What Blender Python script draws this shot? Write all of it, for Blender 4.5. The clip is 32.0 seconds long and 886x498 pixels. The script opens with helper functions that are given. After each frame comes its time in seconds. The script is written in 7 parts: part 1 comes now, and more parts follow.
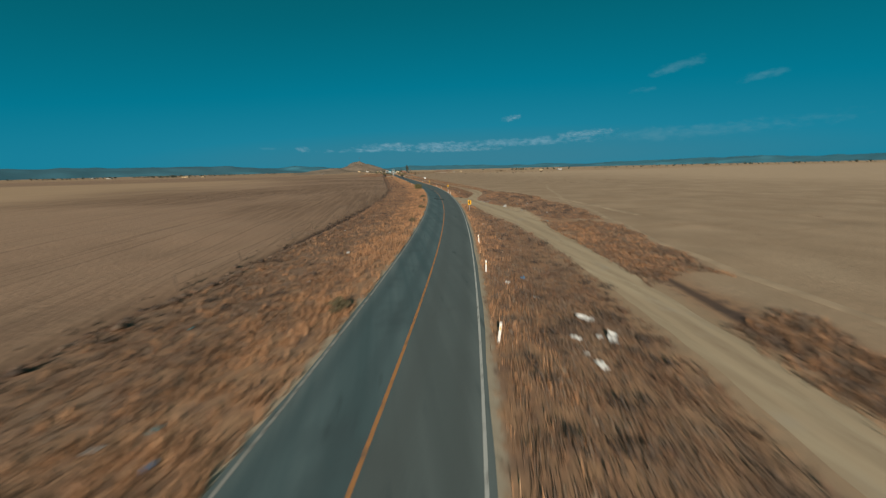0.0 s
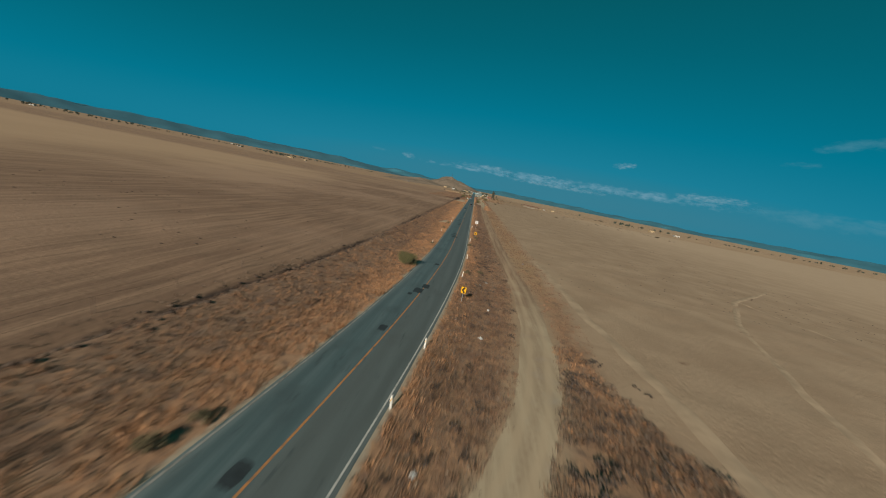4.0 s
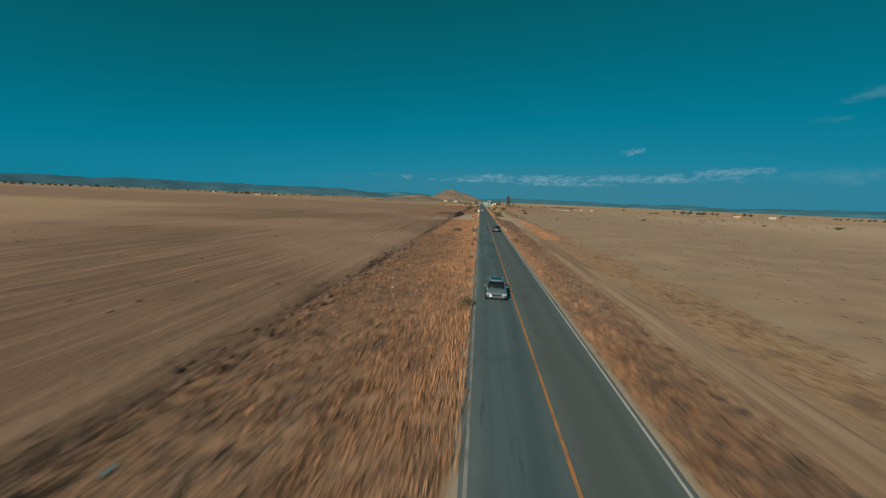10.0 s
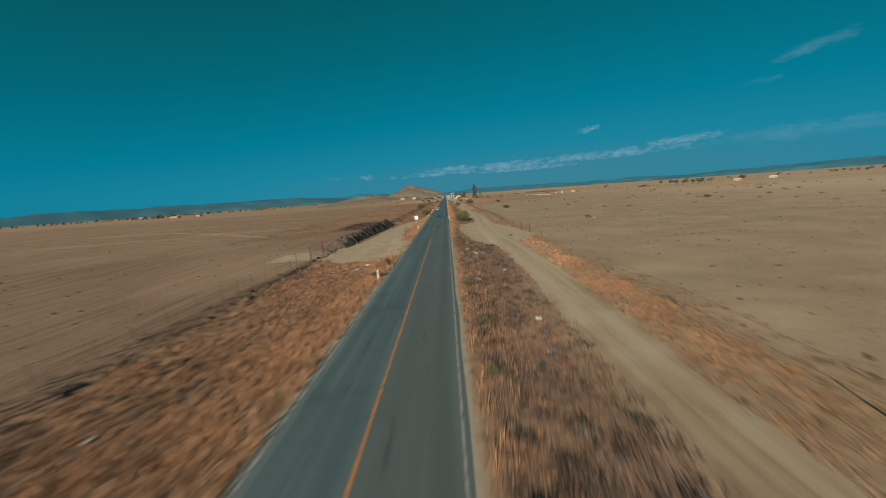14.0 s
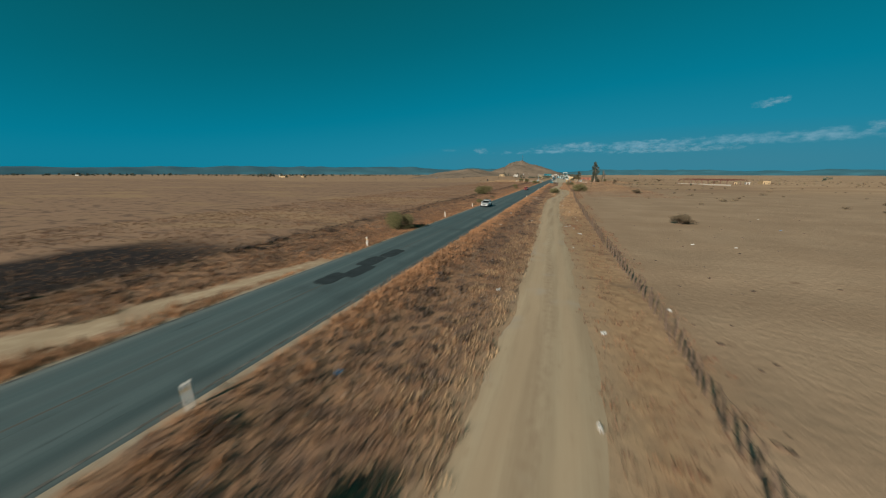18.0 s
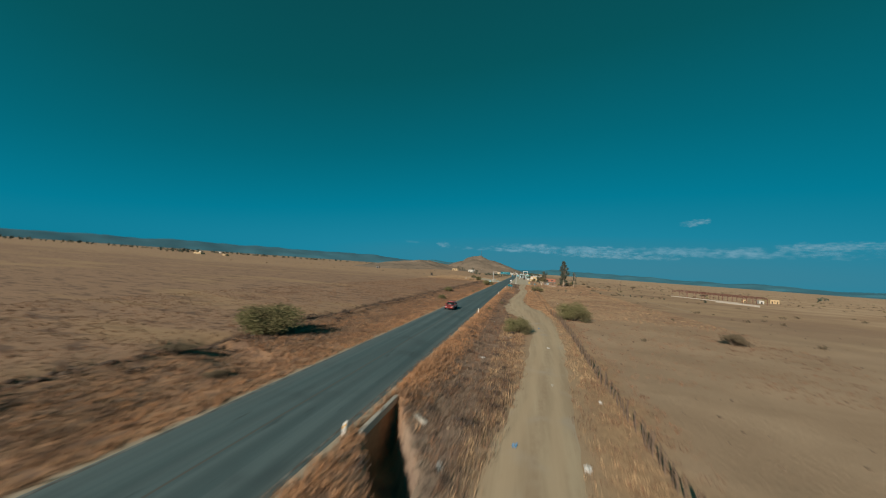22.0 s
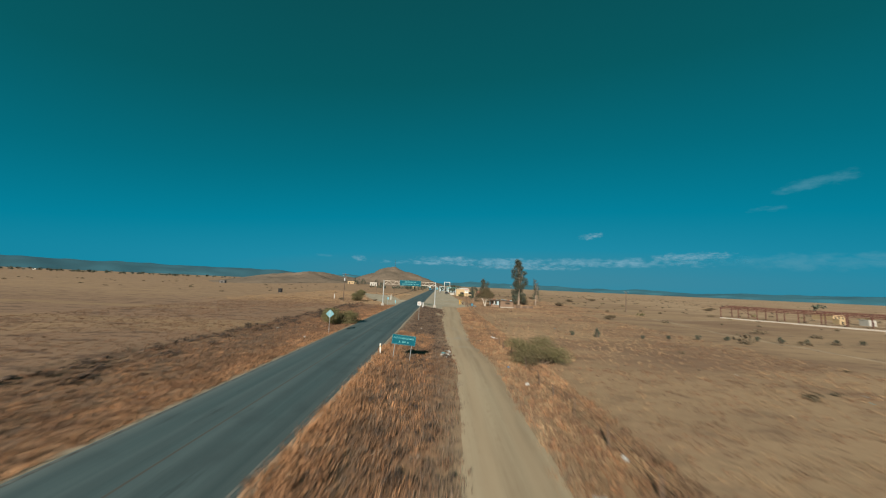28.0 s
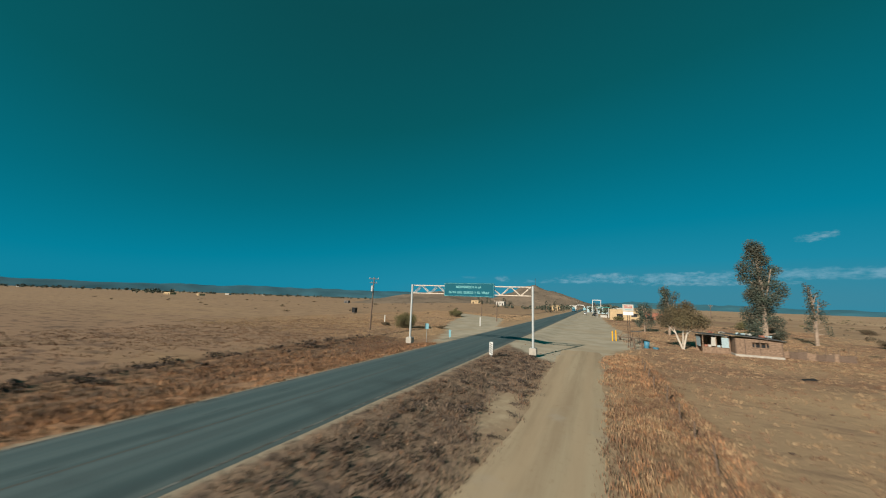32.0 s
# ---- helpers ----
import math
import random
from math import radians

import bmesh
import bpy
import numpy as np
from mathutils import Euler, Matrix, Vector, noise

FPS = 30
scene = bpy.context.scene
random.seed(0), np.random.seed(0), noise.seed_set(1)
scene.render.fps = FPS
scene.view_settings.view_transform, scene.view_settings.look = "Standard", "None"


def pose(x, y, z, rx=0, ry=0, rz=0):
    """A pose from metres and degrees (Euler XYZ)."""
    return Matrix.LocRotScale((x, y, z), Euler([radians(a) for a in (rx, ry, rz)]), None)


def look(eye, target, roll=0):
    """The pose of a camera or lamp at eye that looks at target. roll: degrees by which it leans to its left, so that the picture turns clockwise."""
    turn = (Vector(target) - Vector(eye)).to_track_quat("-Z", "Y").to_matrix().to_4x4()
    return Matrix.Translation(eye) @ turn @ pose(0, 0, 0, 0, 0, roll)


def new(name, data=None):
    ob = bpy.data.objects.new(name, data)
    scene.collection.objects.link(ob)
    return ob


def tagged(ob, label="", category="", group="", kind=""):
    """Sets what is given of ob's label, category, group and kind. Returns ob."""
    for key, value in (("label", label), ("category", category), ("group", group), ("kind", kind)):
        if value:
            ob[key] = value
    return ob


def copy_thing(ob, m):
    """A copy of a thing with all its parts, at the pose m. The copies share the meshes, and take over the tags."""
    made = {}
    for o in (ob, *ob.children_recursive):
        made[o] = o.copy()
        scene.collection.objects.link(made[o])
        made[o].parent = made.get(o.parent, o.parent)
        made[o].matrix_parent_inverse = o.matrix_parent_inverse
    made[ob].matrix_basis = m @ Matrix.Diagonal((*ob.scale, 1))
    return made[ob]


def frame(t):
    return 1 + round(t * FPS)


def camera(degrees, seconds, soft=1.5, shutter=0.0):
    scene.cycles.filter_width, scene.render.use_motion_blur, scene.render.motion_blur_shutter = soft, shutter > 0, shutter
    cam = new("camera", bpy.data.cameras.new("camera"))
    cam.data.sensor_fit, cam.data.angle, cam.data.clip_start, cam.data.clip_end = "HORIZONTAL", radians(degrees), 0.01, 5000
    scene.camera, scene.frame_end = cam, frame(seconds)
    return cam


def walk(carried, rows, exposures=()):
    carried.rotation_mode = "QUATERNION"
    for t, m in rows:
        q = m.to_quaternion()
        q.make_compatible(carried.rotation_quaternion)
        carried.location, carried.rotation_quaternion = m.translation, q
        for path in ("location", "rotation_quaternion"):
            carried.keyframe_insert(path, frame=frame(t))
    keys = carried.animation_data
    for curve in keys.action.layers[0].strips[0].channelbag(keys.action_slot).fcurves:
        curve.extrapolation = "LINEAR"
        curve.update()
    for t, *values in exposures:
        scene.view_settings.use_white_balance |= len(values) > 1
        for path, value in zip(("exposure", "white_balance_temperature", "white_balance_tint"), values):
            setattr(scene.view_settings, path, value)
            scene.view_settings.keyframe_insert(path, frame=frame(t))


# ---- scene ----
from functools import lru_cache

# ---- camera ----
PATH = (
    (0.0, -19.26, -21.00, 7.34, 76.49, 1.27, -10.25),
    (0.5, -15.16, -10.67, 6.02, 81.26, 0.16, -6.75),
    (1.0, -11.55, 0.13, 5.77, 85.53, -1.38, -3.62),
    (1.5, -8.14, 10.80, 6.68, 87.42, -3.03, -0.98),
    (2.0, -5.02, 21.14, 9.04, 86.77, -5.17, 1.31),
    (2.5, -2.12, 30.74, 10.90, 84.50, -7.98, 3.16),
    (3.0, 0.28, 39.75, 12.29, 82.35, -9.90, 4.73),
    (3.5, 1.48, 48.35, 13.17, 80.42, -10.79, 5.37),
    (4.0, 2.64, 58.47, 13.32, 78.83, -11.10, 5.65),
    (4.5, 3.63, 70.81, 12.45, 77.94, -10.55, 5.46),
    (5.0, 4.35, 84.10, 11.14, 77.73, -9.59, 5.17),
    (5.5, 4.70, 97.13, 9.99, 78.18, -8.69, 5.18),
    (6.0, 4.82, 109.60, 9.12, 78.95, -7.98, 5.45),
    (6.5, 4.24, 123.28, 8.28, 80.07, -8.01, 6.00),
    (7.0, 3.66, 138.38, 7.67, 81.50, -7.93, 6.70),
    (7.5, 2.49, 154.76, 7.61, 82.85, -7.74, 7.18),
    (8.0, 1.60, 171.98, 8.00, 83.65, -7.27, 7.74),
    (8.5, 0.36, 189.25, 8.65, 83.78, -6.48, 7.88),
    (9.0, -1.01, 205.94, 8.59, 83.45, -5.27, 7.66),
    (9.5, -2.35, 221.77, 8.11, 82.66, -3.88, 7.15),
    (10.0, -3.23, 237.10, 8.07, 81.52, -2.39, 6.37),
    (10.5, -3.54, 251.48, 7.05, 81.18, -0.32, 4.93),
    (11.0, -4.63, 264.79, 5.73, 82.04, 2.38, 2.67),
    (11.5, -4.23, 277.24, 5.17, 83.97, 4.65, 0.62),
    (12.0, -4.28, 289.24, 5.41, 85.35, 5.89, -1.05),
    (12.5, -3.00, 301.43, 6.64, 84.58, 6.56, -1.75),
    (13.0, -1.42, 313.87, 7.83, 82.33, 6.31, -2.00),
    (13.5, 0.39, 326.36, 8.09, 80.78, 5.73, -1.43),
    (14.0, 3.17, 338.92, 7.67, 80.73, 4.07, 0.51),
    (14.5, 5.86, 351.65, 6.96, 82.44, 2.50, 4.13),
    (15.0, 8.33, 364.58, 6.18, 83.96, -0.08, 8.41),
    (15.5, 10.49, 377.67, 6.07, 85.06, -1.13, 12.93),
    (16.0, 12.35, 390.70, 6.06, 85.44, -2.04, 16.54),
    (16.5, 13.60, 403.45, 6.19, 84.56, -2.53, 18.57),
    (17.0, 14.21, 415.66, 6.40, 82.70, -2.41, 19.45),
    (17.5, 14.12, 427.04, 6.62, 80.14, -1.48, 19.59),
    (18.0, 13.69, 437.92, 6.82, 77.33, -0.08, 19.49),
    (18.5, 13.31, 448.76, 6.39, 75.64, 0.94, 18.83),
    (19.0, 12.51, 459.81, 5.50, 76.89, 2.42, 17.37),
    (19.5, 11.56, 471.28, 4.32, 80.88, 3.88, 15.42),
    (20.0, 10.83, 483.11, 3.42, 85.98, 4.26, 13.71),
    (20.5, 11.03, 495.32, 3.73, 90.71, 4.59, 12.65),
    (21.0, 10.52, 506.95, 4.49, 93.16, 2.47, 12.11),
    (21.5, 10.62, 518.09, 6.06, 94.14, -0.27, 12.45),
    (22.0, 10.90, 528.75, 7.79, 93.02, -4.08, 13.31),
    (22.5, 11.43, 538.98, 9.08, 90.59, -7.69, 14.30),
    (23.0, 11.36, 548.57, 9.64, 87.97, -9.09, 14.05),
    (23.5, 10.83, 557.98, 9.52, 85.54, -8.35, 12.35),
    (24.0, 10.19, 567.04, 9.03, 84.52, -6.14, 9.37),
    (24.5, 9.00, 575.60, 7.87, 84.14, -3.90, 6.12),
    (25.0, 8.49, 584.89, 7.36, 84.54, -1.96, 3.76),
    (25.5, 8.30, 594.90, 6.98, 85.17, -0.86, 2.02),
    (26.0, 7.99, 606.49, 6.57, 86.60, -0.28, 0.05),
    (26.5, 7.63, 619.98, 6.20, 89.11, -0.48, -1.85),
    (27.0, 7.55, 633.48, 5.99, 91.94, -1.13, -2.88),
    (27.5, 8.06, 645.10, 6.04, 94.31, -1.87, -2.22),
    (28.0, 8.99, 655.13, 6.27, 96.20, -2.53, -0.46),
    (28.5, 9.63, 664.29, 5.79, 98.12, -3.93, 2.05),
    (29.0, 10.79, 672.43, 5.37, 100.01, -3.85, 5.98),
    (29.5, 11.37, 680.35, 5.35, 100.98, -4.05, 10.35),
    (30.0, 12.03, 687.92, 5.22, 101.47, -2.54, 14.47),
    (30.5, 12.33, 695.07, 5.61, 100.80, -1.59, 17.46),
    (31.0, 12.82, 701.62, 5.67, 100.04, -0.84, 19.85),
    (31.5, 13.37, 708.24, 5.72, 99.06, -1.29, 22.22),
    (32.0, 13.55, 714.55, 5.10, 98.78, -2.07, 24.04),
)

cam = camera(106.1, 32.0, soft=1.05, shutter=0.5)
walk(cam, [(t, pose(x, y, z, rx, ry, rz)) for t, x, y, z, rx, ry, rz in PATH], [(0.0, -0.12), (3.0, -0.14), (6.0, -0.22), (8.0, -0.17), (10.0, -0.10), (12.0, -0.03), (18.0, -0.06), (25.0, -0.02), (28.0, 0.10), (32.0, 0.09)])

# ---- world, sun ----
SUN_AZ, SUN_EL = 196.0, 24.0          # compass bearing from +y, clockwise
sky_world = bpy.data.worlds.new("sky")
scene.world = sky_world
sky_world.use_nodes = True
wn, wl = sky_world.node_tree.nodes, sky_world.node_tree.links
sky_tex = wn.new("ShaderNodeTexSky")
sky_tex.sky_type = "NISHITA"
sky_tex.sun_disc = False
sky_tex.sun_elevation = radians(SUN_EL)
sky_tex.sun_rotation = radians(SUN_AZ)
sky_tex.air_density, sky_tex.dust_density, sky_tex.ozone_density = 1.0, 0.2, 4.0
lum = wn.new("ShaderNodeRGBToBW")
wl.new(sky_tex.outputs[0], lum.inputs[0])
logl = wn.new("ShaderNodeMath")
logl.operation = "LOGARITHM"
logl.inputs[1].default_value = 10.0
wl.new(lum.outputs[0], logl.inputs[0])
grade = wn.new("ShaderNodeValToRGB")
SKY_STOPS = ((0.02, (0.03, 0.68, 0.78)), (0.20, (0.02, 0.93, 1.12)), (0.40, (0.01, 1.38, 1.92)), (0.62, (0.01, 1.98, 3.00)), (0.80, (0.12, 2.32, 3.48)), (0.93, (0.42, 2.25, 3.15)))
while len(grade.color_ramp.elements) < len(SKY_STOPS):
    grade.color_ramp.elements.new(0.5)
for k, (p, c) in enumerate(SKY_STOPS):
    grade.color_ramp.elements[k].position, grade.color_ramp.elements[k].color = p, (*c, 1)
wl.new(logl.outputs[0], grade.inputs[0])
wl.new(grade.outputs[0], wn["Background"].inputs["Color"])
wn["Background"].inputs["Strength"].default_value = 0.10

sun_data = bpy.data.lights.new("sun", "SUN")
sun_data.energy, sun_data.angle, sun_data.color = 5.3, radians(0.5), (1.0, 0.875, 0.73)
sun = new("sun", sun_data)
az, el = radians(SUN_AZ), radians(SUN_EL)
sun_from = Vector((math.sin(az) * math.cos(el), math.cos(az) * math.cos(el), math.sin(el)))
sun.matrix_basis = look(sun_from * 100, (0, 0, 0))

# ---- material helpers ----
def mat(name, rough=0.8, metal=0.0, spec=0.3):
    m = bpy.data.materials.new(name)
    m.use_nodes = True
    b = m.node_tree.nodes["Principled BSDF"]
    b.inputs["Roughness"].default_value, b.inputs["Metallic"].default_value = rough, metal
    b.inputs["Specular IOR Level"].default_value = spec
    return m, m.node_tree.nodes, m.node_tree.links, b


def noise_tex(n, l, scale, detail=4, rough=0.55, coord=None, stretch=None, kind="Object"):
    t = n.new("ShaderNodeTexNoise")
    t.inputs["Scale"].default_value, t.inputs["Detail"].default_value, t.inputs["Roughness"].default_value = scale, detail, rough
    c = n.new("ShaderNodeTexCoord").outputs[kind] if coord is None else coord
    if stretch:
        mp = n.new("ShaderNodeMapping")
        mp.inputs["Scale"].default_value = stretch
        l.new(c, mp.inputs["Vector"])
        c = mp.outputs[0]
    l.new(c, t.inputs["Vector"])
    return t.outputs["Fac"]


def ramp(n, l, fac, stops):
    r = n.new("ShaderNodeValToRGB")
    e = r.color_ramp.elements
    while len(e) < len(stops):
        e.new(0.5)
    for k, (p, c) in enumerate(stops):
        e[k].position, e[k].color = p, (*c, 1) if len(c) == 3 else c
    l.new(fac, r.inputs[0])
    return r.outputs[0]


def mixc(n, l, fac, a, b, mode="MIX"):
    m = n.new("ShaderNodeMix")
    m.data_type, m.blend_type = "RGBA", mode
    for sock, v in (("Factor", fac), ("A", a), ("B", b)):
        if isinstance(v, (int, float)):
            m.inputs[sock].default_value = v
        elif isinstance(v, tuple):
            m.inputs[sock].default_value = (*v, 1)
        else:
            l.new(v, m.inputs[sock])
    return m.outputs["Result"]


def maths(n, l, op, a, b=0.0, c=None):
    m = n.new("ShaderNodeMath")
    m.operation = op
    for k, v in enumerate((a, b) if c is None else (a, b, c)):
        if isinstance(v, (int, float)):
            m.inputs[k].default_value = v
        else:
            l.new(v, m.inputs[k])
    return m.outputs[0]


def step(n, l, v, lo, hi):
    m = n.new("ShaderNodeMapRange")
    m.interpolation_type = "SMOOTHSTEP"
    m.inputs["From Min"].default_value, m.inputs["From Max"].default_value = lo, hi
    l.new(v, m.inputs["Value"])
    return m.outputs[0]


def bump(n, l, b, h, strength=0.4, dist=0.05):
    k = n.new("ShaderNodeBump")
    k.inputs["Strength"].default_value, k.inputs["Distance"].default_value = strength, dist
    l.new(h, k.inputs["Height"])
    l.new(k.outputs[0], b.inputs["Normal"])


def simple(name, col, rough=0.6, metal=0.0, var=0.15, scale=6.0, spec=0.3):
    """Paint, metal or stone with grain and blotches."""
    m, n, l, b = mat(name, rough, metal, spec)
    f = noise_tex(n, l, scale, 5)
    d = tuple(c * (1 - var) for c in col)
    u = tuple(min(1, c * (1 + var)) for c in col)
    l.new(ramp(n, l, f, ((0.3, d), (0.7, u))), b.inputs["Base Color"])
    bump(n, l, b, noise_tex(n, l, scale * 6, 3), 0.15, 0.01)
    return m


def random_tint(name, cols, rough=0.9):
    """Colours spread over the separate islands of one mesh."""
    m, n, l, b = mat(name, rough, spec=0.1)
    g = n.new("ShaderNodeNewGeometry")
    k = len(cols)
    c = ramp(n, l, g.outputs["Random Per Island"], [(i / (k - 1), q) for i, q in enumerate(cols)])
    f = noise_tex(n, l, 0.35, 3)
    l.new(mixc(n, l, step(n, l, f, 0.35, 0.7), c, mixc(n, l, 0.5, c, (0.09, 0.065, 0.05))), b.inputs["Base Color"])
    return m

# ---- mesh helpers ----
def mesh_np(name, verts, faces, material=None, smooth=False):
    """A mesh from arrays that code made; faces all of one size."""
    me = bpy.data.meshes.new(name)
    verts, faces = np.asarray(verts, float), np.asarray(faces, int)
    k = faces.shape[1]
    me.vertices.add(len(verts))
    me.vertices.foreach_set("co", verts.ravel())
    me.loops.add(faces.size)
    me.loops.foreach_set("vertex_index", faces.ravel())
    me.polygons.add(len(faces))
    me.polygons.foreach_set("loop_start", np.arange(0, faces.size, k))
    me.update(calc_edges=True)
    me.validate()
    if material:
        me.materials.append(material)
    if smooth:
        me.polygons.foreach_set("use_smooth", np.ones(len(me.polygons), bool))
    return me


def bm_mesh(name, bm, material, smooth=False):
    me = bpy.data.meshes.new(name)
    bm.normal_update()
    bm.to_mesh(me)
    bm.free()
    if material:
        me.materials.append(material)
    if smooth:
        me.polygons.foreach_set("use_smooth", np.ones(len(me.polygons), bool))
    return me


def part(name, bm, material, parent, label="", smooth=False):
    ob = new(name, bm_mesh(name, bm, material, smooth))
    ob.parent = parent
    return tagged(ob, label)


def thing(name, m, label, category, group=""):
    ob = new(name)
    ob.empty_display_size = 0.3
    ob.matrix_basis = m
    return tagged(ob, label, category, group)


def box(bm, size, at, bevel=0.0, rot=None):
    g = bmesh.ops.create_cube(bm, size=1)["verts"]
    m = Matrix.Translation(at) @ (rot if rot else Matrix()) @ Matrix.Diagonal((*size, 1))
    bmesh.ops.transform(bm, matrix=m, verts=g)
    if bevel:
        es = list({e for v in g for e in v.link_edges})
        bmesh.ops.bevel(bm, geom=es, offset=bevel, segments=1, affect="EDGES", profile=0.5)
    return bm


def rod(bm, a, b, r0, r1=None, seg=8):
    """A tapered round bar from a to b."""
    a, b = Vector(a), Vector(b)
    d = b - a
    g = bmesh.ops.create_cone(bm, cap_ends=True, segments=seg, radius1=r0, radius2=r0 if r1 is None else r1, depth=d.length)["verts"]
    q = d.to_track_quat("Z", "Y").to_matrix().to_4x4()
    bmesh.ops.transform(bm, matrix=Matrix.Translation((a + b) / 2) @ q, verts=g)
    return bm


def one(fn, *a, **k):
    bm = bmesh.new()
    fn(bm, *a, **k)
    return bm

# ---- the road's line ----
CURVE_END, RADIUS, SWEEP = 135.8, 562.0, 0.2735


def along(s, off=0.0):
    """World place (x, y) at s metres along the road and off metres to its right, and its heading."""
    u = max(0.0, CURVE_END - s)
    th = min(u / RADIUS, SWEEP)
    ex = max(0.0, u - RADIUS * SWEEP)
    x = -RADIUS * (1 - math.cos(th)) - ex * math.sin(th)
    y = CURVE_END - RADIUS * math.sin(th) - ex * math.cos(th) if u > 0 else s
    return x + off * math.cos(th), y - off * math.sin(th), th


def road_coords(x, y):
    """Arrays: s along the road and off to the right of it."""
    s, off = y.copy(), x.copy()
    cx = -RADIUS
    ang = np.arctan2(CURVE_END - y, x - cx)
    arc = (y < CURVE_END) & (ang <= SWEEP)
    rr = np.hypot(x - cx, y - CURVE_END)
    s = np.where(arc, CURVE_END - ang * RADIUS, s)
    off = np.where(arc, rr - RADIUS, off)
    ax, ay, th = along(CURVE_END - RADIUS * SWEEP)
    lin = (y < CURVE_END) & (ang > SWEEP)
    dx, dy = x - ax, y - ay
    s = np.where(lin, CURVE_END - RADIUS * SWEEP + dx * math.sin(th) + dy * math.cos(th), s)
    off = np.where(lin, dx * math.cos(th) - dy * math.sin(th), off)
    return s, off


@lru_cache(None)
def noise_table(seed):
    return np.random.RandomState(seed).rand(64, 64) * 2 - 1


def vnoise(x, y, scale, seed=0):
    """Smooth value noise on arrays, -1 to 1."""
    x, y = 0.83 * x - 0.56 * y, 0.56 * x + 0.83 * y
    tab = noise_table(seed)
    fx, fy = x / scale, y / scale
    ix, iy = np.floor(fx).astype(int), np.floor(fy).astype(int)
    ux, uy = fx - ix, fy - iy
    ux, uy = ux * ux * (3 - 2 * ux), uy * uy * (3 - 2 * uy)
    g = lambda a, b: tab[a % 64, b % 64]
    return (g(ix, iy) * (1 - ux) + g(ix + 1, iy) * ux) * (1 - uy) + (g(ix, iy + 1) * (1 - ux) + g(ix + 1, iy + 1) * ux) * uy


TRACK = ((-70, 13.8, 1.1), (-12, 13.7, 1.1), (0, 13.3, 1.15), (11.5, 12.8, 1.3), (29, 11.6, 1.8), (45, 9.6, 2.2), (56, 7.4, 1.6), (64, 7.4, 1.3), (70, 9.8, 1.4), (77, 12.2, 1.4), (86, 13.4, 1.4), (97, 13.8, 1.45), (106, 13.6, 1.35), (116, 12.8, 1.3), (126, 12.0, 1.25), (145, 11.6, 1.25),
         (170, 11.4, 1.3), (220, 10.6, 1.2), (330, 10.9, 1.35), (378, 12.4, 1.6), (417, 11.6, 2.2), (450, 13.7, 1.6), (485, 12.4, 1.35), (522, 11.4, 1.6), (541, 11.5, 1.8), (558, 13.4, 1.5), (575, 14.6, 1.45), (587, 14.4, 2.0), (596, 13.8, 2.6),
         (607, 11.8, 2.3), (619, 10.2, 2.0), (628, 9.8, 1.7), (667, 11.8, 1.5), (684, 12.4, 1.35), (699, 11.4, 1.25), (716, 11.5, 1.6), (733, 12.1, 1.7), (750, 12.0, 1.9), (760, 12.0, 2.0))
ts, tc, tw = (np.array(c) for c in zip(*TRACK))
TS = np.arange(-70, 760, 1.5)
cs, cw = np.interp(TS, ts, tc), np.interp(TS, ts, tw)
ker = np.ones(9) / 9
cs, cw = (np.convolve(np.pad(c, 4, mode="edge"), ker, "valid") for c in (cs, cw))


# bare ground, outlines in (s, off): dirt by the pull-off, the farm entrance and the verge; gravel by the gantry
DIRT_LOTS = (((14, 11.2), (20, 9.8), (29, 8.6), (34, 7.8), (38.5, 7.2), (45, 6.4), (46.5, 4.6), (49, 3.4), (65, 3.4), (66.5, 5.0), (67.5, 7.4), (66, 8.8), (58, 9.2), (50, 11.4), (45, 12.7), (36, 14.2), (24, 14.6)),
             ((384.5, -3.4), (397, -3.4), (400, -5.6), (412, -6.6), (426, -7.4), (440, -5.6), (450, -4.8), (458, -3.5), (463, -3.5), (459, -5.2), (451, -7.8), (442, -10.4), (424, -13), (410, -13.4), (401.6, -14), (395, -17.5), (393, -24), (386, -24), (387, -17.5), (383, -12), (381.4, -8)),
             ((178, -5.0), (186, -5.2), (187.5, -6.6), (183, -7.4), (178, -8.0)),
             ((388, 9.0), (400, 6.6), (414, 5.2), (426, 6.2), (430, 9.0), (432, 13.6), (420, 15.5), (405, 19.0), (399, 19.0), (392, 15.0)),
             ((596, 8.5), (606, 7.2), (614, 7.6), (618, 9.0), (606, 15.6), (590, 15.8), (588, 12.5)),
             ((729, 8.8), (733, 7.8), (736, 8.2), (736.5, 9.4), (731, 9.8)))
GRAVEL_LOTS = (((747, 13.4), (750, 9.2), (756, 4.4), (762, 3.2), (900, 3.2), (1100, 4), (1100, 13), (960, 16), (880, 17), (820, 18), (790, 20), (777, 22), (771, 20), (763, 17.0), (758, 14.6)),
               ((752, -3.2), (754, -5.6), (762, -8), (772, -11.5), (785, -17), (800, -22), (830, -30), (850, -42), (856, -38), (842, -24), (830, -15), (806, -9.5), (790, -7.0), (784, -3.2)))


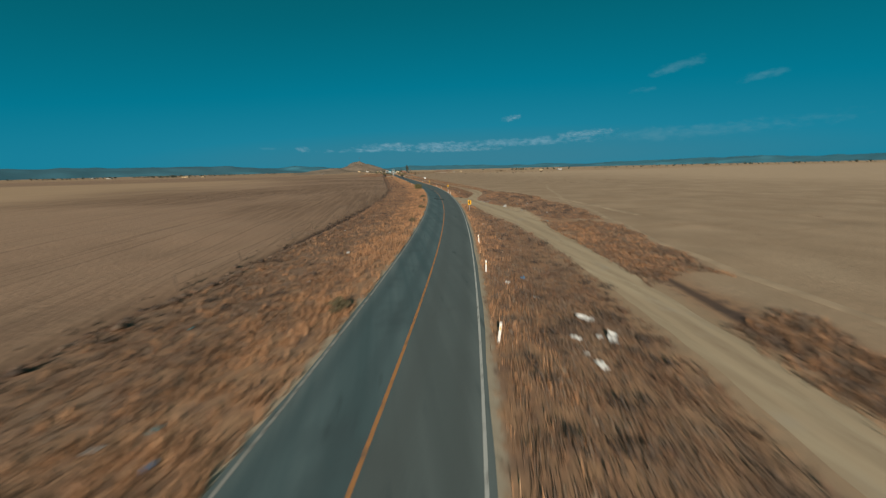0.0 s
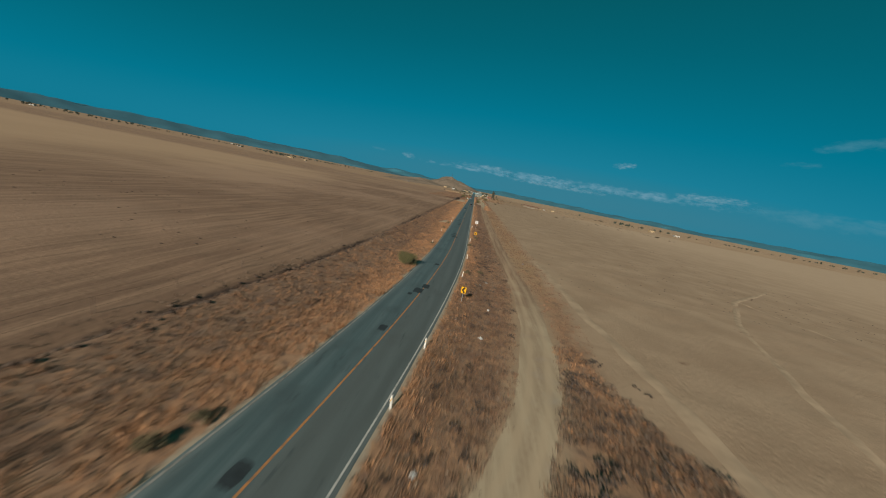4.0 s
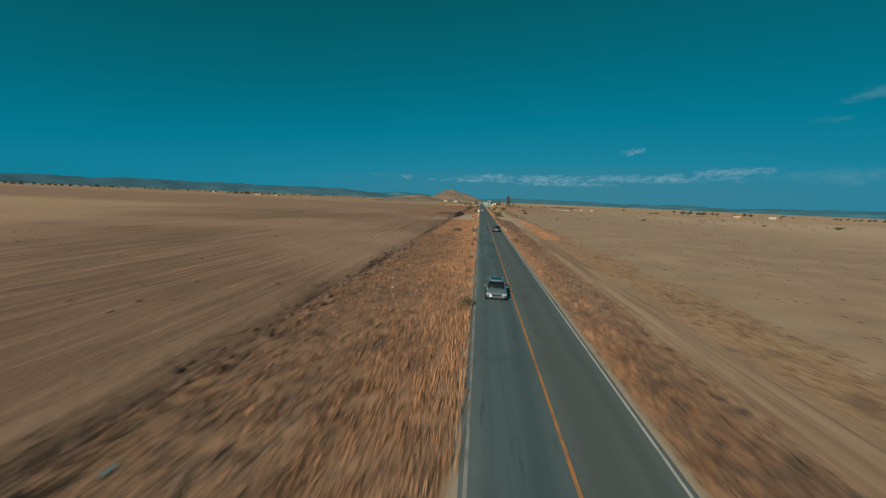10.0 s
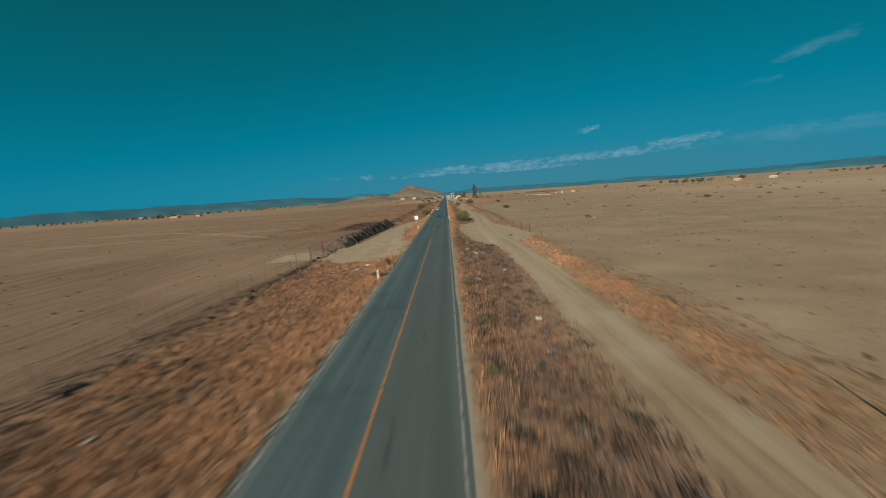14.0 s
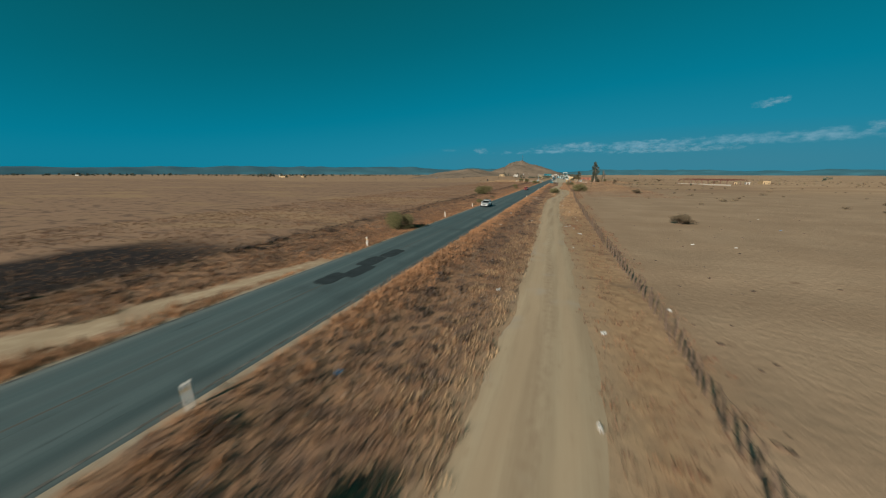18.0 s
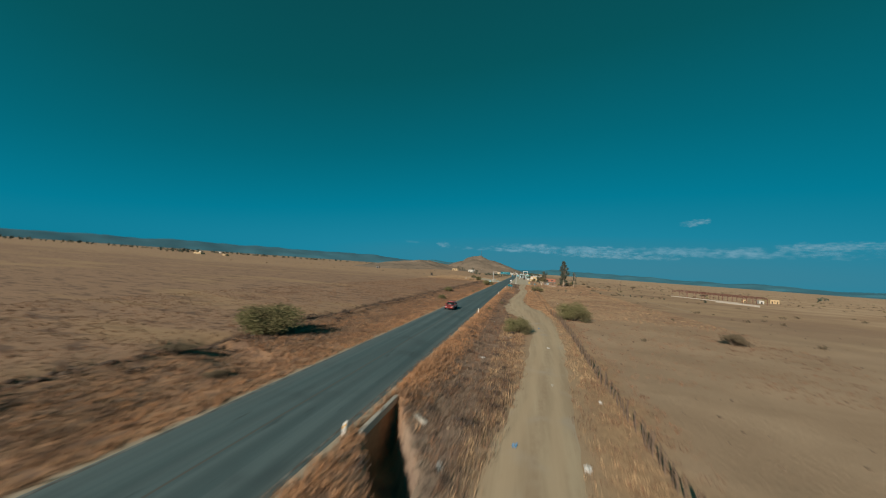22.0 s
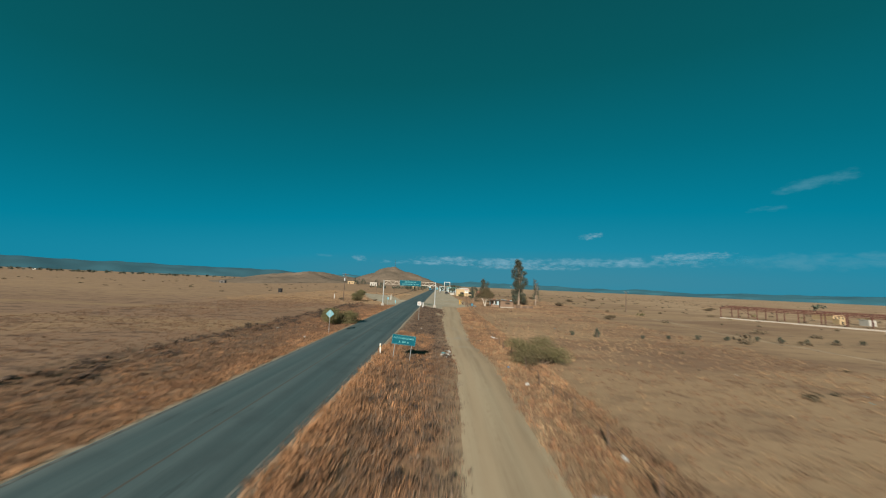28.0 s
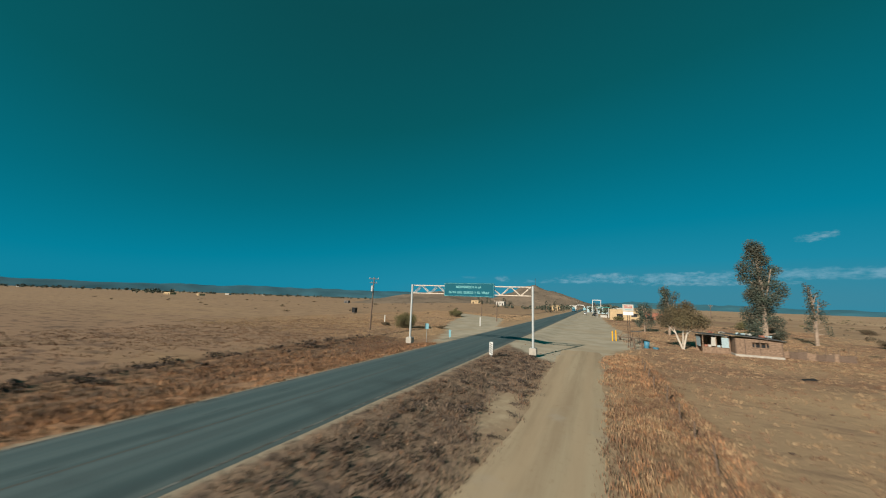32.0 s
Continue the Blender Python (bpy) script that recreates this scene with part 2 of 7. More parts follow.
def depth_in(lots, s, o):
    """Metres inside the nearest of several outlines, negative outside."""
    s, o = np.asarray(s, float), np.asarray(o, float)
    best = np.full(s.shape, -9.0)
    for pts in lots:
        p = np.array(pts, float)
        near = np.flatnonzero((s > p[:, 0].min() - 9) & (s < p[:, 0].max() + 9) & (o > p[:, 1].min() - 9) & (o < p[:, 1].max() + 9))
        if not len(near):
            continue
        a, b = s[near], o[near]
        inside, dist = np.zeros(len(near), bool), np.full(len(near), 9.0)
        for (s0, o0), (s1, o1) in zip(p, np.roll(p, -1, 0)):
            if o0 != o1:
                inside ^= ((o0 > b) != (o1 > b)) & (a < (s1 - s0) * (b - o0) / (o1 - o0) + s0)
            ds, do = s1 - s0, o1 - o0
            q = np.clip(((a - s0) * ds + (b - o0) * do) / (ds * ds + do * do), 0, 1)
            dist = np.minimum(dist, np.hypot(a - s0 - q * ds, b - o0 - q * do))
        best[near] = np.maximum(best[near], np.where(inside, dist, -dist))
    return best


def in_drain(x, y):
    """Metres inside the deep drain that runs slantwise from the culvert to the track."""
    left = np.maximum(4.06, 4.84 + (542.3 - y) * 0.62)
    right = np.minimum(7.5, 4.9 + (546.6 - y) * 0.5)
    return np.minimum(np.minimum(x - left, right - x), np.minimum(y - 538.6, 548.2 - y))


def height(x, y):
    """Ground height on arrays."""
    x, y = np.asarray(x, float), np.asarray(y, float)
    s, off = road_coords(x, y)
    a = np.abs(off)
    bank = np.clip((a - 4.2) / 3.5, 0, 1)
    z = -0.03 - 0.38 * bank * bank * (3 - 2 * bank)
    rough = np.clip((a - 4.5) / 3, 0, 1)
    rough = rough * np.clip((np.abs(off - np.interp(s, TS, cs)) - np.interp(s, TS, cw) + 0.5) / 1.2, 0.12, 1)
    bare = np.maximum(depth_in(DIRT_LOTS, s, off), depth_in(GRAVEL_LOTS, s, off))
    rough = rough * (1 - 0.8 * np.clip(bare + 1, 0, 1))
    z = z + rough * (0.05 * vnoise(x, y, 2.3, 1) + 0.10 * vnoise(x, y, 6.5, 2))
    # ditch lip along the left field
    lip = np.exp(-((off + 16.5 + 0.7 * vnoise(x, y, 14, 3)) / 0.8) ** 2)
    z = z - 0.42 * lip * (s < 760)
    z = z + 0.25 * np.exp(-((off + 14.9 + 0.7 * vnoise(x, y, 14, 3)) / 0.7) ** 2) * (s < 760)
    # broad swell of the far fields
    far = np.clip((a - 40) / 200, 0, 1)
    z = z + far * (1.2 * vnoise(x, y, 160, 4) - 0.6)
    # rise below the far white house
    z = z + 4.4 * np.exp(-((x + 92) / 62) ** 2 - ((y - 1030) / 110) ** 2) * np.clip((a - 14) / 40, 0, 1)
    # weedy bank beside the pull-off
    z = z + 0.75 * np.exp(-((off - 16.5 - 0.6 * vnoise(x, y, 9, 8)) / 3.2) ** 4) * np.clip((s - 24) / 14, 0, 1) * np.clip((84 - s) / 14, 0, 1) * (1 + 0.4 * vnoise(x, y, 4.5, 9))
    # drain beside the road at the culvert
    z = z - 2.8 * np.clip(in_drain(x, y) / 0.25, 0, 1)
    pitl = np.exp(-((x + 12.0) / 6.0) ** 4 - ((y - 548.5 + 0.3 * x) / 2.2) ** 4)
    z = z - 0.7 * pitl * (x < -4.5)
    return z


def ground_z(x, y):
    return float(height(np.array([x]), np.array([y]))[0])

# ---- ground ----
def ground_material():
    m, n, l, b = mat("dry_earth", 0.95, spec=0.1)
    at = n.new("ShaderNodeAttribute")
    at.attribute_name = "off"
    off = at.outputs["Fac"]
    at2 = n.new("ShaderNodeAttribute")
    at2.attribute_name = "along"
    along_s = at2.outputs["Fac"]
    big = noise_tex(n, l, 0.012, 4)
    mid = noise_tex(n, l, 0.12, 5)
    fine = noise_tex(n, l, 2.2, 6, 0.65)
    wob = maths(n, l, "MULTIPLY_ADD", mid, 5.0, -2.5)
    o = maths(n, l, "ADD", off, wob)
    streak = noise_tex(n, l, 1.0, 4, 0.6, stretch=(0.9, 0.05, 1))
    left = mixc(n, l, step(n, l, streak, 0.35, 0.7), (0.205, 0.129, 0.087), (0.305, 0.198, 0.131))
    left = mixc(n, l, step(n, l, big, 0.42, 0.62), left, (0.35, 0.230, 0.156))
    furrow = noise_tex(n, l, 1.0, 3, 0.5, stretch=(2.2, 0.025, 1))
    left = mixc(n, l, maths(n, l, "MULTIPLY", step(n, l, furrow, 0.5, 0.68), 0.32), left, (0.15, 0.098, 0.068))
    leftgrass = mixc(n, l, fine, (0.235, 0.150, 0.104), (0.40, 0.262, 0.170))

    right = mixc(n, l, step(n, l, mid, 0.3, 0.75), (0.335, 0.236, 0.156), (0.42, 0.304, 0.205))
    right = mixc(n, l, step(n, l, noise_tex(n, l, 0.4, 6, 0.7), 0.62, 0.75), right, (0.235, 0.152, 0.10))
    scuff = noise_tex(n, l, 1.0, 5, 0.65, stretch=(0.05, 0.35, 1))
    right = mixc(n, l, maths(n, l, "MULTIPLY", step(n, l, scuff, 0.52, 0.72), 0.5), right, (0.29, 0.20, 0.13))
    rightgrass = mixc(n, l, fine, (0.32, 0.212, 0.132), (0.49, 0.345, 0.212))

    # fields lighten away from the road: haze and lens fall-off put into colour
    haze_pale = step(n, l, maths(n, l, "ADD", maths(n, l, "ABSOLUTE", off), maths(n, l, "MULTIPLY_ADD", big, 120.0, -60.0)), 60.0, 220.0)
    right = mixc(n, l, maths(n, l, "MULTIPLY", haze_pale, 0.6), right, (0.56, 0.41, 0.28))
    left = mixc(n, l, maths(n, l, "MULTIPLY", haze_pale, 0.8), left, (0.46, 0.315, 0.198))
    tuft = noise_tex(n, l, 0.55, 6, 0.7, stretch=(0.45, 1.0, 1))
    leftgrass = mixc(n, l, maths(n, l, "MULTIPLY", step(n, l, tuft, 0.50, 0.62), 0.75), leftgrass, (0.128, 0.086, 0.069))
    patchy = noise_tex(n, l, 0.06, 4, 0.6, stretch=(0.3, 1.0, 1))
    leftgrass = mixc(n, l, maths(n, l, "MULTIPLY", step(n, l, patchy, 0.5, 0.65), 0.6), leftgrass, (0.40, 0.27, 0.155))
    brownish = noise_tex(n, l, 0.045, 5, 0.62, stretch=(0.45, 1.0, 1))
    rightgrass = mixc(n, l, maths(n, l, "MULTIPLY", step(n, l, brownish, 0.42, 0.58), 0.85), rightgrass, mixc(n, l, fine, (0.20, 0.125, 0.085), (0.33, 0.21, 0.138)))
    rightgrass = mixc(n, l, maths(n, l, "MULTIPLY", step(n, l, patchy, 0.52, 0.66), 0.45), rightgrass, (0.50, 0.355, 0.21))
    rightgrass = mixc(n, l, maths(n, l, "MULTIPLY", step(n, l, tuft, 0.52, 0.66), 0.6), rightgrass, (0.205, 0.138, 0.096))
    rightgrass = mixc(n, l, step(n, l, maths(n, l, "ADD", off, maths(n, l, "MULTIPLY", wob, 12.0)), 60.0, 170.0), rightgrass, mixc(n, l, step(n, l, patchy, 0.42, 0.6), (0.38, 0.25, 0.155), (0.50, 0.355, 0.23)))
    left = mixc(n, l, step(n, l, maths(n, l, "ADD", along_s, maths(n, l, "MULTIPLY", wob, 8.0)), 395, 450), left, leftgrass)
    left = mixc(n, l, maths(n, l, "MULTIPLY", step(n, l, maths(n, l, "ADD", along_s, maths(n, l, "MULTIPLY", wob, 6.0)), 720, 790), 0.6), left, mixc(n, l, step(n, l, tuft, 0.4, 0.62), (0.46, 0.315, 0.195), (0.34, 0.225, 0.14)))
    right = mixc(n, l, step(n, l, maths(n, l, "ADD", along_s, maths(n, l, "MULTIPLY", wob, 10.0)), 560, 660), right, rightgrass)
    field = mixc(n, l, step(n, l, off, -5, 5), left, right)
    gaps = noise_tex(n, l, 1.1, 4, 0.6)
    clumps = noise_tex(n, l, 0.33, 4, 0.55)
    verge = mixc(n, l, step(n, l, fine, 0.3, 0.7), (0.235, 0.142, 0.094), (0.44, 0.262, 0.150))
    verge = mixc(n, l, maths(n, l, "MULTIPLY", step(n, l, mid, 0.45, 0.65), 0.7), verge, (0.35, 0.222, 0.140))
    verge = mixc(n, l, maths(n, l, "MULTIPLY", step(n, l, gaps, 0.53, 0.66), 0.75), verge, (0.125, 0.088, 0.074))
    verge = mixc(n, l, maths(n, l, "MULTIPLY", step(n, l, clumps, 0.54, 0.68), 0.5), verge, (0.150, 0.104, 0.084))
    stony = mixc(n, l, step(n, l, fine, 0.3, 0.7), (0.195, 0.138, 0.102), (0.37, 0.262, 0.182))
    stony = mixc(n, l, maths(n, l, "MULTIPLY", step(n, l, gaps, 0.50, 0.62), 0.8), stony, (0.112, 0.083, 0.070))
    verge = mixc(n, l, maths(n, l, "MULTIPLY", step(n, l, o, 0.0, 3.0), step(n, l, along_s, 685.0, 697.0)), verge, stony)
    away = maths(n, l, "SUBTRACT", 1.0, step(n, l, o, -12.0, -7.0))
    away = maths(n, l, "MULTIPLY", away, maths(n, l, "SUBTRACT", 1.0, maths(n, l, "MULTIPLY", step(n, l, along_s, 110.0, 230.0), 0.75)))
    verge = mixc(n, l, maths(n, l, "MULTIPLY", away, 0.5), verge, mixc(n, l, fine, (0.15, 0.102, 0.080), (0.285, 0.188, 0.130)))
    mid_strip = maths(n, l, "MULTIPLY", step(n, l, o, 4.6, 6.2), maths(n, l, "SUBTRACT", 1.0, step(n, l, o, 8.6, 10.2)))
    mid_strip = maths(n, l, "MULTIPLY", mid_strip, maths(n, l, "MULTIPLY", step(n, l, along_s, 495.0, 525.0), maths(n, l, "SUBTRACT", 1.0, step(n, l, along_s, 640.0, 670.0))))
    verge = mixc(n, l, maths(n, l, "MULTIPLY", mid_strip, 0.75), verge, mixc(n, l, step(n, l, gaps, 0.35, 0.65), (0.345, 0.270, 0.205), (0.185, 0.142, 0.118)))
    rusty = mixc(n, l, step(n, l, fine, 0.3, 0.7), (0.29, 0.185, 0.11), (0.45, 0.305, 0.18))
    rusty = mixc(n, l, maths(n, l, "MULTIPLY", step(n, l, clumps, 0.55, 0.68), 0.6), rusty, (0.15, 0.105, 0.08))
    by_fence = maths(n, l, "MULTIPLY", step(n, l, o, 11.5, 14.0), step(n, l, along_s, 90.0, 130.0))
    verge = mixc(n, l, by_fence, verge, rusty)
    verge = mixc(n, l, step(n, l, along_s, 752.0, 766.0), verge, mixc(n, l, maths(n, l, "MULTIPLY", step(n, l, gaps, 0.5, 0.66), 0.6), mixc(n, l, fine, (0.34, 0.225, 0.135), (0.50, 0.35, 0.215)), (0.20, 0.14, 0.10)))
    lo_mask = step(n, l, o, -17.5, -15.5)
    by_bank = maths(n, l, "MULTIPLY", step(n, l, along_s, 26.0, 40.0), maths(n, l, "SUBTRACT", 1.0, step(n, l, along_s, 74.0, 88.0)))
    hi_mask = maths(n, l, "SUBTRACT", 1.0, step(n, l, maths(n, l, "MULTIPLY_ADD", by_bank, -5.5, o), 17.0, 20.0))
    col = mixc(n, l, maths(n, l, "MULTIPLY", lo_mask, hi_mask), field, verge)
    # dark broken clods along the left field edge, with the ditch's shade painted in
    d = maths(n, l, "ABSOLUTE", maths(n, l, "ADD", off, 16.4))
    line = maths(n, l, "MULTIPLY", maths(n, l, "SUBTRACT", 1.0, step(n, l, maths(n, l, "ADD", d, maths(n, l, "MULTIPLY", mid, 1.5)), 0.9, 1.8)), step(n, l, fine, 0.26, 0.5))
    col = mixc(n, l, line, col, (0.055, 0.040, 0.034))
    at3 = n.new("ShaderNodeAttribute")
    at3.attribute_name = "track"
    rim = maths(n, l, "SUBTRACT", 1.0, step(n, l, maths(n, l, "ADD", at3.outputs["Fac"], maths(n, l, "MULTIPLY_ADD", fine, 2.4, -1.2)), 0.2, 2.0))
    col = mixc(n, l, maths(n, l, "MULTIPLY", rim, maths(n, l, "MULTIPLY_ADD", maths(n, l, "MULTIPLY", step(n, l, along_s, 85.0, 120.0), maths(n, l, "SUBTRACT", 1.0, step(n, l, along_s, 335.0, 372.0))), -0.4, 0.8)), col, (0.38, 0.28, 0.185))
    # burnt ground
    bx = maths(n, l, "SUBTRACT", 1.0, step(n, l, maths(n, l, "ABSOLUTE", maths(n, l, "ADD", o, 23.0)), 5.0, 9.0))
    by = maths(n, l, "SUBTRACT", 1.0, step(n, l, maths(n, l, "ABSOLUTE", maths(n, l, "ADD", along_s, -447.0)), 10.0, 20.0))
    col = mixc(n, l, maths(n, l, "MULTIPLY", maths(n, l, "MULTIPLY", bx, by), step(n, l, fine, 0.25, 0.45)), col, (0.028, 0.024, 0.024))
    # dark line right of the track at the start, set by colour alone
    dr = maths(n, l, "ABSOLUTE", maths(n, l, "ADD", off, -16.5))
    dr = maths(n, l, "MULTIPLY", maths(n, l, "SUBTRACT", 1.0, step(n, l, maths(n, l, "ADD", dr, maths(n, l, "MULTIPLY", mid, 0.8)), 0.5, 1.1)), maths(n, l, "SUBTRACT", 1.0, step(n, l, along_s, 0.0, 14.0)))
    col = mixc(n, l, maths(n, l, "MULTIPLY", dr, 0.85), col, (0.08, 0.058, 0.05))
    # bare dirt and gravel, ragged at the rim
    bared = mixc(n, l, step(n, l, gaps, 0.35, 0.7), (0.40, 0.305, 0.205), (0.49, 0.39, 0.27))
    bared = mixc(n, l, maths(n, l, "MULTIPLY", step(n, l, clumps, 0.52, 0.66), 0.55), bared, (0.33, 0.24, 0.165))
    pale = mixc(n, l, step(n, l, clumps, 0.35, 0.65), (0.40, 0.345, 0.26), (0.50, 0.44, 0.34))
    pale = mixc(n, l, maths(n, l, "MULTIPLY", step(n, l, mid, 0.52, 0.64), 0.5), pale, (0.44, 0.345, 0.235))
    ragged = maths(n, l, "ADD", maths(n, l, "MULTIPLY_ADD", fine, 2.2, -1.1), maths(n, l, "MULTIPLY_ADD", clumps, 3.0, -1.5))
    relief = fine
    for key, tone in (("dirt", bared), ("gravel", pale)):
        at4 = n.new("ShaderNodeAttribute")
        at4.attribute_name = key
        on_lot = step(n, l, maths(n, l, "ADD", at4.outputs["Fac"], ragged), -0.6, 0.7)
        col = mixc(n, l, on_lot, col, tone)
        relief = maths(n, l, "MULTIPLY", relief, maths(n, l, "MULTIPLY_ADD", on_lot, -0.85, 1.0))
    # gravel shoulder
    sh = maths(n, l, "SUBTRACT", 1.0, step(n, l, maths(n, l, "ADD", maths(n, l, "ABSOLUTE", off), maths(n, l, "MULTIPLY_ADD", fine, 1.2, -0.6)), 3.5, 3.9))
    col = mixc(n, l, sh, col, (0.38, 0.32, 0.24))
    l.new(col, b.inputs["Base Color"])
    bump(n, l, b, relief, 0.7, 0.12)
    return m


def axis(lo, a, b, hi, step_in, grow):
    """Coordinates dense from a to b and ever wider outside."""
    mid = list(np.arange(a, b + 1e-6, step_in))
    up, d, v = [], step_in, b
    while v < hi:
        d *= grow
        v = min(hi, v + d)
        up.append(v)
    dn, d, v = [], step_in, a
    while v > lo:
        d *= grow
        v = max(lo, v - d)
        dn.append(v)
    return np.array(dn[::-1] + mid + up)


def build_ground():
    xs = axis(-4900, -46, 26, 4900, 0.7, 1.16)
    ys = axis(-4900, -40, 880, 4900, 1.4, 1.2)
    xs = np.union1d(xs, np.arange(3.9, 7.9, 0.2))
    ys = np.union1d(ys, np.arange(538.0, 549.0, 0.3))
    gx, gy = np.meshgrid(xs, ys)
    x, y = gx.ravel(), gy.ravel()
    z = height(x, y)
    nx, ny = len(xs), len(ys)
    i = np.arange(nx * ny).reshape(ny, nx)
    f = np.stack([i[:-1, :-1], i[:-1, 1:], i[1:, 1:], i[1:, :-1]], -1).reshape(-1, 4)
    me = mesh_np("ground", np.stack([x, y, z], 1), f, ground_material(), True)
    s, off = road_coords(x, y)
    trk = np.where((s > -70) & (s < 765), np.abs(off - np.interp(s, TS, cs)) - np.interp(s, TS, cw), 9.0)
    for nm, v in (("off", off), ("along", s), ("track", trk), ("dirt", depth_in(DIRT_LOTS, s, off)), ("gravel", depth_in(GRAVEL_LOTS, s, off))):
        a = me.attributes.new(nm, "FLOAT", "POINT")
        a.data.foreach_set("value", v.astype(np.float32))
    return tagged(new("ground", me), "dry tan farm fields with rough grassy verges", "ground", kind="structure")


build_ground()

# ---- road ----
def ribbon(name, stations, edges, material, z=0.0, follow=False, lift=0.0):
    """A strip along the road: edges(s) gives offsets across it."""
    v, f = [], []
    k = None
    for s in stations:
        offs = edges(s)
        k = len(offs)
        for o, dz in offs:
            x, y, _ = along(s, o)
            v.append((x, y, (ground_z(x, y) + lift if follow else z) + dz))
    for i in range(len(stations) - 1):
        for j in range(k - 1):
            a = i * k + j
            f.append((a, a + 1, a + k + 1, a + k))
    return mesh_np(name, v, f, material, True)


def asphalt_material():
    m, n, l, b = mat("worn_asphalt", 0.75, spec=0.35)
    at = n.new("ShaderNodeAttribute")
    at.attribute_name = "off"
    off = at.outputs["Fac"]
    long = noise_tex(n, l, 1.0, 5, 0.6, stretch=(1.2, 0.03, 1))
    blot = noise_tex(n, l, 0.25, 5, 0.6)
    grain = noise_tex(n, l, 45, 3, 0.7)
    col = mixc(n, l, step(n, l, long, 0.3, 0.7), (0.068, 0.107, 0.113), (0.110, 0.154, 0.159))
    col = mixc(n, l, step(n, l, blot, 0.5, 0.75), col, (0.066, 0.094, 0.099))
    for c in (-2.55, -0.85, 0.85, 2.55):
        w = maths(n, l, "SUBTRACT", 1.0, step(n, l, maths(n, l, "ABSOLUTE", maths(n, l, "SUBTRACT", off, c)), 0.1, 0.55))
        col = mixc(n, l, maths(n, l, "MULTIPLY", w, maths(n, l, "MULTIPLY", long, 0.6)), col, (0.048, 0.070, 0.075))
    place = n.new("ShaderNodeSeparateXYZ")
    l.new(n.new("ShaderNodeTexCoord").outputs["Object"], place.inputs[0])
    warm = maths(n, l, "MULTIPLY", step(n, l, off, -0.2, 0.3), maths(n, l, "SUBTRACT", 1.0, step(n, l, place.outputs[1], 405.0, 450.0)))
    col = mixc(n, l, maths(n, l, "MULTIPLY", warm, 0.55), col, (0.118, 0.122, 0.112))
    edge = step(n, l, maths(n, l, "ADD", maths(n, l, "ABSOLUTE", off), maths(n, l, "MULTIPLY_ADD", long, 1.2, -0.6)), 2.5, 3.4)
    col = mixc(n, l, maths(n, l, "MULTIPLY", edge, 0.5), col, (0.165, 0.195, 0.188))
    stain = noise_tex(n, l, 1.0, 5, 0.65, stretch=(1.6, 0.22, 1))
    col = mixc(n, l, maths(n, l, "MULTIPLY", step(n, l, stain, 0.60, 0.70), 0.6), col, (0.044, 0.062, 0.066))
    col = mixc(n, l, 0.35, col, grain, "OVERLAY")
    l.new(col, b.inputs["Base Color"])
    bump(n, l, b, grain, 0.25, 0.01)
    return m


def paint_material(name, colr, wear):
    """Road paint, worn through to the asphalt in flakes."""
    m, n, l, b = mat(name, 0.7)
    f = noise_tex(n, l, 3.0, 6, 0.7)
    l.new(mixc(n, l, step(n, l, f, wear, wear + 0.15), colr, (0.10, 0.098, 0.09)), b.inputs["Base Color"])
    return m


ROAD_S = np.concatenate([np.arange(-150, 140, 2.5), np.arange(140, 800, 5), np.arange(800, 1700, 20)])
ASPHALT = asphalt_material()
me = ribbon("road", ROAD_S, lambda s: [(-3.46 + 0.09 * math.sin(s * 0.7) * math.sin(s * 0.13), -0.06), (-3.34 + 0.05 * math.sin(s * 0.9) * math.sin(s * 0.21), 0.0), (-1.7, 0.03), (0.0, 0.05), (1.7, 0.03), (3.34 + 0.04 * math.sin(s * 0.8) * math.sin(s * 0.19), 0.0), (3.46 + 0.07 * math.sin(s * 0.5 + 1) * math.sin(s * 0.17), -0.06)], ASPHALT, 0.02)
co = np.empty(len(me.vertices) * 3)
me.vertices.foreach_get("co", co)
me.attributes.new("off", "FLOAT", "POINT").data.foreach_set("value", road_coords(co[0::3], co[1::3])[1].astype(np.float32))
road = tagged(new("road", me), "worn grey two-lane asphalt road with faint tyre tracks", "road", kind="structure")
WHITE_LINE = paint_material("white_road_paint", (0.47, 0.465, 0.43), 0.52)
FAINT_LINE = paint_material("faded_white_road_paint", (0.30, 0.295, 0.27), 0.48)
ORANGE_LINE = paint_material("orange_road_paint", (0.46, 0.205, 0.075), 0.50)
GONE_LINE = paint_material("worn_off_white_road_paint", (0.20, 0.21, 0.195), 0.40)
FAINT_ORANGE = paint_material("faded_orange_road_paint", (0.17, 0.135, 0.09), 0.26)


def marking(name, s0, s1, o0, o1, material, label):
    st = [s for s in ROAD_S if s0 < s < s1]
    st = [s0] + st + [s1]
    zz = lambda o: 0.02 + 0.05 * (1 - abs(o) / 3.5) * 0.9 + 0.006
    ob = new(name, ribbon(name, st, lambda s: [(o0, zz(o0)), (o1, zz(o1))], material, 0.0))
    ob.parent = road
    return tagged(ob, label)


marking("edge_line", -150, 342, 3.14, 3.245, WHITE_LINE, "white painted edge line")
marking("edge_line", 342, 426, 3.15, 3.25, FAINT_LINE, "faded white edge line")
marking("edge_line", 426, 900, 3.17, 3.28, GONE_LINE, "faded white edge line")
marking("edge_line", -150, 300, -3.27, -3.15, FAINT_LINE, "faded white edge line")
marking("edge_line", 300, 430, -3.28, -3.15, FAINT_LINE, "faded white edge line")
marking("edge_line", 430, 900, -3.28, -3.17, GONE_LINE, "faded white edge line")
marking("centre_line", -150, 399, -0.06, 0.07, ORANGE_LINE, "orange painted centre line")
